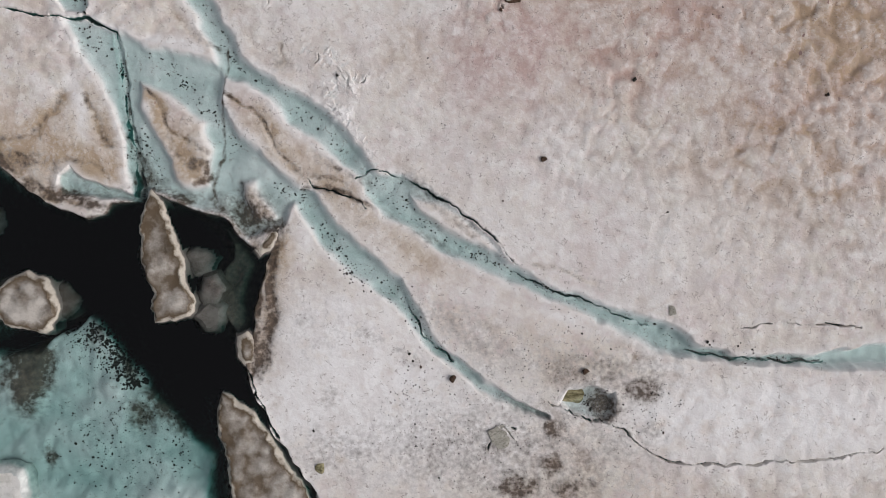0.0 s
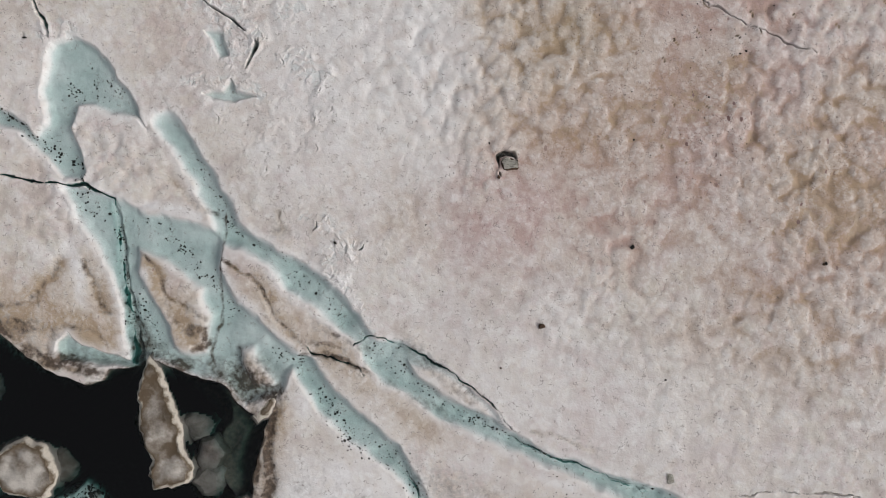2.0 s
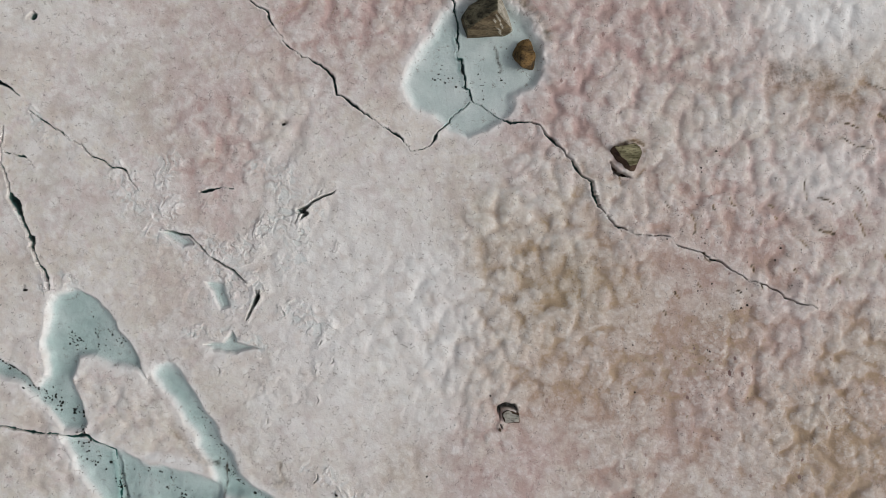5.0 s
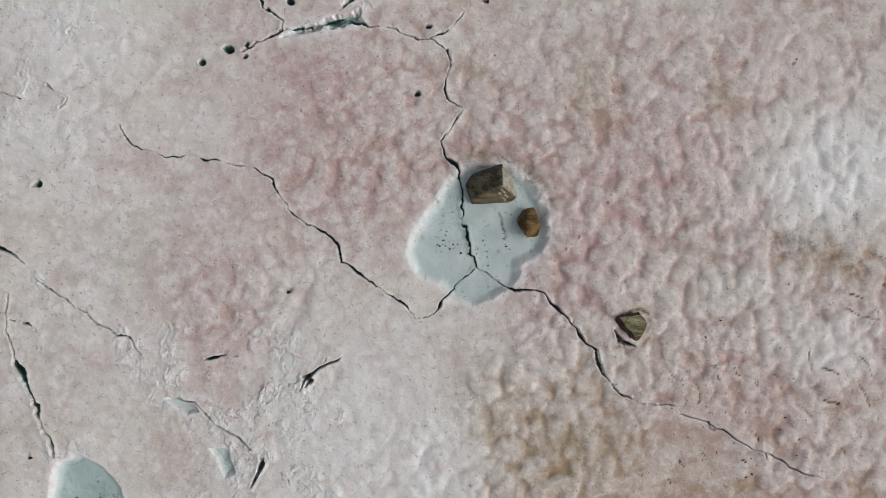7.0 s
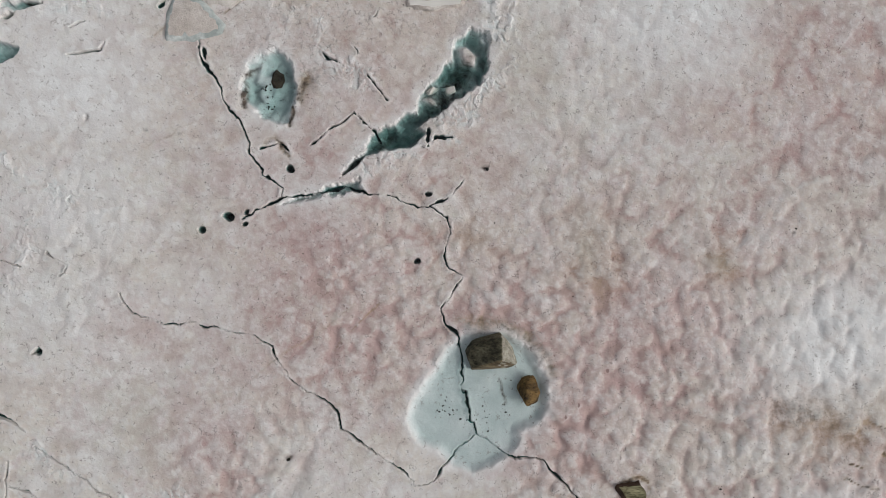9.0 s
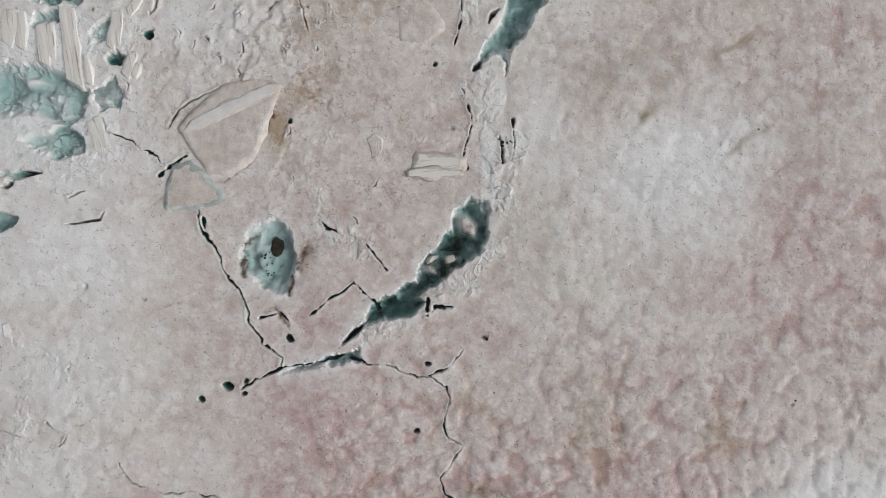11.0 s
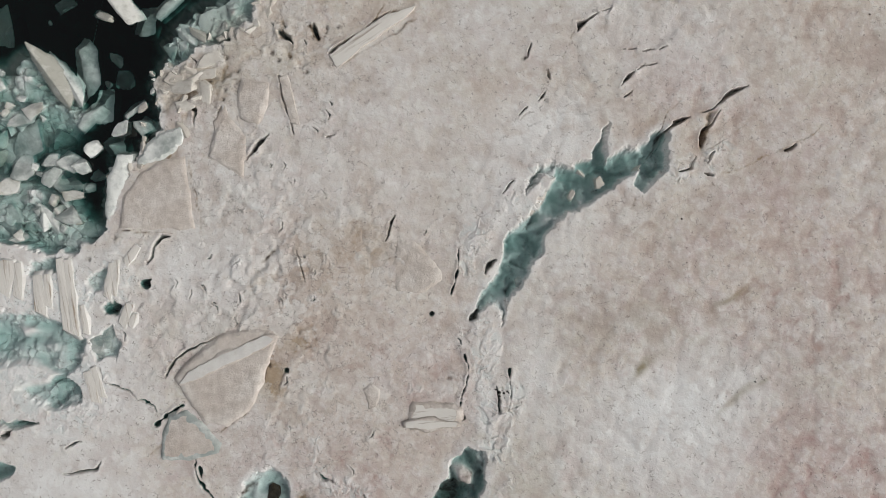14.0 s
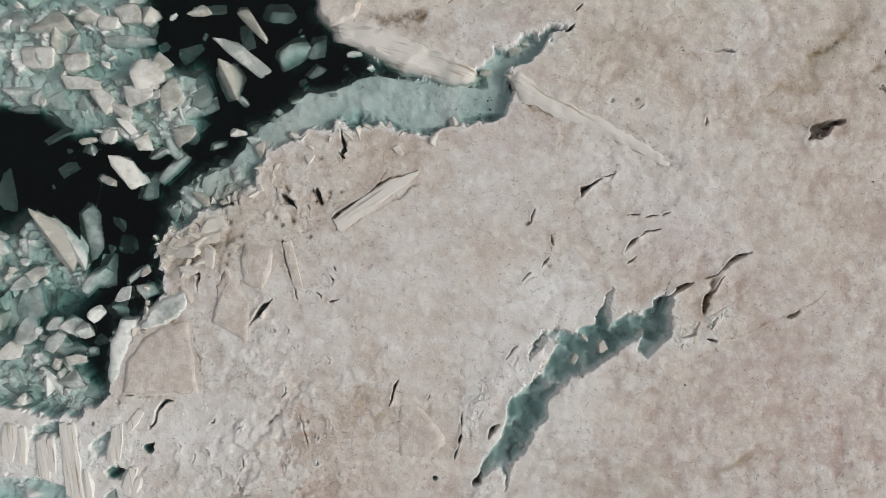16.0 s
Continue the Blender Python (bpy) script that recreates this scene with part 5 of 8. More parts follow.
        for edge, top in PLAN["rubble"]:
            kk = window(x[k], y[k], edge, 1.0)
            e = outline_distance(xs[k][kk], ys[k][kk], edge)
            w = smooth(0.3, -0.35, e)
            px, py = x[k][kk], y[k][kk]
            heap = top + 0.5 * facets(xs[k][kk], ys[k][kk], 0.95, 5) + 0.32 * facets(px, py, 0.45, 6) + 0.26 * domes(px, py, 0.4, 7) * 0.5 + 0.22 * fbm(px, py, 1.6, 5, 79) - 0.06
            bed[kk] = np.maximum(bed[kk], bed[kk] * (1 - w) + heap * w)
            broken[k[kk]] = np.maximum(broken[k[kk]], w)
        w = smooth(0.04, -0.16, s)
        z[k] = np.minimum(z[k], z[k] * (1 - w) + bed * w)
        ice[k] = np.maximum(ice[k], smooth(0.0, -0.12, s) * (1 - 0.55 * broken[k]))
        clean[k] = np.maximum(clean[k], (0.25 if number == 0 else 0.8) * np.exp(-(np.maximum(s, 0) / 0.16) ** 2))
        refine[k] |= (abs(s) < 0.08) | ((s < 0) & (y[k] > 40) & (y[k] < 56) & (x[k] > -16) & (bed > -2.5))
    # cracks and holes go down into the dark water
    for line in PLAN["crack"]:
        k = window(x, y, line, 0.5)
        short = np.hypot(*(line[-1, :2] - line[0, :2])) < 2.2
        s, half = line_distance(xe[k] if short else xc[k], ye[k] if short else yc[k], line)
        open_by = slit[k] if short else gape[k]
        open_by = (0.68 if short else 0.52) * open_by
        s, half = s + half * (1 - open_by), half * open_by
        inside = np.clip(-s / half, 0, 1)
        z[k] = z[k] + 0.02 * np.exp(-((s - 0.05) / 0.06) ** 2) - 3.2 * np.sqrt(inside) * np.minimum(1, half / 0.02)
        clean[k] = np.maximum(clean[k], 0.35 * np.exp(-(np.maximum(s, 0) / 0.1) ** 2))
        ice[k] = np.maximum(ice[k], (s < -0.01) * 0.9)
        # inside darkened in the colour too, standing in for deep shade
        mud_shade[k] = np.maximum(mud_shade[k], (s < -0.01) * 0.9)
        refine[k] |= s < 0.07
    # shallow slits, the shade inside them painted dark
    for line in PLAN["slit"]:
        k = window(x, y, line, 0.5)
        s, half = line_distance(xe[k], ye[k], line)
        ends = np.minimum(*(np.hypot(x[k] - p[0], y[k] - p[1]) for p in (line[0], line[-1])))
        open_by = np.minimum(0.9, 0.25 + 0.7 * gape[k]) * np.minimum(1, 0.25 + ends / 0.35)
        s, half = s + half * (1 - open_by), half * open_by
        inside = np.clip(-s / half, 0, 1)
        z[k] = z[k] + 0.02 * np.exp(-((s - 0.05) / 0.06) ** 2) - 0.45 * np.sqrt(inside)
        mud_shade[k] = np.maximum(mud_shade[k], 0.9 * smooth(0.02, -0.05, s))
        refine[k] |= s < 0.07
    # folds stained brown, by gathered silt and by the painted shade of an overhang
    folds = np.zeros(x.shape)
    for line, amount in PLAN["crease"]:
        k = window(x, y, line, 1.1)
        s, half = line_distance(xs[k], ys[k], line)
        g = np.exp(-((s + half) / np.maximum(half, 0.03)) ** 2) * amount
        folds[k] = np.maximum(folds[k], g * (0.8 + 0.4 * fbm(x[k], y[k], 0.7, 3, 83)))
        z[k] = np.maximum(z[k] - 0.07 * g * np.minimum(1, half / 0.1), np.minimum(z[k], LEVEL + 0.02))
    for hx, hy, r in PLAN["hole"]:
        k = np.nonzero((abs(x - hx) < r + 0.3) & (abs(y - hy) < r + 0.3))[0]
        s = np.hypot(xe[k] - hx, (ye[k] - hy) * 1.25) - r
        z[k] = z[k] - (1.8 if r > 0.085 else 0.16) * np.sqrt(np.clip(-s / r, 0, 1))
        # small pits are only browned in colour, slightly past the rim
        if r <= 0.085:
            mud_shade[k] = np.maximum(mud_shade[k], 0.5 * smooth(0.12, -0.02, s))
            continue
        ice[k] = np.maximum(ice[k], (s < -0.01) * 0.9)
        # shade of the larger holes painted in, as for the cracks
        mud_shade[k] = np.maximum(mud_shade[k], (s < -0.01) * 0.75)
        refine[k] |= s < 0.07
    tints = [stain_field(kind, xs, ys) for kind in ("pink", "tan", "dirt_shade", "green")]
    tints[1] = np.maximum(tints[1], 2.1 * folds)
    # real silt, stained folds and the painted shade of recesses share one channel
    tints[2] = np.maximum.reduce([tints[2], mud_shade, 1.1 * folds])
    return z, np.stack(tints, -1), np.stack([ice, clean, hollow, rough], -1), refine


def ground(x, y):
    return float(ice_surface(np.array([float(x)]), np.array([float(y)]))[0][0])


# ---- materials ----
def material(name):
    m = bpy.data.materials.new(name)
    m.use_nodes = True
    m.node_tree.nodes.clear()
    return m, m.node_tree


def node(nt, kind, attribute=None, **links):
    n = nt.nodes.new("ShaderNode" + kind)
    if attribute:
        n.attribute_name = attribute
    for key, value in links.items():
        socket = n.inputs[int(key[1:])] if key[0] == "i" and key[1:].isdigit() else n.inputs[key.replace("_", " ")]
        if isinstance(value, bpy.types.NodeSocket):
            nt.links.new(value, socket)
        else:
            socket.default_value = value
    return n


def mix(nt, factor, a, b):
    n = nt.nodes.new("ShaderNodeMix")
    n.data_type = "RGBA"
    for socket, value in ((n.inputs[0], factor), (n.inputs[6], a), (n.inputs[7], b)):
        if isinstance(value, bpy.types.NodeSocket):
            nt.links.new(value, socket)
        else:
            socket.default_value = value if isinstance(value, float) else (*value, 1)
    return n.outputs[2]


def maths(nt, op, a, b=0.0, c=0.0):
    n = nt.nodes.new("ShaderNodeMath")
    n.operation = op
    for socket, value in zip(n.inputs, (a, b, c)):
        if isinstance(value, bpy.types.NodeSocket):
            nt.links.new(value, socket)
        else:
            socket.default_value = value
    return n.outputs[0]


def noise_of(nt, vector, scale, detail=4.0, rough=0.6):
    return node(nt, "TexNoise", None, Vector=vector, Scale=scale, Detail=detail, Roughness=rough).outputs[0]


def spread(nt, value, low, high):
    n = node(nt, "MapRange", None, i0=value, i1=low, i2=high)
    return n.outputs[0]


def finish(nt, colour, roughness, height=None, bump=0.3, distance=0.02, specular=0.4, extra=None):
    p = node(nt, "BsdfPrincipled", None, Roughness=roughness)
    p.inputs["Specular IOR Level"].default_value = specular
    if isinstance(colour, bpy.types.NodeSocket):
        nt.links.new(colour, p.inputs["Base Color"])
    else:
        p.inputs["Base Color"].default_value = (*colour, 1)
    for key, value in (extra or {}).items():
        p.inputs[key].default_value = value
    if height is not None:
        b = node(nt, "Bump", None, Strength=bump, Distance=distance, Height=height)
        nt.links.new(b.outputs[0], p.inputs["Normal"])
    out = nt.nodes.new("ShaderNodeOutputMaterial")
    nt.links.new(p.outputs[0], out.inputs[0])


def snow_material():
    m, nt = material("old_snow")
    geo = nt.nodes.new("ShaderNodeNewGeometry").outputs["Position"]
    st = node(nt, "Attribute", "stain")
    sa = node(nt, "Attribute", "state")
    tint = node(nt, "SeparateColor", None, Color=st.outputs["Color"]).outputs
    state = node(nt, "SeparateColor", None, Color=sa.outputs["Color"]).outputs
    green, rough = st.outputs["Alpha"], sa.outputs["Alpha"]
    ice, clean, hollow = state[0], state[1], state[2]
    big, mid, small, grain = (noise_of(nt, geo, s, d, 0.55) for s, d in ((0.35, 5.0), (1.5, 4.0), (5.5, 2.5), (30.0, 3.0)))
    # soft pillow-sized patches of pale and dull tone, without relief
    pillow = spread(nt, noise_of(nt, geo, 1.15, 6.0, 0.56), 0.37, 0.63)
    # algae and dust gather in the hollows and in drifting patches
    dapple = spread(nt, noise_of(nt, geo, 2.6, 2.5, 0.5), 0.36, 0.64)
    cell = nt.nodes.new("ShaderNodeTexVoronoi")
    cell.feature = "SMOOTH_F1"
    cell.inputs["Scale"].default_value, cell.inputs["Smoothness"].default_value = 4.2, 0.35
    nt.links.new(node(nt, "VectorMath", None, i0=geo, i1=node(nt, "VectorMath", None, i0=node(nt, "TexNoise", None, Vector=geo, Scale=4.0, Detail=2.0).outputs["Color"], i1=(0.1, 0.1, 0.1)).outputs[0]).outputs[0], cell.inputs["Vector"])
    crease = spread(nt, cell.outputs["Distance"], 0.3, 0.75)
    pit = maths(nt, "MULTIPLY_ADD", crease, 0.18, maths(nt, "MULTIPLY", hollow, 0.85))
    gather = maths(nt, "MULTIPLY", maths(nt, "MULTIPLY_ADD", pit, 0.62, 0.38), maths(nt, "MULTIPLY_ADD", dapple, 0.45, 0.75))
    gather = maths(nt, "MULTIPLY", gather, maths(nt, "MULTIPLY_ADD", spread(nt, small, 0.34, 0.66), 0.6, 0.65))
    pink = maths(nt, "MULTIPLY", maths(nt, "ADD", tint[0], maths(nt, "MULTIPLY", spread(nt, big, 0.4, 0.75), 0.08)), gather)
    tan = maths(nt, "MULTIPLY", maths(nt, "ADD", tint[1], maths(nt, "MULTIPLY", spread(nt, noise_of(nt, geo, 0.8, 3.0), 0.45, 0.7), 0.12)), gather)
    # lilac, cream and olive blotches, some regions more of one than of another
    region = node(nt, "SeparateColor", None, Color=node(nt, "TexNoise", None, Vector=geo, Scale=0.3, Detail=3.0).outputs["Color"]).outputs
    blotch = node(nt, "SeparateColor", None, Color=node(nt, "TexNoise", None, Vector=geo, Scale=1.7, Detail=5.0, Roughness=0.6).outputs["Color"]).outputs
    shares = [maths(nt, "ADD", blotch[k], maths(nt, "MULTIPLY_ADD", region[k], 0.9, -0.45)) for k in range(3)]
    shares[1] = maths(nt, "MULTIPLY_ADD", tint[1], 0.16, shares[1])
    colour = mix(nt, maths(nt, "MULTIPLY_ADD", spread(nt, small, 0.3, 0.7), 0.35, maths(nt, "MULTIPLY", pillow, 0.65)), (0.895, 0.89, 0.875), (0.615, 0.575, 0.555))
    colour = mix(nt, maths(nt, "MULTIPLY", spread(nt, shares[0], 0.46, 0.62), 0.7), colour, (0.635, 0.53, 0.52))
    colour = mix(nt, maths(nt, "MULTIPLY", spread(nt, shares[1], 0.45, 0.60), 0.55), colour, (0.74, 0.68, 0.59))
    colour = mix(nt, maths(nt, "MULTIPLY", spread(nt, shares[2], 0.50, 0.68), 0.5), colour, (0.66, 0.65, 0.57))
    # shading of the sun cups put into the colour: hollows darker
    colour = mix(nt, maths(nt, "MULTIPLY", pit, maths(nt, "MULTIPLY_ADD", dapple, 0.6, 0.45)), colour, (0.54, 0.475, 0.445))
    colour = mix(nt, maths(nt, "MINIMUM", maths(nt, "MULTIPLY", pink, 1.35), 0.85), colour, (0.50, 0.335, 0.32))
    colour = mix(nt, maths(nt, "MINIMUM", maths(nt, "MULTIPLY", tan, 1.3), 0.85), colour, (0.40, 0.29, 0.175))
    # and the tops of the bumps painted paler, as if lit
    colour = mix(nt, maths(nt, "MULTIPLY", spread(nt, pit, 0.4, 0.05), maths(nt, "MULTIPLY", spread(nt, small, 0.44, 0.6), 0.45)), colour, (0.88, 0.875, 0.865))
    # broken plates in the rough snow
    warp = node(nt, "VectorMath", None, i0=geo, i1=node(nt, "VectorMath", None, i0=node(nt, "TexNoise", None, Vector=geo, Scale=2.4, Detail=3.0).outputs["Color"], i1=(-0.5, -0.5, -0.5)).outputs[0])
    plates = node(nt, "TexVoronoi", None, Vector=warp.outputs[0], Scale=1.7, Randomness=1.0)
    edges = nt.nodes.new("ShaderNodeTexVoronoi")
    edges.feature = "DISTANCE_TO_EDGE"
    edges.inputs["Scale"].default_value = 1.7
    nt.links.new(warp.outputs[0], edges.inputs["Vector"])
    tone = node(nt, "SeparateColor", None, Color=plates.outputs["Color"]).outputs[0]
    colour = mix(nt, maths(nt, "MULTIPLY", rough, maths(nt, "MULTIPLY", spread(nt, tone, 0.45, 1.0), 0.14)), colour, (0.52, 0.45, 0.40))
    colour = mix(nt, maths(nt, "MULTIPLY", rough, maths(nt, "MULTIPLY", spread(nt, tone, 0.5, 0.0), 0.45)), colour, (0.84, 0.83, 0.81))
    seam = maths(nt, "MULTIPLY", maths(nt, "MULTIPLY", maths(nt, "LESS_THAN", edges.outputs["Distance"], 0.022), rough), spread(nt, noise_of(nt, geo, 2.1, 3.0), 0.44, 0.56))
    colour = mix(nt, maths(nt, "MULTIPLY", seam, 0.5), colour, (0.20, 0.16, 0.14))
    # dark flecks washed together in the stained hollows
    stretch = node(nt, "Mapping", None, Vector=geo, Rotation=(0, 0, 0.6), Scale=(1.0, 0.55, 1.0)).outputs[0]
    fleck = node(nt, "TexVoronoi", None, Vector=stretch, Scale=3.4, Randomness=1.0)
    fleck = maths(nt, "LESS_THAN", maths(nt, "ADD", fleck.outputs["Distance"], maths(nt, "MULTIPLY", grain, 0.16)), maths(nt, "MULTIPLY", spread(nt, mid, 0.46, 0.66), 0.28))
    fleck = maths(nt, "MULTIPLY", fleck, maths(nt, "ADD", maths(nt, "MULTIPLY", tint[0], 1.1), maths(nt, "MULTIPLY", tint[1], 0.5)))
    colour = mix(nt, maths(nt, "MULTIPLY", fleck, 0.6), colour, (0.24, 0.14, 0.13))
    # fine rusty grains in clusters
    grains = node(nt, "TexVoronoi", None, Vector=geo, Scale=11.0, Randomness=1.0).outputs["Distance"]
    swarm = maths(nt, "MULTIPLY", spread(nt, noise_of(nt, geo, 1.1, 5.0, 0.7), 0.5, 0.72), maths(nt, "MULTIPLY_ADD", tint[0], 0.22, maths(nt, "MULTIPLY_ADD", tint[1], 0.16, 0.06)))
    colour = mix(nt, maths(nt, "MULTIPLY", maths(nt, "LESS_THAN", grains, maths(nt, "MINIMUM", swarm, 0.3)), 0.6), colour, (0.22, 0.13, 0.11))
    colour = mix(nt, maths(nt, "MULTIPLY", clean, spread(nt, mid, 0.15, 0.5)), colour, (0.86, 0.86, 0.86))
    colour = mix(nt, ice, colour, mix(nt, spread(nt, mid, 0.3, 0.7), (0.80, 0.83, 0.83), (0.60, 0.66, 0.66)))
    colour = mix(nt, maths(nt, "MULTIPLY", green, 0.9), colour, (0.20, 0.155, 0.05))
    # real silt together with the painted shade of cracks, slits and holes
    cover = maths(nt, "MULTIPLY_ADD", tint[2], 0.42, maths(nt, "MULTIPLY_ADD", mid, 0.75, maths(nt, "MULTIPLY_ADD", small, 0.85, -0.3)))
    dirt_shade = maths(nt, "MULTIPLY", spread(nt, cover, 0.5, 0.95), maths(nt, "MINIMUM", maths(nt, "MULTIPLY", tint[2], 1.7), 1.0))
    colour = mix(nt, maths(nt, "MINIMUM", dirt_shade, 0.95), colour, mix(nt, spread(nt, small, 0.35, 0.65), (0.15, 0.105, 0.075), (0.06, 0.043, 0.03)))
    colour = mix(nt, maths(nt, "MULTIPLY", spread(nt, noise_of(nt, geo, 11.0, 3.0, 0.6), 0.5, 0.7), 0.16), colour, mix(nt, 0.5, colour, (0.16, 0.13, 0.11)))
    colour = mix(nt, maths(nt, "MULTIPLY", spread(nt, noise_of(nt, stretch, 17.0, 4.0, 0.7), 0.54, 0.74), 0.07), colour, (0.86, 0.84, 0.82))
    # rounded blotches, paler in the middle and darker between, without relief
    lump = nt.nodes.new("ShaderNodeTexVoronoi")
    lump.feature = "SMOOTH_F1"
    lump.inputs["Scale"].default_value, lump.inputs["Smoothness"].default_value = 1.9, 0.4
    nt.links.new(node(nt, "VectorMath", None, i0=geo, i1=node(nt, "VectorMath", None, i0=node(nt, "TexNoise", None, Vector=geo, Scale=2.0, Detail=1.0).outputs["Color"], i1=(0.3, 0.3, 0.3)).outputs[0]).outputs[0], lump.inputs["Vector"])
    swell = spread(nt, lump.outputs["Distance"], 0.5, 0.16)
    dry = maths(nt, "SUBTRACT", 1.0, maths(nt, "MINIMUM", maths(nt, "ADD", ice, maths(nt, "MULTIPLY", tint[2], 1.5)), 1.0))
    some = maths(nt, "MULTIPLY", dry, spread(nt, noise_of(nt, geo, 0.9, 3.0), 0.36, 0.6))
    colour = mix(nt, maths(nt, "MULTIPLY", maths(nt, "MULTIPLY", swell, some), 0.2), colour, (0.88, 0.875, 0.86))
    colour = mix(nt, maths(nt, "MULTIPLY", maths(nt, "MULTIPLY", spread(nt, swell, 0.35, 0.0), some), 0.22), colour, (0.47, 0.39, 0.36))
    # scattered grit and hairline wrinkles
    grit = node(nt, "TexVoronoi", None, Vector=geo, Scale=2.8, Randomness=1.0)
    dots = maths(nt, "LESS_THAN", grit.outputs["Distance"], maths(nt, "MULTIPLY", spread(nt, noise_of(nt, geo, 0.9, 3.0), 0.42, 0.75), 0.11))
    colour = mix(nt, maths(nt, "MULTIPLY", dots, 0.8), colour, (0.06, 0.05, 0.04))
    pin = node(nt, "TexVoronoi", None, Vector=geo, Scale=6.5, Randomness=1.0)
    pins = maths(nt, "LESS_THAN", pin.outputs["Distance"], maths(nt, "MULTIPLY", spread(nt, noise_of(nt, geo, 1.7, 3.0), 0.46, 0.75), 0.15))
    colour = mix(nt, maths(nt, "MULTIPLY", pins, 0.55), colour, (0.10, 0.08, 0.07))
    vein = noise_of(nt, geo, 2.6, 4.0, 0.6)
    wrinkle = maths(nt, "MULTIPLY", maths(nt, "LESS_THAN", maths(nt, "ABSOLUTE", maths(nt, "SUBTRACT", vein, 0.5)), 0.012), spread(nt, noise_of(nt, geo, 4.1, 2.0), 0.55, 0.6))
    colour = mix(nt, maths(nt, "MULTIPLY", wrinkle, 0.6), colour, (0.22, 0.18, 0.16))
    height = maths(nt, "ADD", maths(nt, "SUBTRACT", small, maths(nt, "MULTIPLY", crease, 0.45)), maths(nt, "MULTIPLY", grain, 0.05))
    height = maths(nt, "SUBTRACT", height, maths(nt, "MULTIPLY", wrinkle, 0.6))
    height = maths(nt, "ADD", height, maths(nt, "MULTIPLY", rough, maths(nt, "SUBTRACT", tone, seam)))
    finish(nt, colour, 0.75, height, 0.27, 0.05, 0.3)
    return m


def water_material():
    m, nt = material("meltwater")
    depth = node(nt, "Attribute", "depth").outputs["Fac"]
    clear = [maths(nt, "POWER", math.exp(-k), depth) for k in (1.12, 0.66, 0.70)]
    colour = node(nt, "CombineColor", None, Red=clear[0], Green=clear[1], Blue=clear[2]).outputs[0]
    through_it = node(nt, "BsdfTransparent", None, Color=colour)
    gloss = node(nt, "BsdfGlossy", None, Roughness=0.04)
    both = node(nt, "MixShader", None, i0=0.048, i1=through_it.outputs[0], i2=gloss.outputs[0])
    out = nt.nodes.new("ShaderNodeOutputMaterial")
    nt.links.new(both.outputs[0], out.inputs[0])
    return m


def rock_material(name, dark, light):
    m, nt = material(name)
    co = node(nt, "Mapping", None, Vector=nt.nodes.new("ShaderNodeTexCoord").outputs["Object"], Rotation=(0.3, 0.5, 0.4), Scale=(0.7, 2.2, 2.2)).outputs[0]
    a, b, c = noise_of(nt, co, 1.8, 6.0), noise_of(nt, co, 9.0, 5.0, 0.7), noise_of(nt, co, 40.0, 3.0)
    colour = mix(nt, spread(nt, a, 0.35, 0.65), dark, light)
    colour = mix(nt, spread(nt, b, 0.5, 0.7), colour, tuple(0.35 * v for v in dark))
    finish(nt, colour, 0.85, maths(nt, "ADD", b, maths(nt, "MULTIPLY", c, 0.4)), 0.7, 0.05, 0.3)
    return m


def block_material(name, bright, shade, stainy):
    m, nt = material(name)
    co = nt.nodes.new("ShaderNodeNewGeometry").outputs["Position"]
    rnd = nt.nodes.new("ShaderNodeObjectInfo").outputs["Random"]
    a, b, c = noise_of(nt, co, 1.8, 6.0, 0.65), noise_of(nt, co, 6.0, 5.0, 0.7), noise_of(nt, co, 30.0, 3.0)
    colour = mix(nt, spread(nt, maths(nt, "ADD", a, maths(nt, "MULTIPLY_ADD", rnd, 0.3, -0.15)), 0.38, 0.64), bright, shade)
    colour = mix(nt, maths(nt, "MULTIPLY", spread(nt, b, 0.52, 0.75), 0.4), colour, stainy)
    finish(nt, colour, 0.55, maths(nt, "ADD", b, maths(nt, "MULTIPLY", c, 0.3)), 0.45, 0.05, 0.4)
    return m


SNOW, WATER = snow_material(), water_material()
SCHIST = rock_material("mossy_schist", (0.022, 0.02, 0.012), (0.22, 0.2, 0.13))
OCHRE = rock_material("ochre_rock", (0.025, 0.016, 0.008), (0.26, 0.16, 0.06))
GRIT = rock_material("dark_grit", (0.02, 0.02, 0.018), (0.04, 0.036, 0.03))
ICE = block_material("blue_white_ice", (0.80, 0.82, 0.80), (0.36, 0.40, 0.39), (0.26, 0.28, 0.27))
CREAM = block_material("weathered_ice", (0.79, 0.785, 0.755), (0.47, 0.465, 0.42), (0.27, 0.26, 0.22))
MUDDY = block_material("muddy_ice", (0.19, 0.17, 0.155), (0.07, 0.057, 0.045), (0.04, 0.03, 0.02))


# ---- the sheet of snow and ice, one mesh out to the horizon ----
STEP, FINE = 0.066, 3
NX, NY, X0, Y0 = 511, 1009, -16.8, -9.5


def mesh_of(name, verts, quads, colours=(), mat=None):
    me = bpy.data.meshes.new(name)
    me.vertices.add(len(verts))
    me.loops.add(quads.size)
    me.polygons.add(len(quads))
    me.vertices.foreach_set("co", np.ascontiguousarray(verts, np.float32).ravel())
    me.loops.foreach_set("vertex_index", np.ascontiguousarray(quads, np.int32).ravel())
    me.polygons.foreach_set("loop_start", np.arange(0, quads.size, 4, dtype=np.int32))
    me.polygons.foreach_set("use_smooth", np.ones(len(quads), bool))
    me.update(calc_edges=True)
    me.validate()
    for key, kind, data in colours:
        at = me.attributes.new(key, kind, "POINT")
        at.data.foreach_set("color" if kind == "FLOAT_COLOR" else "value", np.ascontiguousarray(data, np.float32).ravel())
    me.materials.append(mat)
    return me


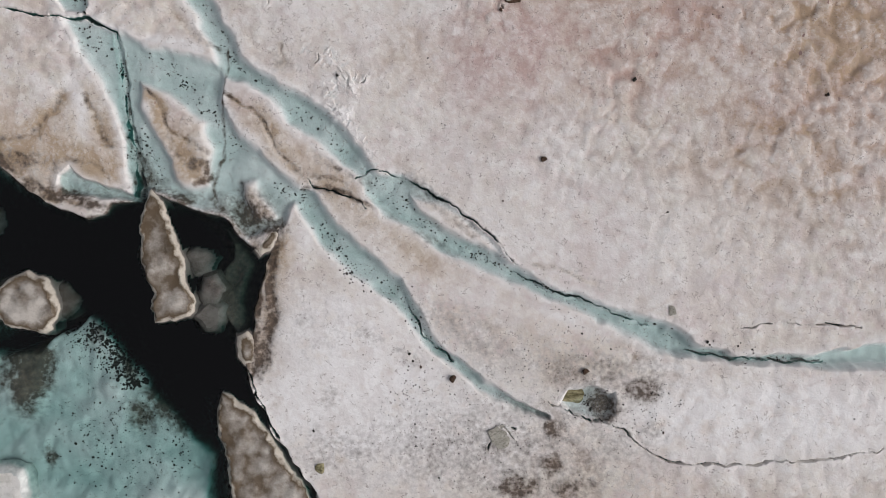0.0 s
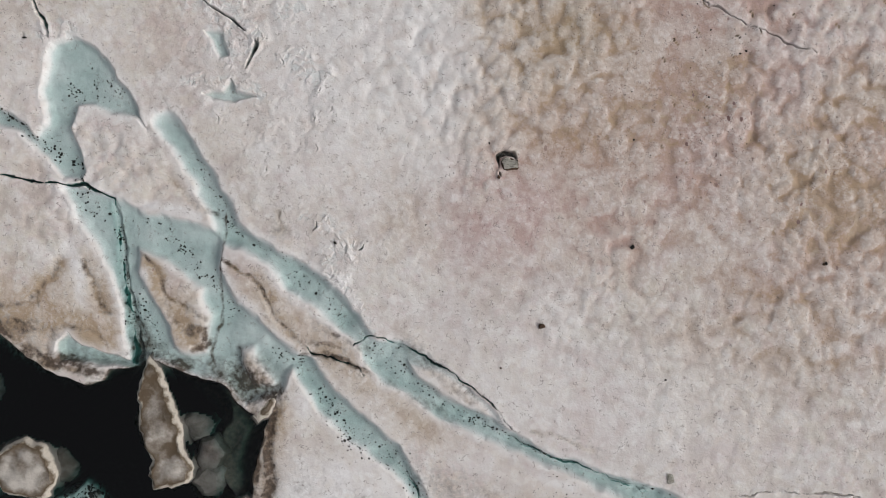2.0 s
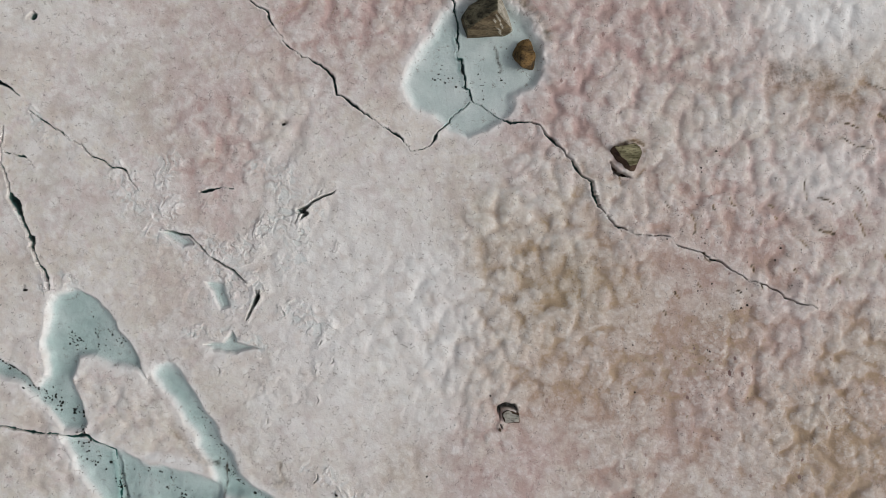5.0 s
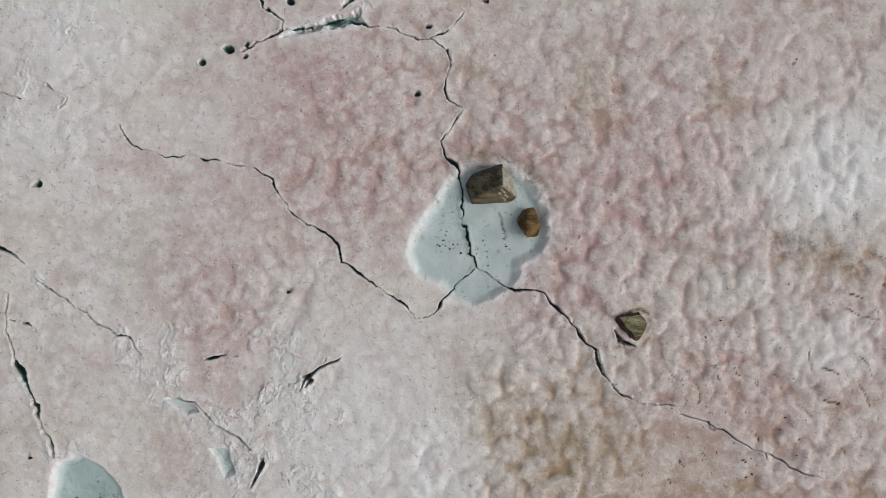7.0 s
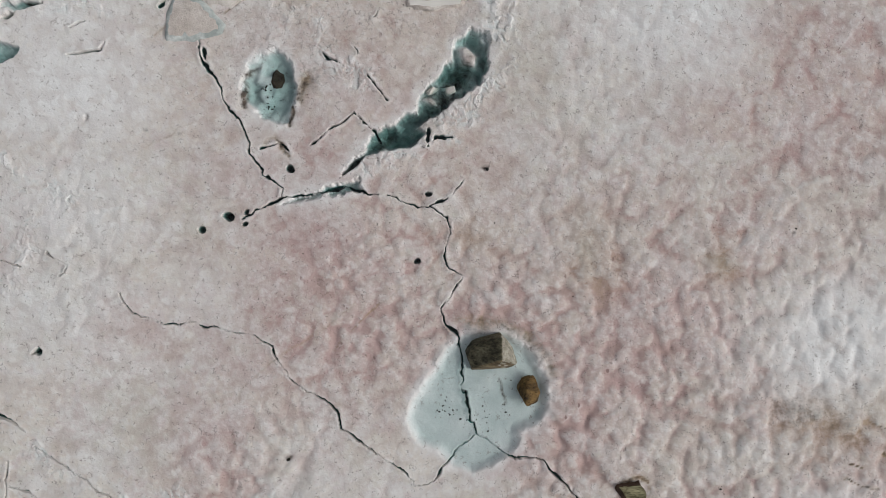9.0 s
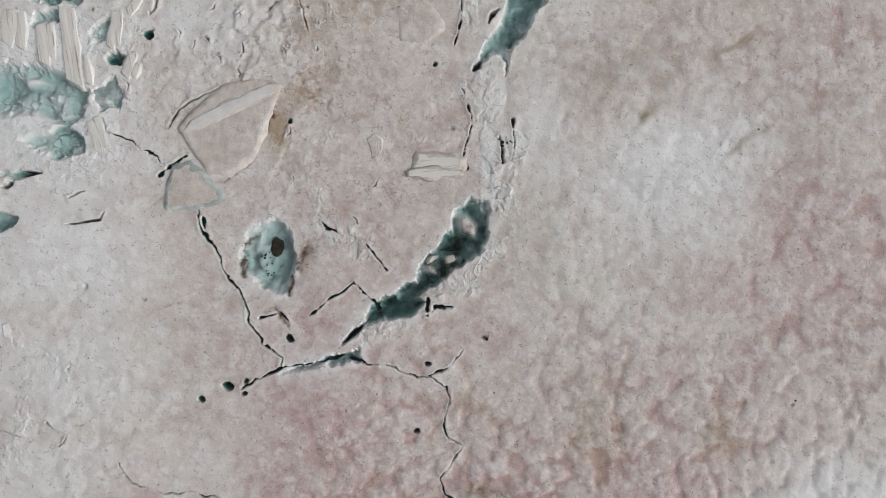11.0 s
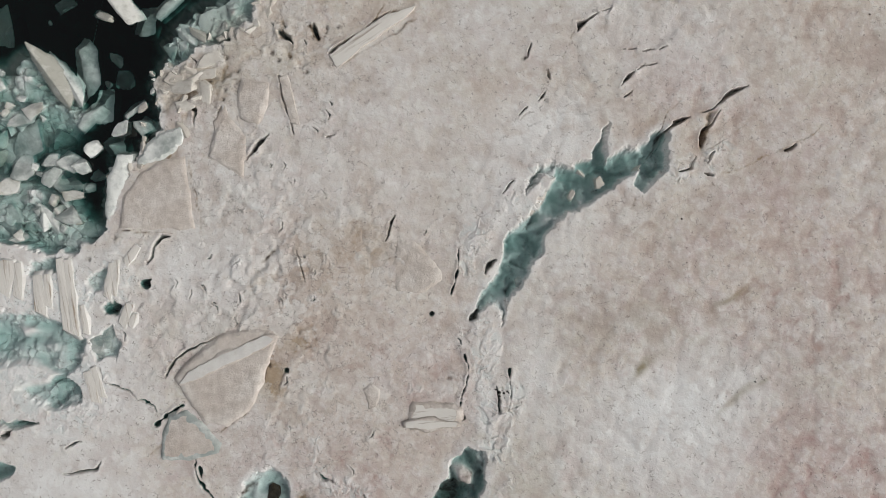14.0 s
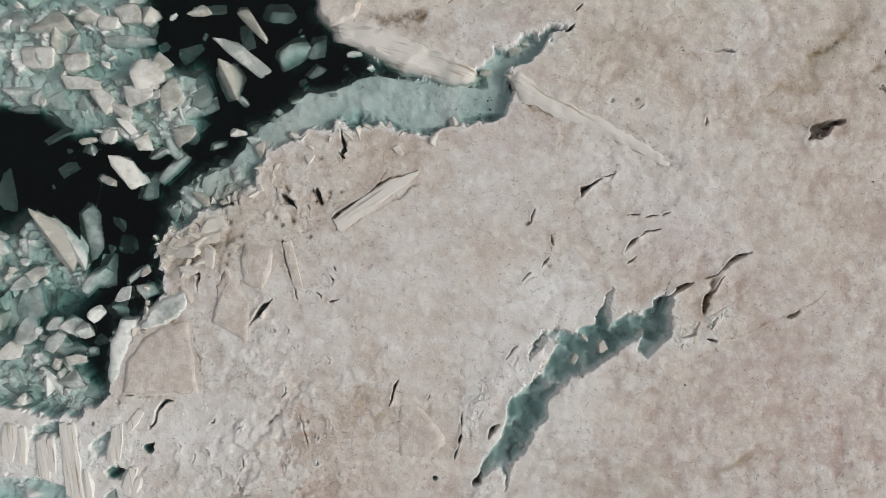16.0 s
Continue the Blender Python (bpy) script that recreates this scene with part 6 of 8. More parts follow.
gx, gy = np.meshgrid(X0 + STEP * np.arange(NX), Y0 + STEP * np.arange(NY), indexing="ij")
z, stains, states, refine = ice_surface(gx.ravel(), gy.ravel())
grid_z, flag = z.reshape(NX, NY), refine.reshape(NX, NY)
cell = flag[:-1, :-1] | flag[1:, :-1] | flag[:-1, 1:] | flag[1:, 1:]
ci, cj = np.nonzero(~cell)
idx = lambda i, j: i * NY + j
coarse = np.stack([idx(ci, cj), idx(ci + 1, cj), idx(ci + 1, cj + 1), idx(ci, cj + 1)], 1)
# cells along cracks and banks are split in nine
fi, fj = np.nonzero(cell)
span = FINE * NY + 1
a, b = np.meshgrid(np.arange(FINE), np.arange(FINE), indexing="ij")
qi, qj = (fi[:, None] * FINE + a.ravel()).ravel(), (fj[:, None] * FINE + b.ravel()).ravel()
corner = np.stack([qi * span + qj, (qi + 1) * span + qj, (qi + 1) * span + qj + 1, qi * span + qj + 1], 1)
keys, inverse = np.unique(corner, return_inverse=True)
ki, kj = keys // span, keys % span
fx, fy = X0 + STEP * ki / FINE, Y0 + STEP * kj / FINE
zf, sf, tf, _ = ice_surface(fx, fy)
padded = np.pad(cell, 1)
free = np.ones(len(keys), bool)
for p in (ki - 1, ki):
    for q in (kj - 1, kj):
        free &= padded[p // FINE + 1, q // FINE + 1]
li, lj = np.minimum(ki // FINE, NX - 2), np.minimum(kj // FINE, NY - 2)
u, v = ki / FINE - li, kj / FINE - lj
flat = (grid_z[li, lj] * (1 - u) + grid_z[li + 1, lj] * u) * (1 - v) + (grid_z[li, lj + 1] * (1 - u) + grid_z[li + 1, lj + 1] * u) * v
zf = np.where(free, zf, flat)
number = NX * NY + np.arange(len(keys))
on_grid = (ki % FINE == 0) & (kj % FINE == 0)
number[on_grid] = idx(ki[on_grid] // FINE, kj[on_grid] // FINE)
fine = number[inverse.reshape(-1, 4)]
xyz = np.concatenate([np.stack([gx.ravel(), gy.ravel(), z], 1), np.stack([fx, fy, zf], 1)])
stains, states = np.concatenate([stains, sf]), np.concatenate([states, tf])
quads = np.concatenate([coarse, fine])
sheet_quads, sheet_xyz = quads, xyz
# plain snow beyond, to the horizon
i, j = np.arange(NX), np.arange(NY)
rim = np.concatenate([idx(i, 0), idx(NX - 1, j[1:]), idx(i[::-1][1:], NY - 1), idx(0, j[::-1][1:-1])])
outward = np.sign(np.round((xyz[rim][:, :2] - (X0, Y0)) / STEP / (NX - 1, NY - 1) * 2 - 1, 6)) * (abs((xyz[rim][:, :2] - (X0, Y0)) / STEP / (NX - 1, NY - 1) * 2 - 1) > 0.9999)
inner = rim
for reach in (0.4, 1.2, 900.0):
    ring = xyz[rim].copy()
    ring[:, :2] += outward * reach
    ring[:, 2] = 0
    n = len(xyz) + np.arange(len(rim))
    quads = np.concatenate([quads, np.stack([inner, n, np.roll(n, -1), np.roll(inner, -1)], 1)])
    xyz = np.concatenate([xyz, ring])
    stains, states = np.concatenate([stains, stains[rim] * 0 + (0.2, 0.12, 0, 0)]), np.concatenate([states, states[rim] * 0 + (0, 0, 0.18, 0)])
    inner = n
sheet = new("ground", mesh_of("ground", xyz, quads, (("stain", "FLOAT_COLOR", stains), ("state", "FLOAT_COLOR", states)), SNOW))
tagged(sheet, "pink-stained old snow over lake ice, cracked and pooled", "snow field", kind="structure")


# ---- things ----
FLOATING = []


def strata_material(name, turn, dark):
    m, nt = material(name)
    geo = nt.nodes.new("ShaderNodeNewGeometry").outputs["Position"]
    turned = node(nt, "Mapping", None, Vector=geo, Rotation=(0, 0, radians(turn))).outputs[0]
    axes = node(nt, "SeparateXYZ", None, Vector=turned).outputs
    wob = noise_of(nt, geo, 0.9, 4.0)
    line = noise_of(nt, node(nt, "CombineXYZ", None, X=maths(nt, "MULTIPLY", axes[0], 0.25), Y=maths(nt, "MULTIPLY_ADD", wob, 0.5, maths(nt, "MULTIPLY", axes[1], 4.0))).outputs[0], 1.6, 4.0, 0.7)
    colour = mix(nt, spread(nt, line, 0.55, 0.68), (0.78, 0.75, 0.71), dark)
    finish(nt, colour, 0.7, line, 0.5, 0.06, 0.3)
    return m


BROWN = rock_material("brown_rock", (0.05, 0.028, 0.018), (0.12, 0.075, 0.05))
MOSSY = rock_material("olive_rock", (0.13, 0.115, 0.055), (0.50, 0.46, 0.28))
# lit and half-lit copies of the boulder's schist
LIT_SCHIST = rock_material("lit_schist", (0.24, 0.22, 0.17), (0.5, 0.47, 0.4))
HALF_LIT_SCHIST = rock_material("half_lit_schist", (0.07, 0.05, 0.03), (0.26, 0.2, 0.12))
PALE = rock_material("pale_rock", (0.34, 0.33, 0.28), (0.55, 0.53, 0.47))
SLABSNOW = block_material("snow_crust", (0.72, 0.69, 0.64), (0.58, 0.54, 0.49), (0.36, 0.30, 0.24))


def floe_material(name, low, high):
    """Muddy ice: a pale worn rim, a brown ring inside it and a mottled middle."""
    m, nt = material(name)
    geo = nt.nodes.new("ShaderNodeNewGeometry").outputs["Position"]
    a, b, c = noise_of(nt, geo, 0.65, 2.5), noise_of(nt, geo, 2.4, 4.0, 0.55), noise_of(nt, geo, 12.0, 4.0, 0.7)
    edge = maths(nt, "ADD", node(nt, "Attribute", "edge").outputs["Fac"], maths(nt, "MULTIPLY_ADD", maths(nt, "ADD", b, a), 0.45, -0.45))
    middle = mix(nt, spread(nt, maths(nt, "ADD", a, maths(nt, "MULTIPLY_ADD", b, 0.6, -0.3)), low, high), (0.12, 0.09, 0.06), (0.54, 0.51, 0.465))
    ring = mix(nt, spread(nt, edge, 0.04, 0.13), (0.55, 0.51, 0.44), (0.11, 0.078, 0.046))
    colour = mix(nt, spread(nt, edge, 0.14, 0.40), ring, middle)
    colour = mix(nt, spread(nt, edge, -0.08, -0.2), colour, (0.17, 0.15, 0.135))
    colour = mix(nt, maths(nt, "MULTIPLY", spread(nt, c, 0.5, 0.75), 0.3), colour, (0.09, 0.065, 0.045))
    finish(nt, colour, 0.6, maths(nt, "ADD", b, maths(nt, "MULTIPLY", c, 0.4)), 0.6, 0.06, 0.4)
    return m


FLOE, CREAMFLOE = floe_material("muddy_floe", 0.38, 0.66), floe_material("cream_floe", 0.32, 0.64)
WHITEICE = block_material("white_ice", (0.82, 0.81, 0.79), (0.72, 0.70, 0.68), (0.50, 0.45, 0.40))


def plate_material():
    """Snow-crusted plates: lumpy, blotched pink and tan like the field, with short grey scratches."""
    m, nt = material("plate_crust")
    geo = nt.nodes.new("ShaderNodeNewGeometry").outputs["Position"]
    a, b, c = noise_of(nt, geo, 0.8, 4.0, 0.6), noise_of(nt, geo, 3.2, 5.0, 0.65), noise_of(nt, geo, 22.0, 4.0, 0.7)
    colour = mix(nt, spread(nt, a, 0.35, 0.65), (0.80, 0.75, 0.71), (0.66, 0.585, 0.53))
    colour = mix(nt, maths(nt, "MULTIPLY", spread(nt, b, 0.42, 0.68), 0.55), colour, (0.50, 0.44, 0.40))
    colour = mix(nt, maths(nt, "MULTIPLY", spread(nt, c, 0.52, 0.72), 0.35), colour, (0.38, 0.33, 0.29))
    finish(nt, colour, 0.7, maths(nt, "ADD", b, maths(nt, "MULTIPLY", c, 0.35)), 0.8, 0.09, 0.3)
    return m


PLATE = plate_material()
STRATA = strata_material("banded_snow", 19, (0.34, 0.25, 0.16))
RIB = strata_material("banded_rib", 31, (0.40, 0.31, 0.24))
BARS = strata_material("banded_bars", 80, (0.40, 0.32, 0.25))
LAYERS = strata_material("banded_plate", -5, (0.36, 0.29, 0.24))
SPLINT = strata_material("banded_splint", -33, (0.34, 0.28, 0.23))


def mesh_from(name, bm, mats, smooth_faces=False):
    me = bpy.data.meshes.new(name)
    bmesh.ops.recalc_face_normals(bm, faces=bm.faces)
    for f in bm.faces:
        f.smooth = smooth_faces
    bm.to_mesh(me)
    bm.free()
    for mat in mats:
        me.materials.append(mat)
    return me


def slab(outline, top, thick, mat, rim, name, label, category, group=""):
    """A plate or floe: a jagged outline, a worn rim, an uneven top and a wider foot below."""
    rng = random.Random(len(outline) * 100 + int(outline[0][0] * 10))
    pts, wobble = [], 0.3 if name == "ice_shard" else 0.5 if thick <= 0.35 else 1.0
    for (ax, ay), (bx, by) in zip(outline, outline[1:] + outline[:1]):
        n = max(1, int(math.hypot(bx - ax, by - ay) / 0.14))
        for k in range(n):
            t = k / n
            j = (0.035 if k else 0.015) * wobble
            pts.append(Vector((ax + (bx - ax) * t + rng.uniform(-j, j), ay + (by - ay) * t + rng.uniform(-j, j))))
    pts = [p + 0.10 * wobble * Vector((noise.noise((p.x * 1.7, p.y * 1.7, 0)), noise.noise((p.x * 1.7, p.y * 1.7, 5)))) + 0.05 * wobble * Vector((noise.noise((p.x * 5, p.y * 5, 0)), noise.noise((p.x * 5, p.y * 5, 5)))) for p in pts]
    xs, ys = [p.x for p in pts], [p.y for p in pts]
    edge = np.array([(p.x, p.y) for p in pts])
    gap = 0.11 if max(xs) - min(xs) < 5 else 0.15
    gx, gy = np.meshgrid(np.arange(min(xs), max(xs), gap), np.arange(min(ys), max(ys), gap))
    gx, gy = gx.ravel() + np.array([rng.uniform(-0.3, 0.3) * gap for _ in range(gx.size)]), gy.ravel() + np.array([rng.uniform(-0.3, 0.3) * gap for _ in range(gy.size)])
    inside = outline_distance(gx, gy, edge)
    inner = [(x, y) for x, y, d in zip(gx, gy, inside) if d < -0.5 * gap]
    near = [0.0] * len(pts) + [-d for d in inside if d < -0.5 * gap]
    flat, _, tris, *_ = delaunay_2d_cdt(pts + [Vector(p) for p in inner], [], [list(range(len(pts)))], 1, 1e-5)
    bm = bmesh.new()
    worn = bm.verts.layers.float.new("edge")

    def height(p):
        q = Vector((p[0], p[1], 0))
        fold = abs(noise.noise(Vector((q.x * 0.9 + q.y * 0.5, q.y * 1.1, 3))))
        return top + (1.0 if thick > 0.35 else 0.3) * (0.10 * noise.noise(q * 0.9) + 0.06 * noise.noise(q * 2.6) + 0.035 * noise.noise(q * 7) - 0.05 * max(0, 0.25 - fold))

    spots = []
    for k, p in enumerate(flat):
        d = near[k] if k < len(near) else 0.0
        spots.append(bm.verts.new((p[0], p[1], height(p) - (0.10 if thick > 0.35 else 0.015) * max(0, 1 - d / 0.14) ** 2)))
        spots[-1][worn] = d
    crust, kept = bmesh.new(), {}
    worn_too = crust.verts.layers.float.new("edge")
    for tri in tris:
        if max(near) > 0.4 and min(near[k] if k < len(near) else 0.0 for k in tri) < 0.02:
            bm.faces.new([spots[k] for k in tri])
            continue
        for k in tri:
            if k not in kept:
                kept[k] = crust.verts.new(spots[k].co)
                kept[k][worn_too] = spots[k][worn]
        crust.faces.new([kept[k] for k in tri])
    ring = spots[:len(pts)]
    centre = sum(pts, Vector((0, 0))) / len(pts)
    for grow, drop in ((0.06, 0.3), (0.16, 0.65), (0.1, 1.0)):
        below = []
        for p, v in zip(pts, ring):
            out = (p - centre).normalized() * grow * (1 + 0.8 * noise.noise((p.x * 3, p.y * 3, drop)))
            below.append(bm.verts.new((p.x + out.x, p.y + out.y, top - thick * drop)))
            below[-1][worn] = -0.3
        for k in range(len(pts)):
            bm.faces.new((ring[k - 1], ring[k], below[k], below[k - 1]))
        ring = below
    bm.faces.new(ring)
    for v in [v for v in bm.verts if not v.link_faces]:
        bm.verts.remove(v)
    if not kept:
        ob = new(name, mesh_from(name, bm, (rim,), True))
        FLOATING.append(ob)
        return tagged(ob, label, category, group)
    ob = new(name)
    base = Vector((centre.x, centre.y, top - thick))
    ob.location = base
    for word, mesh, mat_of_it in (("flank", bm, rim), ("crust", crust, mat)):
        piece = new(word, mesh_from(word, mesh, (mat_of_it,), True))
        piece.parent, piece.location = ob, -base
        FLOATING.append(piece)
    tagged(piece, "weathered crust, duller than the flanks below it")
    return tagged(ob, label, category, group)


def hull_mesh(name, seed, count, mat, rough=0.0):
    """An angular lump of about unit size: the hull of a few scattered points."""
    rng = random.Random(seed)
    bm = bmesh.new()
    for _ in range(count):
        v = Vector((rng.uniform(-1, 1), rng.uniform(-1, 1), rng.uniform(-1, 1)))
        v = v / max(abs(v.x), abs(v.y), abs(v.z)) * 0.5 if rng.random() < 0.55 else v.normalized() * 0.52
        bm.verts.new(v)
    hull = bmesh.ops.convex_hull(bm, input=bm.verts)
    bmesh.ops.delete(bm, geom=list({g for g in hull["geom_interior"] + hull["geom_unused"] if isinstance(g, bmesh.types.BMVert)}), context="VERTS")
    bmesh.ops.dissolve_limit(bm, angle_limit=0.25, verts=bm.verts, edges=bm.edges)
    if not rough:
        bmesh.ops.bevel(bm, geom=list(bm.edges), offset=0.045, segments=2, affect="EDGES")
        return mesh_from(name, bm, (mat,))
    bmesh.ops.bevel(bm, geom=list(bm.edges), offset=0.03, segments=1, affect="EDGES")
    bmesh.ops.triangulate(bm, faces=bm.faces)
    for longest in (0.34, 0.19):
        bmesh.ops.subdivide_edges(bm, edges=[e for e in bm.edges if e.calc_length() > longest], cuts=1)
        bmesh.ops.triangulate(bm, faces=bm.faces)
    bmesh.ops.smooth_vert(bm, verts=bm.verts, factor=0.22, use_axis_x=True, use_axis_y=True, use_axis_z=True)
    for v in bm.verts:
        q = v.co + Vector((seed, 0, 0))
        v.co += v.co.normalized() * rough * (1.2 * noise.noise(q * 2.6) + 0.7 * noise.noise(q * 6) + 0.4 * noise.noise(q * 13) - 0.8 * max(0, 0.12 - abs(noise.noise(q * 2.2 + Vector((0, 7, 0))))))
    return mesh_from(name, bm, (mat,), True)


SHAPES = {}


def chunk(x, y, length, width, turn, top, mat, name="ice_block"):
    """A broken block of ice; most of it hangs below the water."""
    rng = random.Random(int(x * 977 + y * 131))
    key = (mat.name, rng.randrange(7))
    if key not in SHAPES:
        SHAPES[key] = hull_mesh("ice_block", key[1] + 5, 12, mat, 0.055)
    tall = max(0.35, 0.8 * min(length, width))
    ob = new(name, SHAPES[key])
    ob.matrix_world = pose(x, y, top - tall * 0.42, rng.uniform(-14, 14), rng.uniform(-14, 14), turn) @ Matrix.Diagonal((length * 1.02, width * 1.02, tall, 1))
    awash = top < LEVEL
    words = ("cream weathered" if mat is CREAM else "pale snowy" if mat is SLABSNOW else "blue-white") + " block of broken ice " + ("just below the water" if awash else "floating in dark water")
    tagged(ob, words, "ice block", "broken ice in the lake")
    FLOATING.append(ob)
    return ob


def rock(x, y, length, width, tall, turn, mat, name, label, seed, sink):
    ob = new(name, hull_mesh(name, seed, 14, mat, 0.05 if length > 0.35 else 0.0))
    ob.matrix_world = pose(x, y, ground(x, y) + tall * (0.5 - sink), 0, 0, turn) @ Matrix.Diagonal((length, width, tall, 1))
    tagged(ob, label, "rock")
    if name == "stone":
        tagged(ob, group="small stones on the snow")
    return ob


SPECKS = []


def specks(line, count, size):
    """Dark grit strewn along a line with its width."""
    rng = random.Random(int(line[0][0] * 77 + count))
    lengths = [math.hypot(b[0] - a[0], b[1] - a[1]) for a, b in zip(line, line[1:])]
    clumps = [rng.random() for _ in range(max(3, count // 6))]
    for _ in range(count):
        s = (min(0.999, max(0, rng.choice(clumps) + rng.gauss(0, 0.02))) if rng.random() < 0.6 else rng.random()) * sum(lengths)
        for (a, b), d in zip(zip(line, line[1:]), lengths):
            if s <= d:
                break
            s -= d
        t = s / d
        off = rng.gauss(0, 0.28) * (a[2] + (b[2] - a[2]) * t)
        nx, ny = -(b[1] - a[1]) / d, (b[0] - a[0]) / d
        SPECKS.append((a[0] + (b[0] - a[0]) * t + nx * off, a[1] + (b[1] - a[1]) * t + ny * off, size * rng.uniform(0.4, 1.5) * (1.6 if rng.random() < 0.08 else 1)))


def boulder():
    """The large wedge of schist at the head of the pool: a dark sloping back, a pale end and a brown front, toned as
    the light falls on them.
    """
    low, high = -0.25, 1.12
    bm = bmesh.new()
    for p in ((-1.00, 0.05, low), (-0.72, -0.74, low), (0.72, -0.66, low), (0.98, -0.40, low), (0.80, 0.15, low), (0.30, 0.78, low), (-0.75, 0.42, low),
              (-0.86, -0.10, 0.38), (-0.70, -0.52, 0.42), (0.28, -0.12, high), (0.30, 0.66, 0.92), (0.74, -0.05, 0.42), (0.88, -0.42, 0.22), (0.10, -0.42, 0.72), (-0.62, 0.30, 0.50)):
        bm.verts.new(p)
    bmesh.ops.convex_hull(bm, input=bm.verts)
    bmesh.ops.dissolve_limit(bm, angle_limit=0.1, verts=bm.verts, edges=bm.edges)
    bmesh.ops.bevel(bm, geom=list(bm.edges), offset=0.025, segments=1, affect="EDGES")
    bmesh.ops.triangulate(bm, faces=bm.faces)
    bmesh.ops.subdivide_edges(bm, edges=bm.edges, cuts=4, use_grid_fill=True)
    for v in bm.verts:
        v.co += v.co.normalized() * (0.04 * noise.noise(v.co * 3) - 0.07 * max(0, 0.3 - abs(noise.noise(Vector((v.co.x * 2, v.co.y * 7, v.co.z * 7))))))
    me = mesh_from("boulder", bm, (SCHIST, LIT_SCHIST, HALF_LIT_SCHIST))
    # light painted by facing: east faces pale, south faces brown, the rest dark
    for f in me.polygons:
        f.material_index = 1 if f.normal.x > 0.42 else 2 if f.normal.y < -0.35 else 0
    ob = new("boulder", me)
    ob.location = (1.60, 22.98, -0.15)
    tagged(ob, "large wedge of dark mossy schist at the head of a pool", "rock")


boulder()


def wedge(name, label, crown, foot, high, low, top_mat, side_mat):
    """A broken stone: a tilted flat crown over a wider foot, pale above, with shade painted dark down its sides."""
    bm = bmesh.new()
    cx, cy = sum(p[0] for p in foot) / len(foot), sum(p[1] for p in foot) / len(foot)
    for points, zed, lean in ((crown, high, 0.18), (foot, low, 0.0)):
        for x, y in points:
            bm.verts.new((x - cx, y - cy, zed + lean * (x - cx)))
    bmesh.ops.convex_hull(bm, input=bm.verts)
    bmesh.ops.dissolve_limit(bm, angle_limit=0.08, verts=bm.verts, edges=bm.edges)
    bmesh.ops.bevel(bm, geom=list(bm.edges), offset=0.02, segments=1, affect="EDGES")
    bmesh.ops.triangulate(bm, faces=bm.faces)
    bmesh.ops.subdivide_edges(bm, edges=bm.edges, cuts=3, use_grid_fill=True)
    for v in bm.verts:
        v.co += Vector((1, 1, 0.6)) * 0.05 * noise.noise(v.co * 5) - v.co.normalized() * 0.05 * max(0, 0.2 - abs(noise.noise(v.co * 3.1)))
    me = mesh_from(name, bm, (top_mat, side_mat))
    # steep faces get the dark material, as if in shade
    for f in me.polygons:
        f.material_index = 0 if f.normal.z > 0.8 else 1
    ob = new(name, me)
    ob.location = (cx, cy, 0)
    return tagged(ob, label, "rock")


wedge("boulder", "pale olive boulder in snow, its steep sides painted dark as if shaded", [(5.97, 18.35), (6.73, 18.47), (6.9, 18.15), (6.78, 17.75), (6.56, 17.69), (6.24, 18.2)],
      [(5.84, 18.1), (6.0, 18.4), (6.8, 18.55), (6.98, 18.1), (6.8, 17.4), (6.66, 17.23), (6.22, 17.49), (5.98, 17.85)], 0.42, -0.12, MOSSY, BROWN)
wedge("flat_stone", "pale flat stone sunk in a dark melt hollow", [(2.1, 8.95), (2.28, 9.1), (2.7, 9.0), (2.74, 8.72), (2.2, 8.66)],
      [(2.05, 8.95), (2.25, 9.15), (2.75, 9.05), (2.8, 8.7), (2.15, 8.62)], 0.2, -0.1, PALE, BROWN)

# floes in the dark lake
slab([(-10.31, 2.05), (-9.91, 1.59), (-9.61, 0.8), (-9.31, -0.19), (-9.11, -0.99), (-8.8, -1.88), (-8.92, -2.38), (-9.61, -2.58), (-10.11, -2.64), (-10.37, -2.18), (-10.21, -1.58), (-10.51, -0.99), (-10.68, -0.19), (-10.7, 0.8), (-10.56, 1.59)], 0.14, 0.9, FLOE, FLOE, "ice_floe", "long pointed floe of muddy ice with pale rim, in black water", "ice floe", "floes in the lake")
slab([(-15.53, -1.13), (-14.69, -0.79), (-14, -1.09), (-13.7, -1.98), (-13.8, -2.82), (-14.09, -3.02), (-14.79, -2.82), (-15.49, -2.72), (-15.98, -1.98)], 0.12, 0.9, CREAMFLOE, FLOE, "ice_floe", "rounded weathered ice floe with muddy rim, in black water", "ice floe", "floes in the lake")
slab([(-13.87, -1.34), (-13.44, -1.28), (-12.87, -1.83), (-13.34, -2.38), (-13.75, -2.57), (-13.99, -2.04)], -0.2, 0.7, MUDDY, MUDDY, "ice_floe", "small grey floe awash in black water", "ice floe", "floes in the lake")
slab([(-16.13, 1.36), (-15.68, 1.4), (-15.62, 0.82), (-15.95, 0), (-16.87, -0.2), (-17.07, 1.44)], -0.5, 0.7, MUDDY, MUDDY, "ice_floe", "dim muddy floe awash in black water", "ice floe", "floes in the lake")
slab([(-7.85, -5.18), (-7.36, -5.22), (-6.56, -5.98), (-5.82, -7.17), (-5.06, -8.33), (-4.46, -9.47), (-3.87, -10.76), (-6.86, -10.76), (-7.53, -8.77), (-7.61, -7.57), (-7.93, -6.62), (-8.03, -5.74)], 0.06, 0.9, CREAMFLOE, CREAMFLOE, "ice_floe", "long cream floe lying along the snow bank", "ice floe", "floes in the lake")
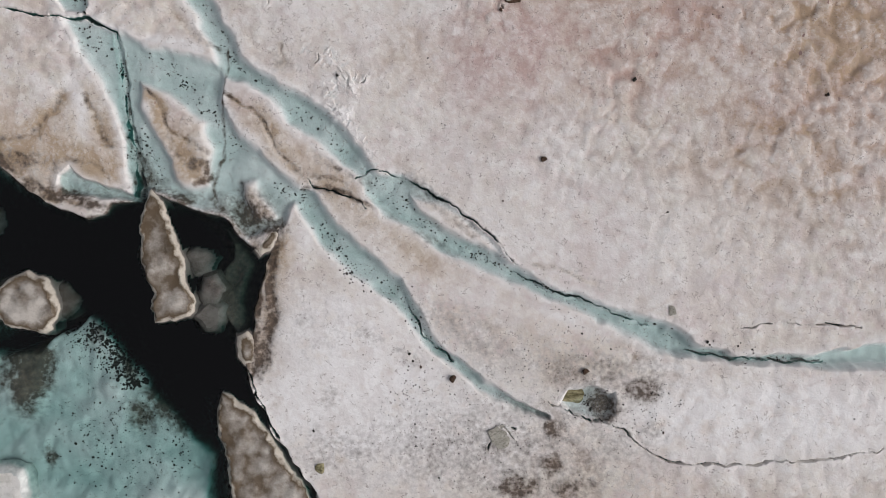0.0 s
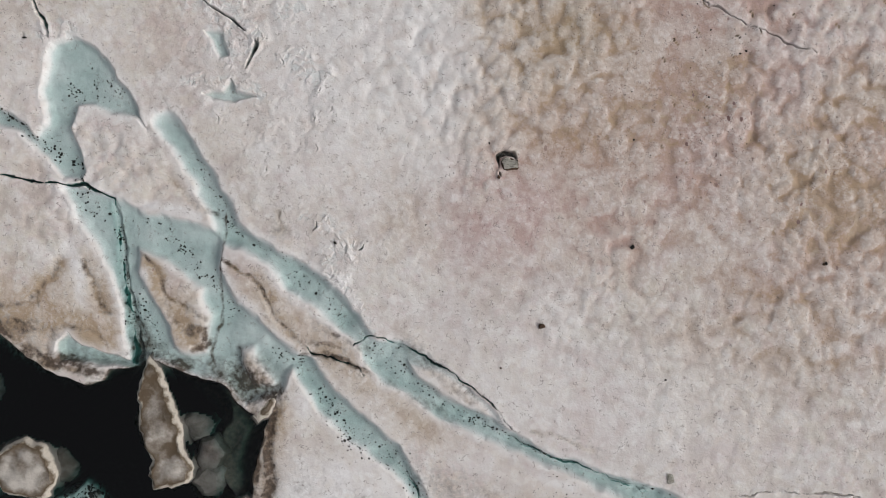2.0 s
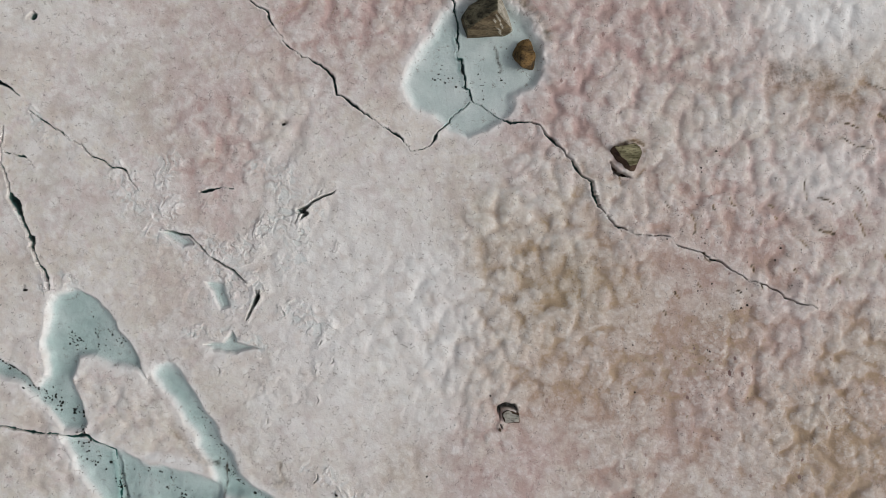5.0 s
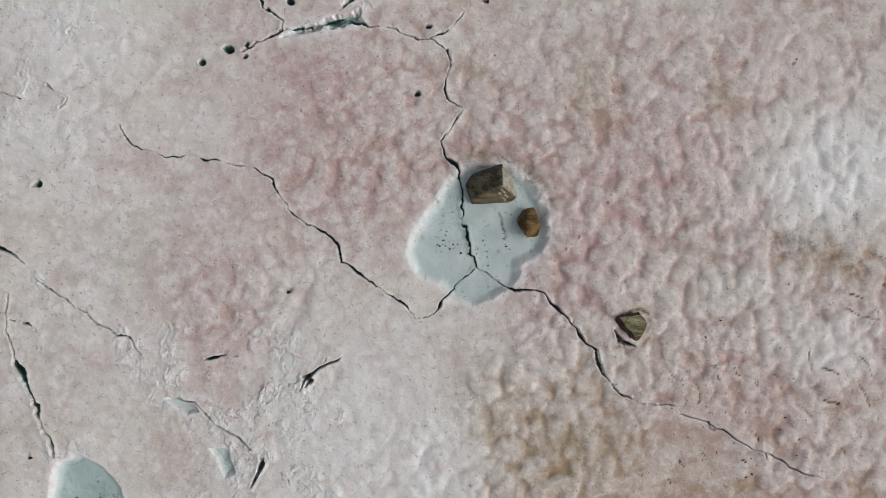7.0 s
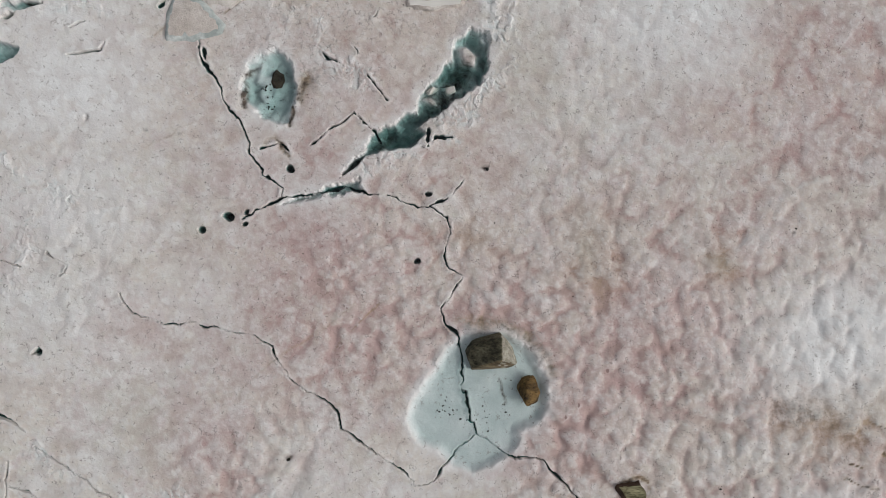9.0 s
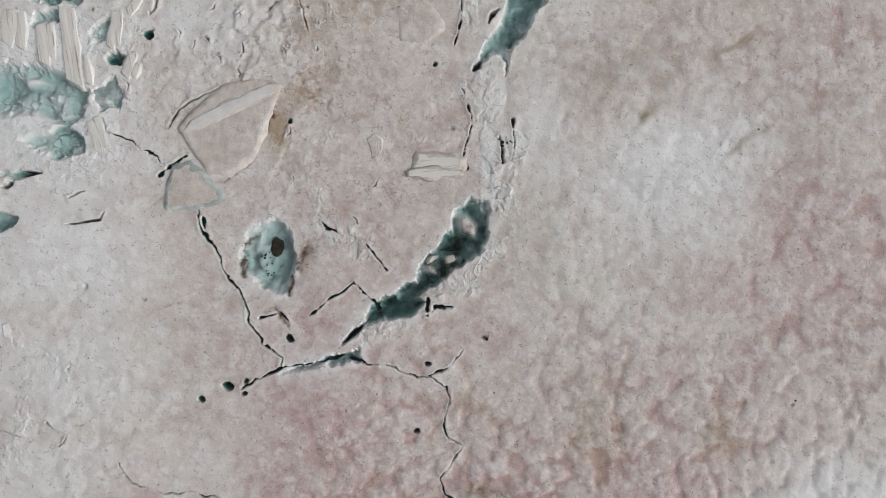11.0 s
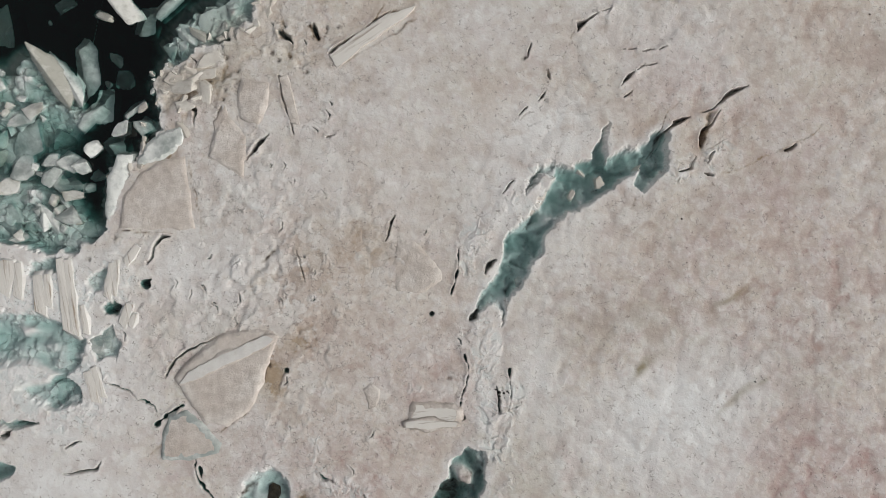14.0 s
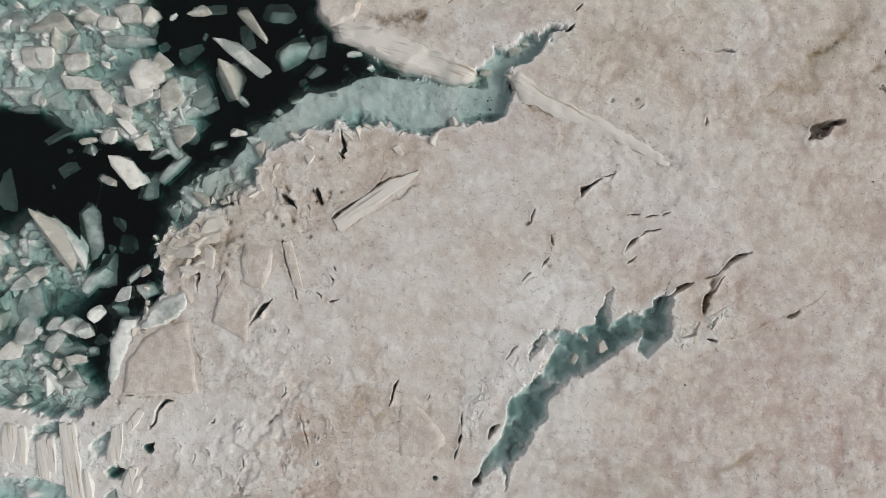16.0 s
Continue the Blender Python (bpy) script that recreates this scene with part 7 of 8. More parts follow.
slab([(-16.18, -7.79), (-14.99, -7.87), (-14.67, -8.74), (-14.79, -9.74), (-16.38, -9.74)], 0.12, 0.7, CREAM, ICE, "ice_floe", "white floe on the turquoise ledge", "ice floe", "floes in the lake")
slab([(-9.39, -0.24), (-8.82, -0.02), (-8.09, -0.32), (-8.37, -0.69), (-8.9, -0.93), (-9.13, -0.5)], -0.16, 0.5, MUDDY, MUDDY, "ice_floe", "dim grey floe awash beside the bank", "ice floe", "floes in the lake")
slab([(-8.58, -1.01), (-8.09, -0.89), (-7.77, -1.38), (-8.05, -2.03), (-8.5, -2.13), (-8.7, -1.62)], -0.15, 0.5, MUDDY, MUDDY, "ice_floe", "dim grey floe awash beside the bank", "ice floe", "floes in the lake")
slab([(-8.9, -2.35), (-8.37, -1.87), (-7.85, -2.13), (-7.97, -2.88), (-8.46, -2.96)], -0.14, 0.5, MUDDY, MUDDY, "ice_floe", "dim grey floe awash beside the bank", "ice floe", "floes in the lake")
slab([(-6.7, 0), (-6.26, 0.3), (-5.82, 0.76), (-5.9, 0.32), (-6.1, -0.1), (-6.46, -0.29)], 0.06, 0.4, FLOE, FLOE, "ice_floe", "crumbled white ice at the foot of the bank", "ice floe", "floes in the lake")
slab([(-7.26, -3.15), (-6.9, -2.99), (-6.62, -3.29), (-6.66, -3.98), (-7.02, -4.18), (-7.24, -3.78)], 0.06, 0.4, FLOE, FLOE, "ice_floe", "brown muddy ice lump at the foot of the bank", "ice floe", "floes in the lake")

# slabs of ice lying on the snow
slab([(-9.4, 36.93), (-8.64, 37.72), (-7.81, 38.43), (-6.86, 38.59), (-6.03, 38.55), (-5.87, 38.23), (-6.3, 37.32), (-6.62, 36.27), (-6.86, 35.78), (-7.61, 35.3), (-8.41, 35.38), (-9, 36.17)], 0.1, 0.3, PLATE, PLATE, "ice_plate", "large tilted plate of dirty ice sunk in snow", "ice plate", "slabs on the snow")
slab([(-11.38, 42.22), (-11.22, 43.29), (-10.71, 44.08), (-9.91, 44.6), (-9.12, 44.72), (-8.96, 43.53), (-8.8, 42.22)], 0.1, 0.3, PLATE, PLATE, "ice_plate", "cream plate of ice with straight edges at the lake", "ice plate", "slabs on the snow")
slab([(-9.65, 35.53), (-9.05, 35.69), (-8.46, 35.18), (-7.9, 34.58), (-7.98, 34.26), (-8.66, 34.1), (-9.85, 34.02), (-9.89, 34.58)], 0.1, 0.3, PLATE, ICE, "ice_plate", "crumpled pale plate of ice beside a crack", "ice plate", "slabs on the snow")
slab([(-1.59, 41.74), (-1, 41.74), (-0.08, 40.66), (-0.12, 40.42), (-0.72, 39.95), (-1.59, 40.03), (-1.71, 40.94)], 0.07, 0.2, PLATE, PLATE, "ice_plate", "flat tan plate of ice level with the snow", "ice plate", "slabs on the snow")
slab([(-0.99, 36.01), (0.08, 35.97), (0.64, 35.85), (0.52, 35.29), (-0.32, 35.13), (-1.11, 35.09), (-1.15, 35.57)], 0.12, 0.2, LAYERS, PLATE, "ice_plate", "layered plate of ice on edge in the snow", "ice plate", "slabs on the snow")
slab([(2.18, 53.43), (2.67, 53.47), (4.16, 52.45), (5.74, 51.76), (7.12, 50.97), (7.95, 50.37), (7.83, 50.08), (6.72, 50.67), (5.34, 51.36), (3.96, 51.93), (2.77, 52.41)], 0.26, 0.4, RIB, PLATE, "ice_plate", "long raised rib of broken ice", "ice plate", "slabs on the snow")
slab([(-11.88, 42.3), (-11.98, 43.1), (-11.78, 44.1), (-11.46, 44.78), (-10.94, 44.78), (-11.22, 43.7), (-11.54, 42.66)], 0.12, 0.7, ICE, ICE, "ice_plate", "smooth blue-white plate of ice at the lake edge", "ice plate", "slabs on the snow")
slab([(-10.97, 44.38), (-10.38, 45.2), (-9.78, 45.66), (-9.08, 45.94), (-9.14, 45.14), (-9.78, 44.7), (-10.53, 44.42)], 0.12, 0.7, ICE, ICE, "ice_plate", "smooth grey-white plate of ice at the lake edge", "ice plate", "slabs on the snow")
slab([(-8.24, 44.72), (-7.98, 45.61), (-7.75, 46.31), (-7.35, 45.91), (-6.95, 45.41), (-7.03, 44.02), (-7.55, 44.32)], 0.11, 0.3, PLATE, PLATE, "ice_plate", "triangular plate of ice pressed into the snow", "ice plate", "slabs on the snow")
slab([(-7.11, 47.46), (-6.15, 47.3), (-6.19, 46.51), (-6.51, 45.87), (-7.15, 46.11), (-7.25, 46.91)], 0.11, 0.3, PLATE, PLATE, "ice_plate", "low plate of ice pressed into the snow", "ice plate", "slabs on the snow")
slab([(-12.59, 38.31), (-12.15, 38.71), (-11.71, 38.55), (-11.83, 37.99), (-12.15, 37.63), (-12.51, 37.75)], -0.05, 0.4, ICE, ICE, "ice_plate", "smooth blue plate of ice in a pool", "ice plate", "slabs on the snow")
slab([(-3.98, 48.29), (-2.85, 49.16), (-1.86, 49.76), (-0.96, 50.04), (-1.22, 49.72), (-2.65, 48.73), (-3.68, 47.85)], 0.13, 0.3, SPLINT, PLATE, "ice_plate", "long bar of layered ice in the snow", "ice plate", "slabs on the snow")
slab([(-5.72, 47.5), (-5.48, 47.58), (-5.2, 46.5), (-5.04, 45.83), (-5.32, 45.91), (-5.64, 46.84)], 0.11, 0.3, PLATE, PLATE, "ice_plate", "narrow bar of ice in the snow", "ice plate", "slabs on the snow")
slab([(-4.06, 55.13), (-3.52, 55.23), (-2.17, 55), (-0.59, 54.44), (1.04, 53.65), (0.92, 53.25), (0.21, 53.19), (-1.38, 53.67), (-2.77, 54.26), (-3.76, 54.66)], 0.19, 0.9, STRATA, STRATA, "ice_plate", "white banded snow block overhanging the water", "ice plate", "slabs on the snow")
slab([(-4.64, 56.43), (-3.76, 56.23), (-2.97, 56.03), (-3.13, 55.64), (-3.64, 55.2), (-4.08, 55.16), (-4.44, 55.64)], 0.17, 0.9, PLATE, PLATE, "ice_plate", "pale snow block at the lake edge", "ice plate", "slabs on the snow")
slab([(1.95, 42.33), (2.27, 42.65), (3.26, 43.53), (3.72, 44.07), (3.58, 43.43), (3.1, 42.81), (2.39, 42.39)], 0.11, 0.4, PLATE, PLATE, "ice_plate", "blade of white ice beside the open lead", "ice plate", "slabs on the snow")
slab([(-2.75, 36.46), (-2.51, 36.66), (-2.27, 36.46), (-2.35, 35.93), (-2.61, 35.87)], 0.1, 0.2, PLATE, PLATE, "ice_plate", "small upright plate of ice in the snow", "ice plate", "slabs on the snow")
slab([(-8.08, 45.92), (-7.68, 46.51), (-7.29, 45.42), (-7.05, 43.97), (-7.58, 44.32)], 0.1, 0.2, PLATE, PLATE, "ice_plate", "triangular plate of ice pressed into the snow", "ice plate", "slabs on the snow")
slab([(-9.25, 36.73), (-8.91, 37.13), (-7.63, 37.8), (-6.24, 38.43), (-5.97, 38.31), (-6.24, 38), (-7.63, 37.37), (-8.71, 36.85)], 0.16, 0.12, WHITEICE, PLATE, "ice_plate", "pale ridge of ice along a tilted plate", "ice plate", "slabs on the snow")
slab([(-1.31, 35.38), (-0.32, 35.44), (0.52, 35.38), (0.48, 35.24), (-0.51, 35.14), (-1.27, 35.18)], 0.18, 0.1, LAYERS, PLATE, "ice_plate", "thin layered splinter of ice", "ice plate", "slabs on the snow")

# shards of layered ice
for ax, ay, bx, by, wide in (
    (-13.54, 41.13, -13.18, 38.47, 0.18),
    (-13.26, 41.07, -12.94, 38.37, 0.18),
    (-14.34, 40.53, -14.14, 39.07, 0.22),
    (-13.98, 40.57, -13.9, 39.37, 0.14),
    (-11.68, 40.97, -11.82, 39.67, 0.16),
    (-11.5, 41.07, -11.58, 39.77, 0.12),
    (-11.06, 39.53, -11.34, 38.67, 0.18),
    (-12.74, 39.47, -12.54, 38.41, 0.12),
    (-12.58, 37.13, -12.14, 35.97, 0.18),
    (-12.34, 37.27, -11.94, 36.17, 0.14),
    (-10.78, 41.57, -11.22, 40.87, 0.16),
    (-15.38, 41.07, -15.54, 39.77, 0.32),
    (-15.02, 40.97, -14.98, 39.67, 0.18),
    (-10.86, 39.17, -11.02, 38.67, 0.12),
):
    way = Vector((bx - ax, by - ay)).normalized() * wide
    side = Vector((-way.y, way.x))
    slab([(ax - 0.6 * side.x, ay - 0.6 * side.y), (ax + 0.8 * side.x, ay + 0.8 * side.y), ((ax + bx) / 2 + side.x, (ay + by) / 2 + side.y), (bx + 0.7 * side.x, by + 0.7 * side.y), (bx - way.x - side.x, by - way.y - side.y), ((ax + bx) / 2 - 0.8 * side.x, (ay + by) / 2 - 0.8 * side.y)],
         0.1, 0.34, BARS, WHITEICE, "ice_shard", "white shard of layered ice standing between pools", "ice shard", "shards between the pools")

# broken ice floating in the lake
chunk(-8.73, 55.74, 0.92, 0.44, 10.0, 0.06, CREAM)
chunk(-6.86, 55.24, 1.68, 0.60, -50.0, 0.08, CREAM)
chunk(-6.02, 55.64, 1.40, 0.72, 0.0, -0.51, ICE)
chunk(-7.22, 54.14, 2.24, 0.52, -40.0, 0.14, ICE)
chunk(-7.59, 53.33, 1.68, 1.04, -65.0, 0.02, CREAM)
chunk(-9.03, 54.23, 1.00, 0.80, 30.0, -0.76, ICE)
chunk(-5.38, 54.14, 1.32, 1.20, 20.0, -0.46, ICE)
chunk(-4.61, 54.44, 0.80, 0.80, 0.0, -0.36, ICE)
chunk(-4.61, 53.63, 0.88, 0.44, 30.0, -0.26, ICE)
chunk(-3.25, 54.18, 0.56, 0.32, 0.0, -0.11, ICE)
chunk(-5.21, 52.57, 0.88, 0.24, 0.0, -0.21, ICE)
chunk(-10.04, 54.43, 0.52, 0.36, 30.0, -0.86, ICE)
chunk(-11.20, 54.63, 1.92, 0.52, -3.0, -0.16, ICE)
chunk(-12.05, 53.83, 0.44, 0.22, -30.0, 0.06, CREAM)
chunk(-12.15, 52.62, 1.56, 0.56, -50.0, 0.11, CREAM)
chunk(-11.32, 51.68, 0.80, 0.28, -50.0, 0.06, CREAM)
chunk(-9.23, 51.32, 1.04, 0.80, 10.0, 0.06, CREAM)
chunk(-10.72, 51.08, 0.72, 0.60, 0.0, 0.08, CREAM)
chunk(-12.65, 51.08, 0.60, 0.26, 5.0, 0.08, CREAM)
chunk(-7.38, 51.40, 0.64, 0.44, 0.0, 0.06, CREAM)
chunk(-6.86, 51.24, 0.52, 0.48, 0.0, -0.16, ICE)
chunk(-8.13, 50.96, 0.76, 0.32, 20.0, -0.16, ICE)
chunk(-13.65, 51.32, 1.28, 0.40, 25.0, -0.56, ICE)
chunk(-7.22, 52.49, 0.52, 0.36, -50.0, -0.16, ICE)
chunk(-2.70, 53.78, 0.28, 0.32, 30.0, -0.06, ICE)
chunk(-1.80, 53.90, 0.40, 0.20, 0.0, -0.11, ICE)
chunk(-15.56, 49.41, 0.80, 1.60, 0.0, -0.61, ICE)
chunk(-13.35, 50.11, 0.88, 0.52, 20.0, -0.56, ICE)
chunk(-12.61, 50.76, 0.60, 0.48, -40.0, -0.16, ICE)
chunk(-12.08, 49.75, 0.88, 0.36, -20.0, -0.04, CREAM)
chunk(-11.32, 50.11, 1.56, 0.72, -55.0, 0.04, CREAM)
chunk(-10.54, 49.51, 0.80, 1.00, 0.0, -0.36, ICE)
chunk(-9.59, 50.11, 1.44, 0.60, 38.0, -0.21, ICE)
chunk(-9.03, 49.21, 1.04, 0.72, -30.0, -0.11, ICE)
chunk(-8.63, 49.11, 0.80, 0.40, -30.0, 0.06, CREAM)
chunk(-9.23, 48.67, 0.44, 0.52, 0.0, -0.16, ICE)
chunk(-9.73, 48.61, 0.52, 0.72, 30.0, -0.26, ICE)
chunk(-13.73, 47.60, 2.80, 0.92, -56.0, 0.18, CREAM)
chunk(-13.25, 47.50, 2.40, 0.60, -56.0, -0.06, ICE)
chunk(-14.66, 47.50, 1.80, 1.60, 40.0, -0.26, ICE)
chunk(-14.45, 46.39, 0.92, 0.52, 20.0, 0.06, CREAM)
chunk(-12.55, 47.70, 0.96, 2.48, 4.0, -0.24, ICE)
chunk(-11.54, 48.20, 0.72, 0.40, -40.0, -0.46, ICE)
chunk(-11.32, 47.46, 0.80, 0.72, 0.0, -0.86, ICE)
chunk(-11.84, 47.30, 0.28, 0.44, 20.0, -0.26, ICE)
chunk(-11.04, 46.34, 1.16, 0.30, 42.0, -0.11, ICE)
chunk(-10.68, 45.85, 0.64, 0.56, -60.0, -0.11, ICE)
chunk(-11.34, 45.69, 0.68, 0.48, 10.0, 0.2, ICE)
chunk(-14.96, 45.29, 1.60, 1.28, 20.0, -0.28, ICE)
chunk(-14.95, 44.38, 0.92, 1.04, 10.0, -0.06, ICE)
chunk(-13.95, 44.63, 0.60, 0.48, 0.0, -0.06, ICE)
chunk(-13.29, 44.59, 0.84, 0.68, -30.0, -0.08, ICE)
chunk(-12.80, 44.45, 0.60, 0.68, 20.0, 0.16, ICE)
chunk(-13.71, 43.98, 0.76, 0.56, 50.0, 0.2, ICE)
chunk(-12.28, 44.95, 0.56, 0.56, 30.0, 0.2, ICE)
chunk(-11.64, 45.19, 0.88, 0.80, 0.0, -0.46, ICE)
chunk(-13.25, 43.78, 1.12, 0.48, 5.0, -0.31, ICE)
chunk(-15.46, 43.68, 0.88, 0.68, 0.0, 0.06, CREAM)
chunk(-13.05, 43.34, 0.84, 0.40, 0.0, 0.08, CREAM)
chunk(-13.45, 43.14, 0.84, 0.18, -42.0, -0.11, ICE)
chunk(-13.25, 42.68, 0.88, 0.72, 10.0, 0.14, ICE)
chunk(-14.05, 42.48, 1.32, 0.60, -52.0, -0.11, ICE)
chunk(-12.54, 43.58, 0.52, 0.44, 0.0, -0.26, ICE)
chunk(-14.25, 43.28, 0.80, 0.60, 60.0, -0.56, ICE)
chunk(-15.66, 44.89, 0.60, 1.40, 0.0, -0.46, ICE)
chunk(-12.24, 44.08, 0.60, 0.44, 20.0, -0.46, ICE)
chunk(-14.65, 42.68, 1.00, 0.60, 10.0, -0.36, ICE)
chunk(-15.46, 42.27, 1.00, 0.60, -20.0, -0.26, ICE)
chunk(-12.84, 42.28, 1.00, 0.80, 0.0, -0.28, ICE)
chunk(-12.44, 46.09, 1.20, 0.72, 40.0, -0.21, ICE)
chunk(-13.85, 45.49, 0.80, 1.00, 0.0, -0.51, ICE)
chunk(-12.04, 46.50, 0.80, 1.20, 0.0, -0.41, ICE)
chunk(-15.06, 46.09, 1.00, 0.52, 10.0, -0.11, ICE)
chunk(-10.54, 53.33, 1.12, 1.20, 10.0, 0.16, CREAM)
chunk(-10.14, 53.93, 0.80, 0.72, 30.0, 0.11, CREAM)
chunk(-10.84, 52.73, 1.20, 0.80, 0.0, 0.14, CREAM)
chunk(-9.84, 52.73, 1.00, 0.88, 30.0, 0.06, CREAM)
chunk(-11.44, 52.22, 1.00, 0.60, -30.0, 0.08, CREAM)
chunk(-12.85, 53.13, 1.60, 0.52, -8.0, 0.06, CREAM)
chunk(-13.25, 53.93, 1.20, 0.80, 20.0, 0.04, CREAM)
chunk(-14.66, 54.13, 1.60, 1.00, 10.0, 0.02, CREAM)
chunk(-15.06, 52.92, 1.40, 0.80, 0.0, -0.14, ICE)
chunk(-14.06, 55.34, 1.80, 1.00, 10.0, 0.06, CREAM)
chunk(-12.65, 55.54, 1.20, 0.92, -20.0, 0.08, CREAM)
chunk(-11.24, 55.74, 1.20, 0.88, 0.0, 0.08, CREAM)
chunk(-10.44, 55.54, 0.80, 0.92, 10.0, 0.1, CREAM)
chunk(-15.46, 55.34, 1.40, 1.00, 20.0, -0.12, ICE)
chunk(-13.85, 52.62, 1.00, 0.72, 0.0, -0.16, ICE)
chunk(-14.96, 52.32, 1.20, 0.52, 0.0, -0.26, ICE)
chunk(-8.83, 52.93, 1.00, 1.20, 30.0, -0.26, ICE)
chunk(-9.03, 52.12, 1.00, 0.60, 0.0, -0.16, ICE)
chunk(-8.43, 52.33, 0.80, 0.48, 20.0, -0.31, ICE)
chunk(-12.05, 51.32, 0.80, 0.72, 0.0, -0.04, CREAM)
chunk(-13.25, 51.62, 0.80, 0.72, 20.0, -0.46, ICE)
chunk(-10.24, 50.72, 0.80, 0.48, 30.0, -0.16, ICE)

# bits of ice in the leads
chunk(0.11, 32.27, 0.44, 0.32, 20, -0.02, SLABSNOW)
chunk(-0.49, 32.27, 0.52, 0.28, 30, -0.04, SLABSNOW)
chunk(1.62, 34.24, 0.32, 0.28, 0, 0.02, SLABSNOW)
chunk(5.50, 43.82, 0.36, 0.36, 30, 0.02, SLABSNOW)
chunk(2.79, 43.38, 0.60, 0.20, 45, 0.02, SLABSNOW)
chunk(2.46, 54.38, 0.52, 0.48, 0, -0.11, SLABSNOW)
chunk(1.38, 53.58, 0.52, 0.28, 10, -0.13, SLABSNOW)
chunk(2.82, 54.64, 0.32, 0.24, 0, -0.14, SLABSNOW)

chunk(4.05, 42.05, 0.55, 0.30, 40, -0.02, SLABSNOW)
chunk(4.55, 43.35, 0.48, 0.26, 70, -0.05, SLABSNOW)
chunk(5.30, 43.10, 0.60, 0.34, 25, -0.06, ICE)
chunk(3.55, 41.25, 0.70, 0.40, 60, -0.10, ICE)
chunk(2.75, 40.30, 0.42, 0.36, 10, -0.08, ICE)
chunk(6.35, 43.75, 0.34, 0.16, 80, 0.0, SLABSNOW)
chunk(4.90, 44.15, 0.40, 0.18, -35, 0.0, SLABSNOW)
chunk(6.85, 44.30, 0.50, 0.14, 50, 0.0, SLABSNOW)

# rocks
rock(2.87, 21.64, 0.80, 1.04, 0.75, 10, OCHRE, "boulder", "small ochre-brown boulder standing in the pool", 3, 0.25)
rock(-6.08, 32.71, 0.50, 0.72, 0.50, -15, BROWN, "boulder", "dark brown boulder in a round melt pool", 5, 0.25)
rock(4.56, -5.09, 0.95, 0.90, 0.30, 0, MOSSY, "flat_stone", "round olive stone in a shallow pool", 14, 0.5)
rock(0.32, -4.61, 0.22, 0.34, 0.20, -25, BROWN, "stone", "small reddish-brown stone on the snow", 17, 0.25)
rock(5.04, -4.31, 0.28, 0.22, 0.18, 10, BROWN, "stone", "small reddish-brown stone on the snow", 18, 0.25)
rock(-4.32, -7.77, 0.42, 0.38, 0.16, 0, MOSSY, "flat_stone", "small olive stone sunk in the snow", 19, 0.5)
rock(2.10, -6.63, 0.90, 0.82, 0.12, 20, PALE, "flat_stone", "grey angular flat stone sunk in the snow", 21, 0.6)
rock(8.06, -2.18, 0.28, 0.40, 0.14, 0, PALE, "flat_stone", "small beige stone sunk in the snow", 22, 0.5)
rock(6.13, 15.60, 0.16, 0.16, 0.10, 0, PALE, "stone", "small pale stone beside a crack", 23, 0.25)
rock(3.56, 3.14, 0.27, 0.22, 0.16, 0, BROWN, "stone", "small dark stone on the snow", 30, 0.25)
rock(6.74, 5.96, 0.17, 0.14, 0.10, 37, GRIT, "stone", "small dark stone on the snow", 31, 0.25)
rock(13.42, 5.38, 0.13, 0.10, 0.08, 74, GRIT, "stone", "small dark stone on the snow", 32, 0.25)
rock(-3.72, 6.12, 0.12, 0.10, 0.07, 111, GRIT, "stone", "small dark stone on the snow", 33, 0.25)
rock(2.12, 1.68, 0.08, 0.06, 0.05, 148, BROWN, "stone", "small dark stone on the snow", 34, 0.25)
rock(7.88, 1.28, 0.08, 0.06, 0.05, 5, GRIT, "stone", "small dark stone on the snow", 35, 0.25)
rock(-0.52, 6.74, 0.09, 0.07, 0.05, 42, GRIT, "stone", "small dark stone on the snow", 36, 0.25)
rock(9.28, -3.28, 0.12, 0.10, 0.07, 79, GRIT, "stone", "small dark stone on the snow", 37, 0.25)
rock(7.76, -6.49, 0.10, 0.08, 0.06, 116, BROWN, "stone", "small dark stone on the snow", 38, 0.25)
rock(14.36, -5.95, 0.08, 0.06, 0.05, 153, GRIT, "stone", "small dark stone on the snow", 39, 0.25)
rock(-14.67, 13.34, 0.14, 0.11, 0.08, 10, GRIT, "stone", "small dark stone on the snow", 40, 0.25)
rock(-1.18, -3.72, 0.12, 0.10, 0.07, 47, GRIT, "stone", "small dark stone on the snow", 41, 0.25)
rock(-0.78, -4.19, 0.10, 0.08, 0.06, 84, BROWN, "stone", "small dark stone on the snow", 42, 0.25)
rock(-4.56, -6.43, 0.10, 0.08, 0.06, 121, GRIT, "stone", "small dark stone on the snow", 43, 0.25)
rock(12.19, 27.34, 0.07, 0.06, 0.04, 158, GRIT, "stone", "small dark stone on the snow", 44, 0.25)
rock(-5.57, 19.18, 0.14, 0.11, 0.08, 15, GRIT, "stone", "small dark stone on the snow", 45, 0.25)
rock(-1.09, 26.18, 0.12, 0.10, 0.07, 52, BROWN, "stone", "small dark stone on the snow", 46, 0.25)
rock(1.44, 29.45, 0.14, 0.11, 0.08, 89, GRIT, "stone", "small dark stone on the snow", 47, 0.25)
rock(8.38, 42.52, 0.07, 0.06, 0.04, 126, GRIT, "stone", "small dark stone on the snow", 48, 0.25)
rock(10.94, 36.82, 0.08, 0.06, 0.05, 163, GRIT, "stone", "small dark stone on the snow", 49, 0.25)
rock(14.87, 49.64, 0.07, 0.06, 0.04, 20, BROWN, "stone", "small dark stone on the snow", 50, 0.25)
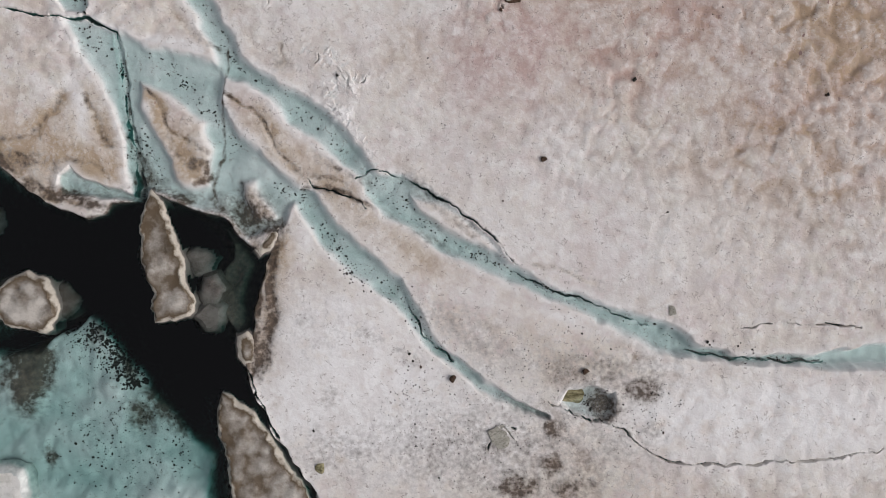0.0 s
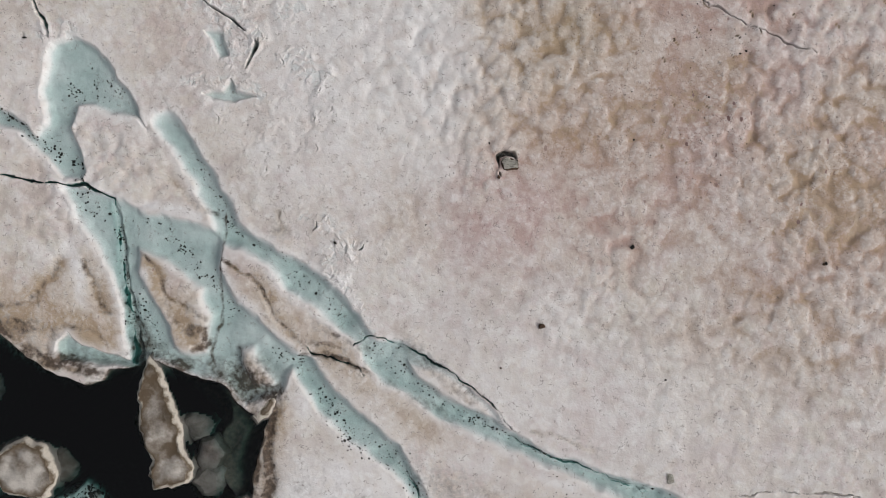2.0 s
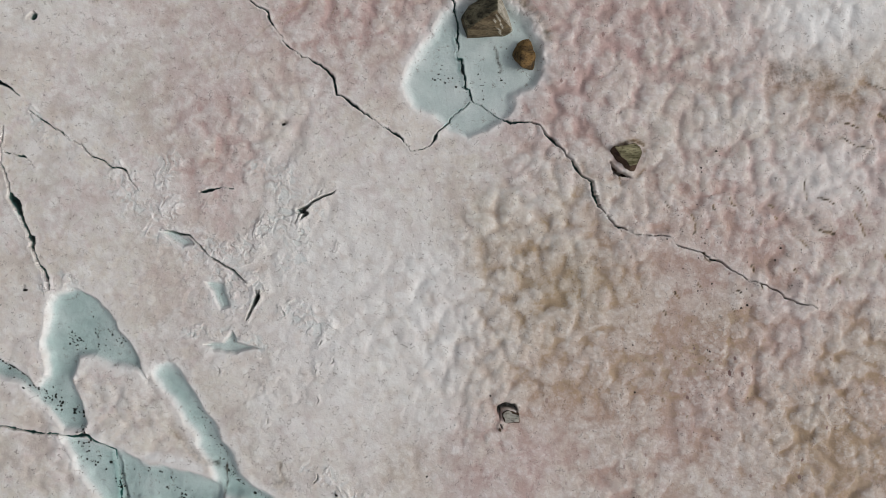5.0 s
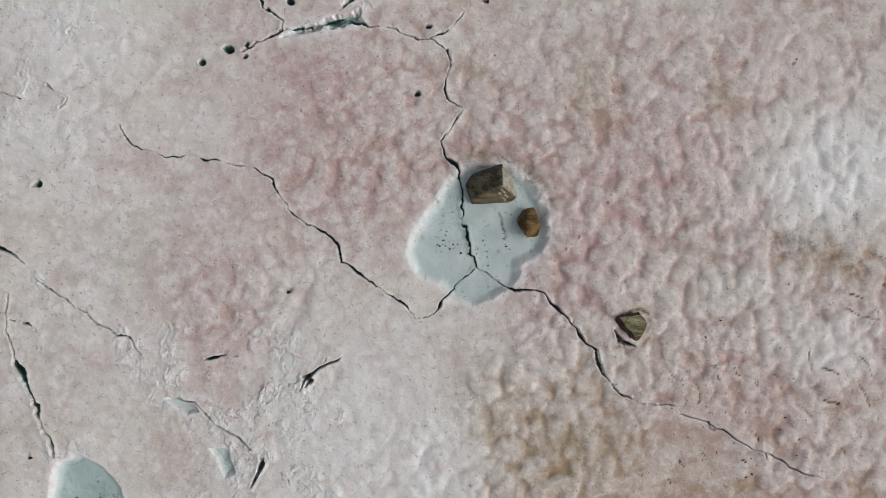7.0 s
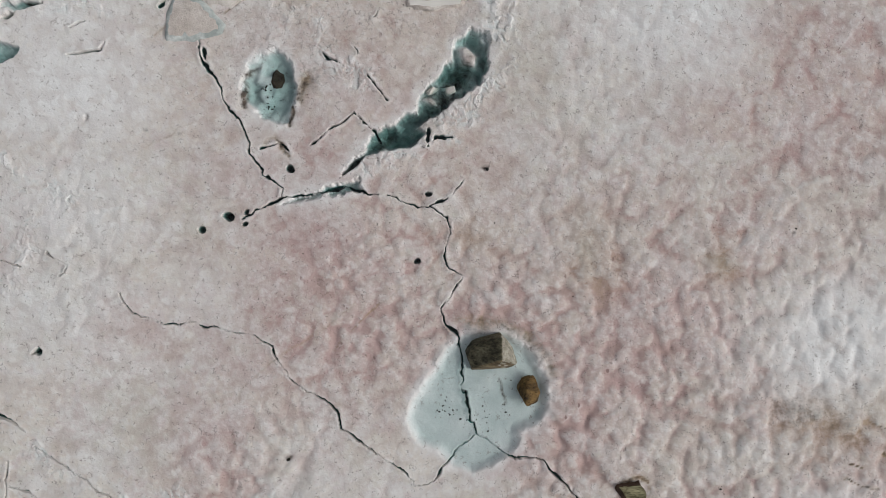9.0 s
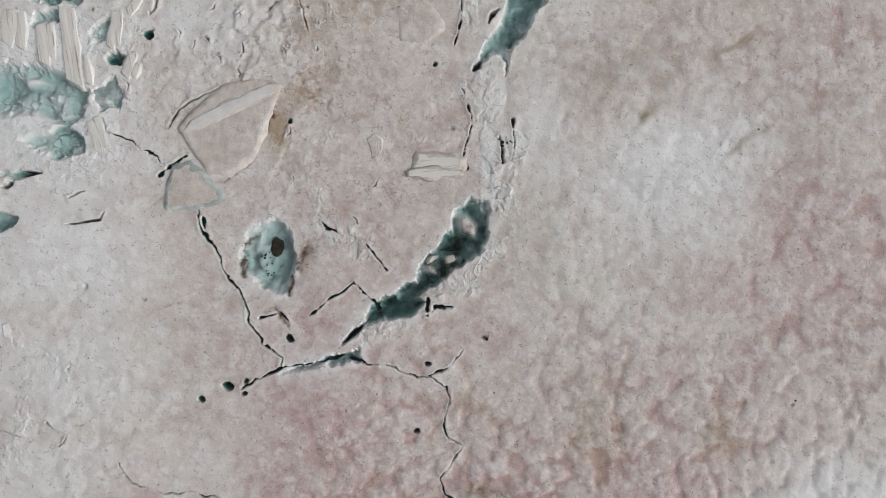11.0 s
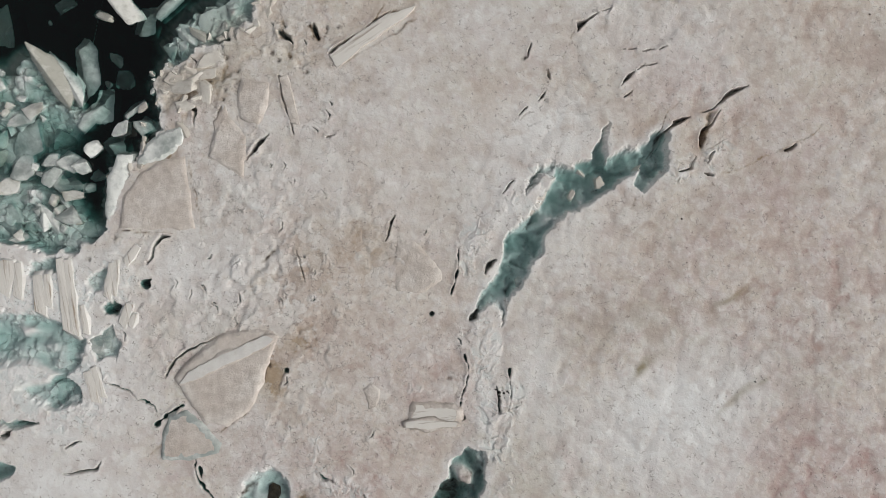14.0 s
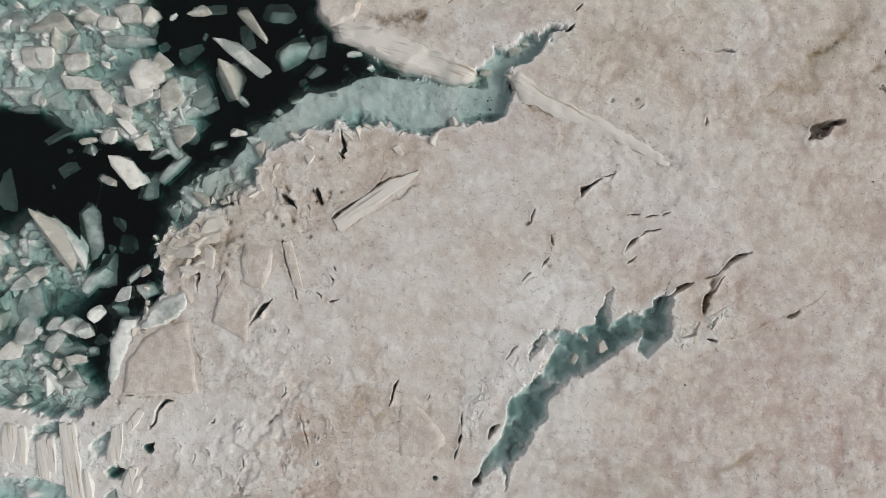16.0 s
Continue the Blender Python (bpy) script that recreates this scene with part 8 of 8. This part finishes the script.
rock(-1.09, 11.41, 0.06, 0.05, 0.04, 57, GRIT, "stone", "small dark stone on the snow", 51, 0.25)
rock(1.71, 9.61, 0.08, 0.06, 0.05, 94, GRIT, "stone", "small dark stone on the snow", 52, 0.25)
rock(0.07, 4.37, 0.06, 0.05, 0.04, 131, GRIT, "stone", "small dark stone on the snow", 53, 0.25)
rock(13.37, 5.35, 0.12, 0.10, 0.07, 168, BROWN, "stone", "small dark stone on the snow", 54, 0.25)
rock(-0.04, 4.42, 0.05, 0.04, 0.03, 25, GRIT, "stone", "small dark stone on the snow", 55, 0.25)
rock(-6.81, 20.30, 0.06, 0.05, 0.04, 62, GRIT, "stone", "small dark stone on the snow", 56, 0.25)
rock(1.70, 27.55, 0.06, 0.05, 0.04, 99, GRIT, "stone", "small dark stone on the snow", 57, 0.25)
rock(2.05, 8.41, 0.14, 0.11, 0.08, 136, BROWN, "stone", "small dark stone on the snow", 58, 0.25)

# grit
specks([(-12.8, -2.72, 0.8), (-11.99, -3.23, 1), (-11.48, -4.03, 1), (-11.08, -5.04, 0.8)], 420, 0.1)
specks([(-12.8, 8.48, 0.4), (-12.49, 7.47, 1), (-11.99, 6.87, 1)], 45, 0.064)
specks([(-11.59, 7.07, 0.28), (-11.46, 5.86, 0.28), (-11.26, 4.45, 0.32), (-11.06, 3.24, 0.4)], 70, 0.064)
specks([(-10.98, 7.11, 0.52), (-9.97, 6.57, 0.52), (-9.36, 5.96, 0.52), (-8.76, 5.25, 0.6), (-8.05, 4.75, 0.6), (-7.75, 3.84, 0.52), (-7.35, 3.54, 0.52)], 90, 0.064)
specks([(-8.76, 9.09, 0.32), (-8.25, 8.18, 0.48), (-7.75, 7.07, 0.36), (-7.14, 6.36, 0.28), (-6.54, 6.06, 0.28), (-5.73, 5.46, 0.6), (-4.92, 4.75, 0.72), (-3.91, 3.94, 0.72), (-3.31, 3.13, 0.4)], 110, 0.06)
specks([(-6.13, 2.23, 0.8), (-5.43, 1.92, 0.8), (-4.82, 1.82, 0.8)], 45, 0.06)
specks([(-4.82, 1.42, 0.6), (-4.52, 0.91, 0.6), (-3.91, 0.21, 0.8), (-3.31, -0.9, 0.4), (-2.7, -1, 1), (-1.89, -1.41, 1), (-1.09, -2.32, 0.6), (-0.48, -3.23, 0.4), (0.33, -4.03, 0.24)], 190, 0.06)
specks([(-2.5, 2.53, 0.8), (-1.69, 1.82, 1), (-0.89, 1.01, 0.6), (0.33, 0.17, 0.44), (1.54, -0.4, 0.32), (2.75, -1, 0.24), (3.96, -1.51, 0.2)], 170, 0.06)
specks([(6.99, -2.72, 0.6), (8.4, -3.23, 0.8), (12.04, -3.93, 0.32), (13.65, -4.13, 0.2)], 40, 0.064)
specks([(-10.88, 4.65, 0.4), (-10.48, 3.44, 0.6), (-9.97, 2.23, 0.8)], 50, 0.06)
specks([(-13.62, 12.12, 0.4), (-13.22, 11.41, 0.6), (-12.1, 11.82, 1.2), (-11.3, 11.41, 0.28)], 60, 0.064)
specks([(-15.94, 11.11, 0.2), (-15.13, 10.51, 0.28), (-14.33, 9.7, 0.48), (-13.52, 9.19, 0.48), (-12.81, 8.79, 0.4)], 90, 0.09)
specks([(-13.6, -3.02, 0.4), (-12.8, -3.43, 1.2), (-11.89, -3.83, 1.4), (-11.18, -4.44, 0.6)], 260, 0.064)
specks([(-14.01, -6.46, 2.4), (-12.6, -6.86, 4), (-10.78, -7.67, 3.2), (-9.16, -7.47, 2.8)], 190, 0.064)
specks([(-11.79, -5.24, 3.2), (-10.78, -7.26, 4), (-9.77, -8.68, 3.6)], 90, 0.055)
specks([(-1.69, -4.44, 3.2), (0.33, -6.46, 3.2), (2.34, -7.26, 5.2), (4.36, -8.07, 4.8)], 260, 0.045)
specks([(2.34, -3.63, 3.2), (4.36, -4.44, 4), (6.79, -5.04, 3.6), (7.59, -6.46, 2.4)], 220, 0.045)
specks([(4.77, -5.24, 0.4), (5.17, -5.65, 0.8), (5.58, -5.55, 0.6)], 40, 0.06)
specks([(-0.35, 21.12, 1), (0.26, 20.92, 0.6), (0.56, 20.51, 0.4), (2.27, 20.92, 1.2)], 35, 0.064)
specks([(-6.41, 32.5, 0.6), (-6.25, 32.09, 0.48), (-6.29, 31.59, 0.32)], 30, 0.064)
specks([(8.5, 16.8, 4), (10.52, 15.58, 5.2), (11.53, 13.16, 4)], 60, 0.053)
specks([(6.48, 10.74, 5.2), (9.51, 10.74, 4), (8.5, 8.32, 4)], 60, 0.045)
specks([(0.21, 52.36, 2), (1.83, 52.56, 1.6)], 18, 0.06)
specks([(1.9, 36.33, 0.4), (2.4, 36.43, 0.32)], 14, 0.09)


# small broken ice between the blocks, thick over the ledges
rng = random.Random(21)
tries = [(rng.uniform(-17, -2), rng.uniform(41.5, 57)) for _ in range(2600)]
bed = ice_surface(*(np.array(c) for c in zip(*tries)))
made = 0
for (x, y), zed, wet in zip(tries, bed[0], bed[2][:, 0]):
    open_water = zed < -1.5
    if made < 230 and zed < -0.2 and wet > 0.3 and rng.random() < (0.06 if open_water else 0.75):
        size = rng.choice((0.14, 0.18, 0.24, 0.32, 0.45, 0.6))
        chunk(round(x, 2), round(y, 2), size * rng.uniform(1, 1.9), size, rng.uniform(0, 180), rng.uniform(-0.9, -0.2) if rng.random() < 0.75 else rng.uniform(-0.1, 0.08), rng.choice((ICE, ICE, CREAM)))
        made += 1

# crumbled snow along the shore
rng = random.Random(31)
for _ in range(15):
    x, y, size = rng.gauss(-9.0, 0.9), rng.gauss(46.9, 0.6), rng.uniform(0.3, 0.8)
    if ground(x, y) < LEVEL:
        continue
    ob = chunk(round(x, 2), round(y, 2), size * rng.uniform(1, 1.9), 0.8 * size, rng.uniform(0, 180), max(ground(x, y), LEVEL) + 0.05, SLABSNOW, "snow_block")
    tagged(ob, "rounded cream block of snow frozen into the shore", "snow block", "crumbled snow along the shore")
rng = random.Random(8)
shore = [(-11.6, 43.6), (-10.4, 45.6), (-9.9, 47.4), (-8.6, 48.3), (-6.9, 49.5), (-5.5, 51.0), (-3.2, 51.7), (0.3, 51.5)]
for (ax, ay), (bx, by) in zip(shore, shore[1:]):
    for _ in range(6):
        t, size = rng.random(), rng.uniform(0.16, 0.4)
        x, y = ax + (bx - ax) * t + rng.gauss(0, 0.3), ay + (by - ay) * t + rng.gauss(0, 0.3)
        ob = chunk(round(x, 2), round(y, 2), size * rng.uniform(1, 1.8), size, rng.uniform(0, 180), max(ground(x, y), LEVEL) + 0.06, SLABSNOW, "snow_block")
        tagged(ob, "small pale block of crumbled snow at the lake shore", "snow block", "crumbled snow along the shore")

# the grit is one mesh of small flattened stones on the ice bed
px, py, ps = (np.array(c) for c in zip(*SPECKS))
pz = ice_surface(px, py)[0]
verts, faces = [], []
rng = np.random.default_rng(4)
for x, y, zed, s in zip(px, py, pz, ps):
    if zed < -1.2:
        continue
    n, turn, flat = len(verts), rng.uniform(0, 6.28), rng.uniform(0.5, 1.0)
    c, d = math.cos(turn), math.sin(turn)
    for u, v in ((0.5, 0), (0.2, 0.5 * flat), (-0.35, 0.4 * flat), (-0.5, -0.05), (-0.1, -0.45 * flat), (0.35, -0.3 * flat)):
        verts.append((x + s * (u * c - v * d), y + s * (u * d + v * c), zed))
    verts.append((x, y, zed + 0.4 * s))
    faces += [(n + k, n + (k + 1) % 6, n + 6) for k in range(6)]
me = bpy.data.meshes.new("grit")
me.from_pydata(verts, [], faces)
me.materials.append(GRIT)
tagged(new("grit", me), "dark grit strewn over the ice and the beds of the pools", "grit", kind="stuff")

# ---- water: one level sheet in the lakes, pools, channels and cracks ----
bpy.context.view_layer.update()
corners, sides = [], []
for ob in FLOATING:
    n = len(corners)
    corners += [ob.matrix_world @ v.co for v in ob.data.vertices]
    sides += [tuple(n + k for k in f.vertices) for f in ob.data.polygons]
solid = BVHTree.FromPolygons(corners, sides)
# over the second lake the sheet is a finer grid of its own
box = (0, 240, 765, NY - 1)
mid = sheet_xyz[sheet_quads].mean(1)
cx, cy = (mid[:, 0] - X0) / STEP, (mid[:, 1] - Y0) / STEP
in_box = (cx > box[0]) & (cx < box[1]) & (cy > box[2]) & (cy < box[3])
outer = sheet_quads[~in_box]
wet = outer[(sheet_xyz[outer][:, :, 2] < LEVEL + 0.01).any(1)]
used, back = np.unique(wet, return_inverse=True)
wxyz = sheet_xyz[used].copy()
back = back.reshape(-1, 4)
i, j = np.meshgrid(np.arange(2 * box[0], 2 * box[1] + 1), np.arange(2 * box[2], 2 * box[3] + 1), indexing="ij")
lx, ly = (X0 + 0.5 * STEP * i).ravel(), (Y0 + 0.5 * STEP * j).ravel()
lz = ice_surface(lx, ly)[0]
rows = i.shape[1]
p, q = np.meshgrid(np.arange(i.shape[0] - 1), np.arange(rows - 1), indexing="ij")
square = np.stack([p * rows + q, (p + 1) * rows + q, (p + 1) * rows + q + 1, p * rows + q + 1], -1).reshape(-1, 4)
square = square[(lz[square] < LEVEL + 0.01).any(1)]
kept, again = np.unique(square, return_inverse=True)
back = np.concatenate([back, again.reshape(-1, 4) + len(wxyz)])
wxyz = np.concatenate([wxyz, np.stack([lx[kept], ly[kept], lz[kept]], 1)])
depth = np.maximum(0, LEVEL - wxyz[:, 2])
# the water's depth is that to the first ice below it, bed or block
for k in np.nonzero(depth > 0.2)[0]:
    hit = solid.ray_cast(Vector((wxyz[k, 0], wxyz[k, 1], 3)), Vector((0, 0, -1)), 6)[0]
    if hit is not None:
        depth[k] = min(depth[k], max(0, LEVEL - hit.z))
wxyz[:, 2] = LEVEL
water = new("water", mesh_of("water", wxyz, back, (("depth", "FLOAT", depth),), WATER))
tagged(water, "still clear meltwater, pale turquoise where shallow, black where deep", "water", kind="structure")
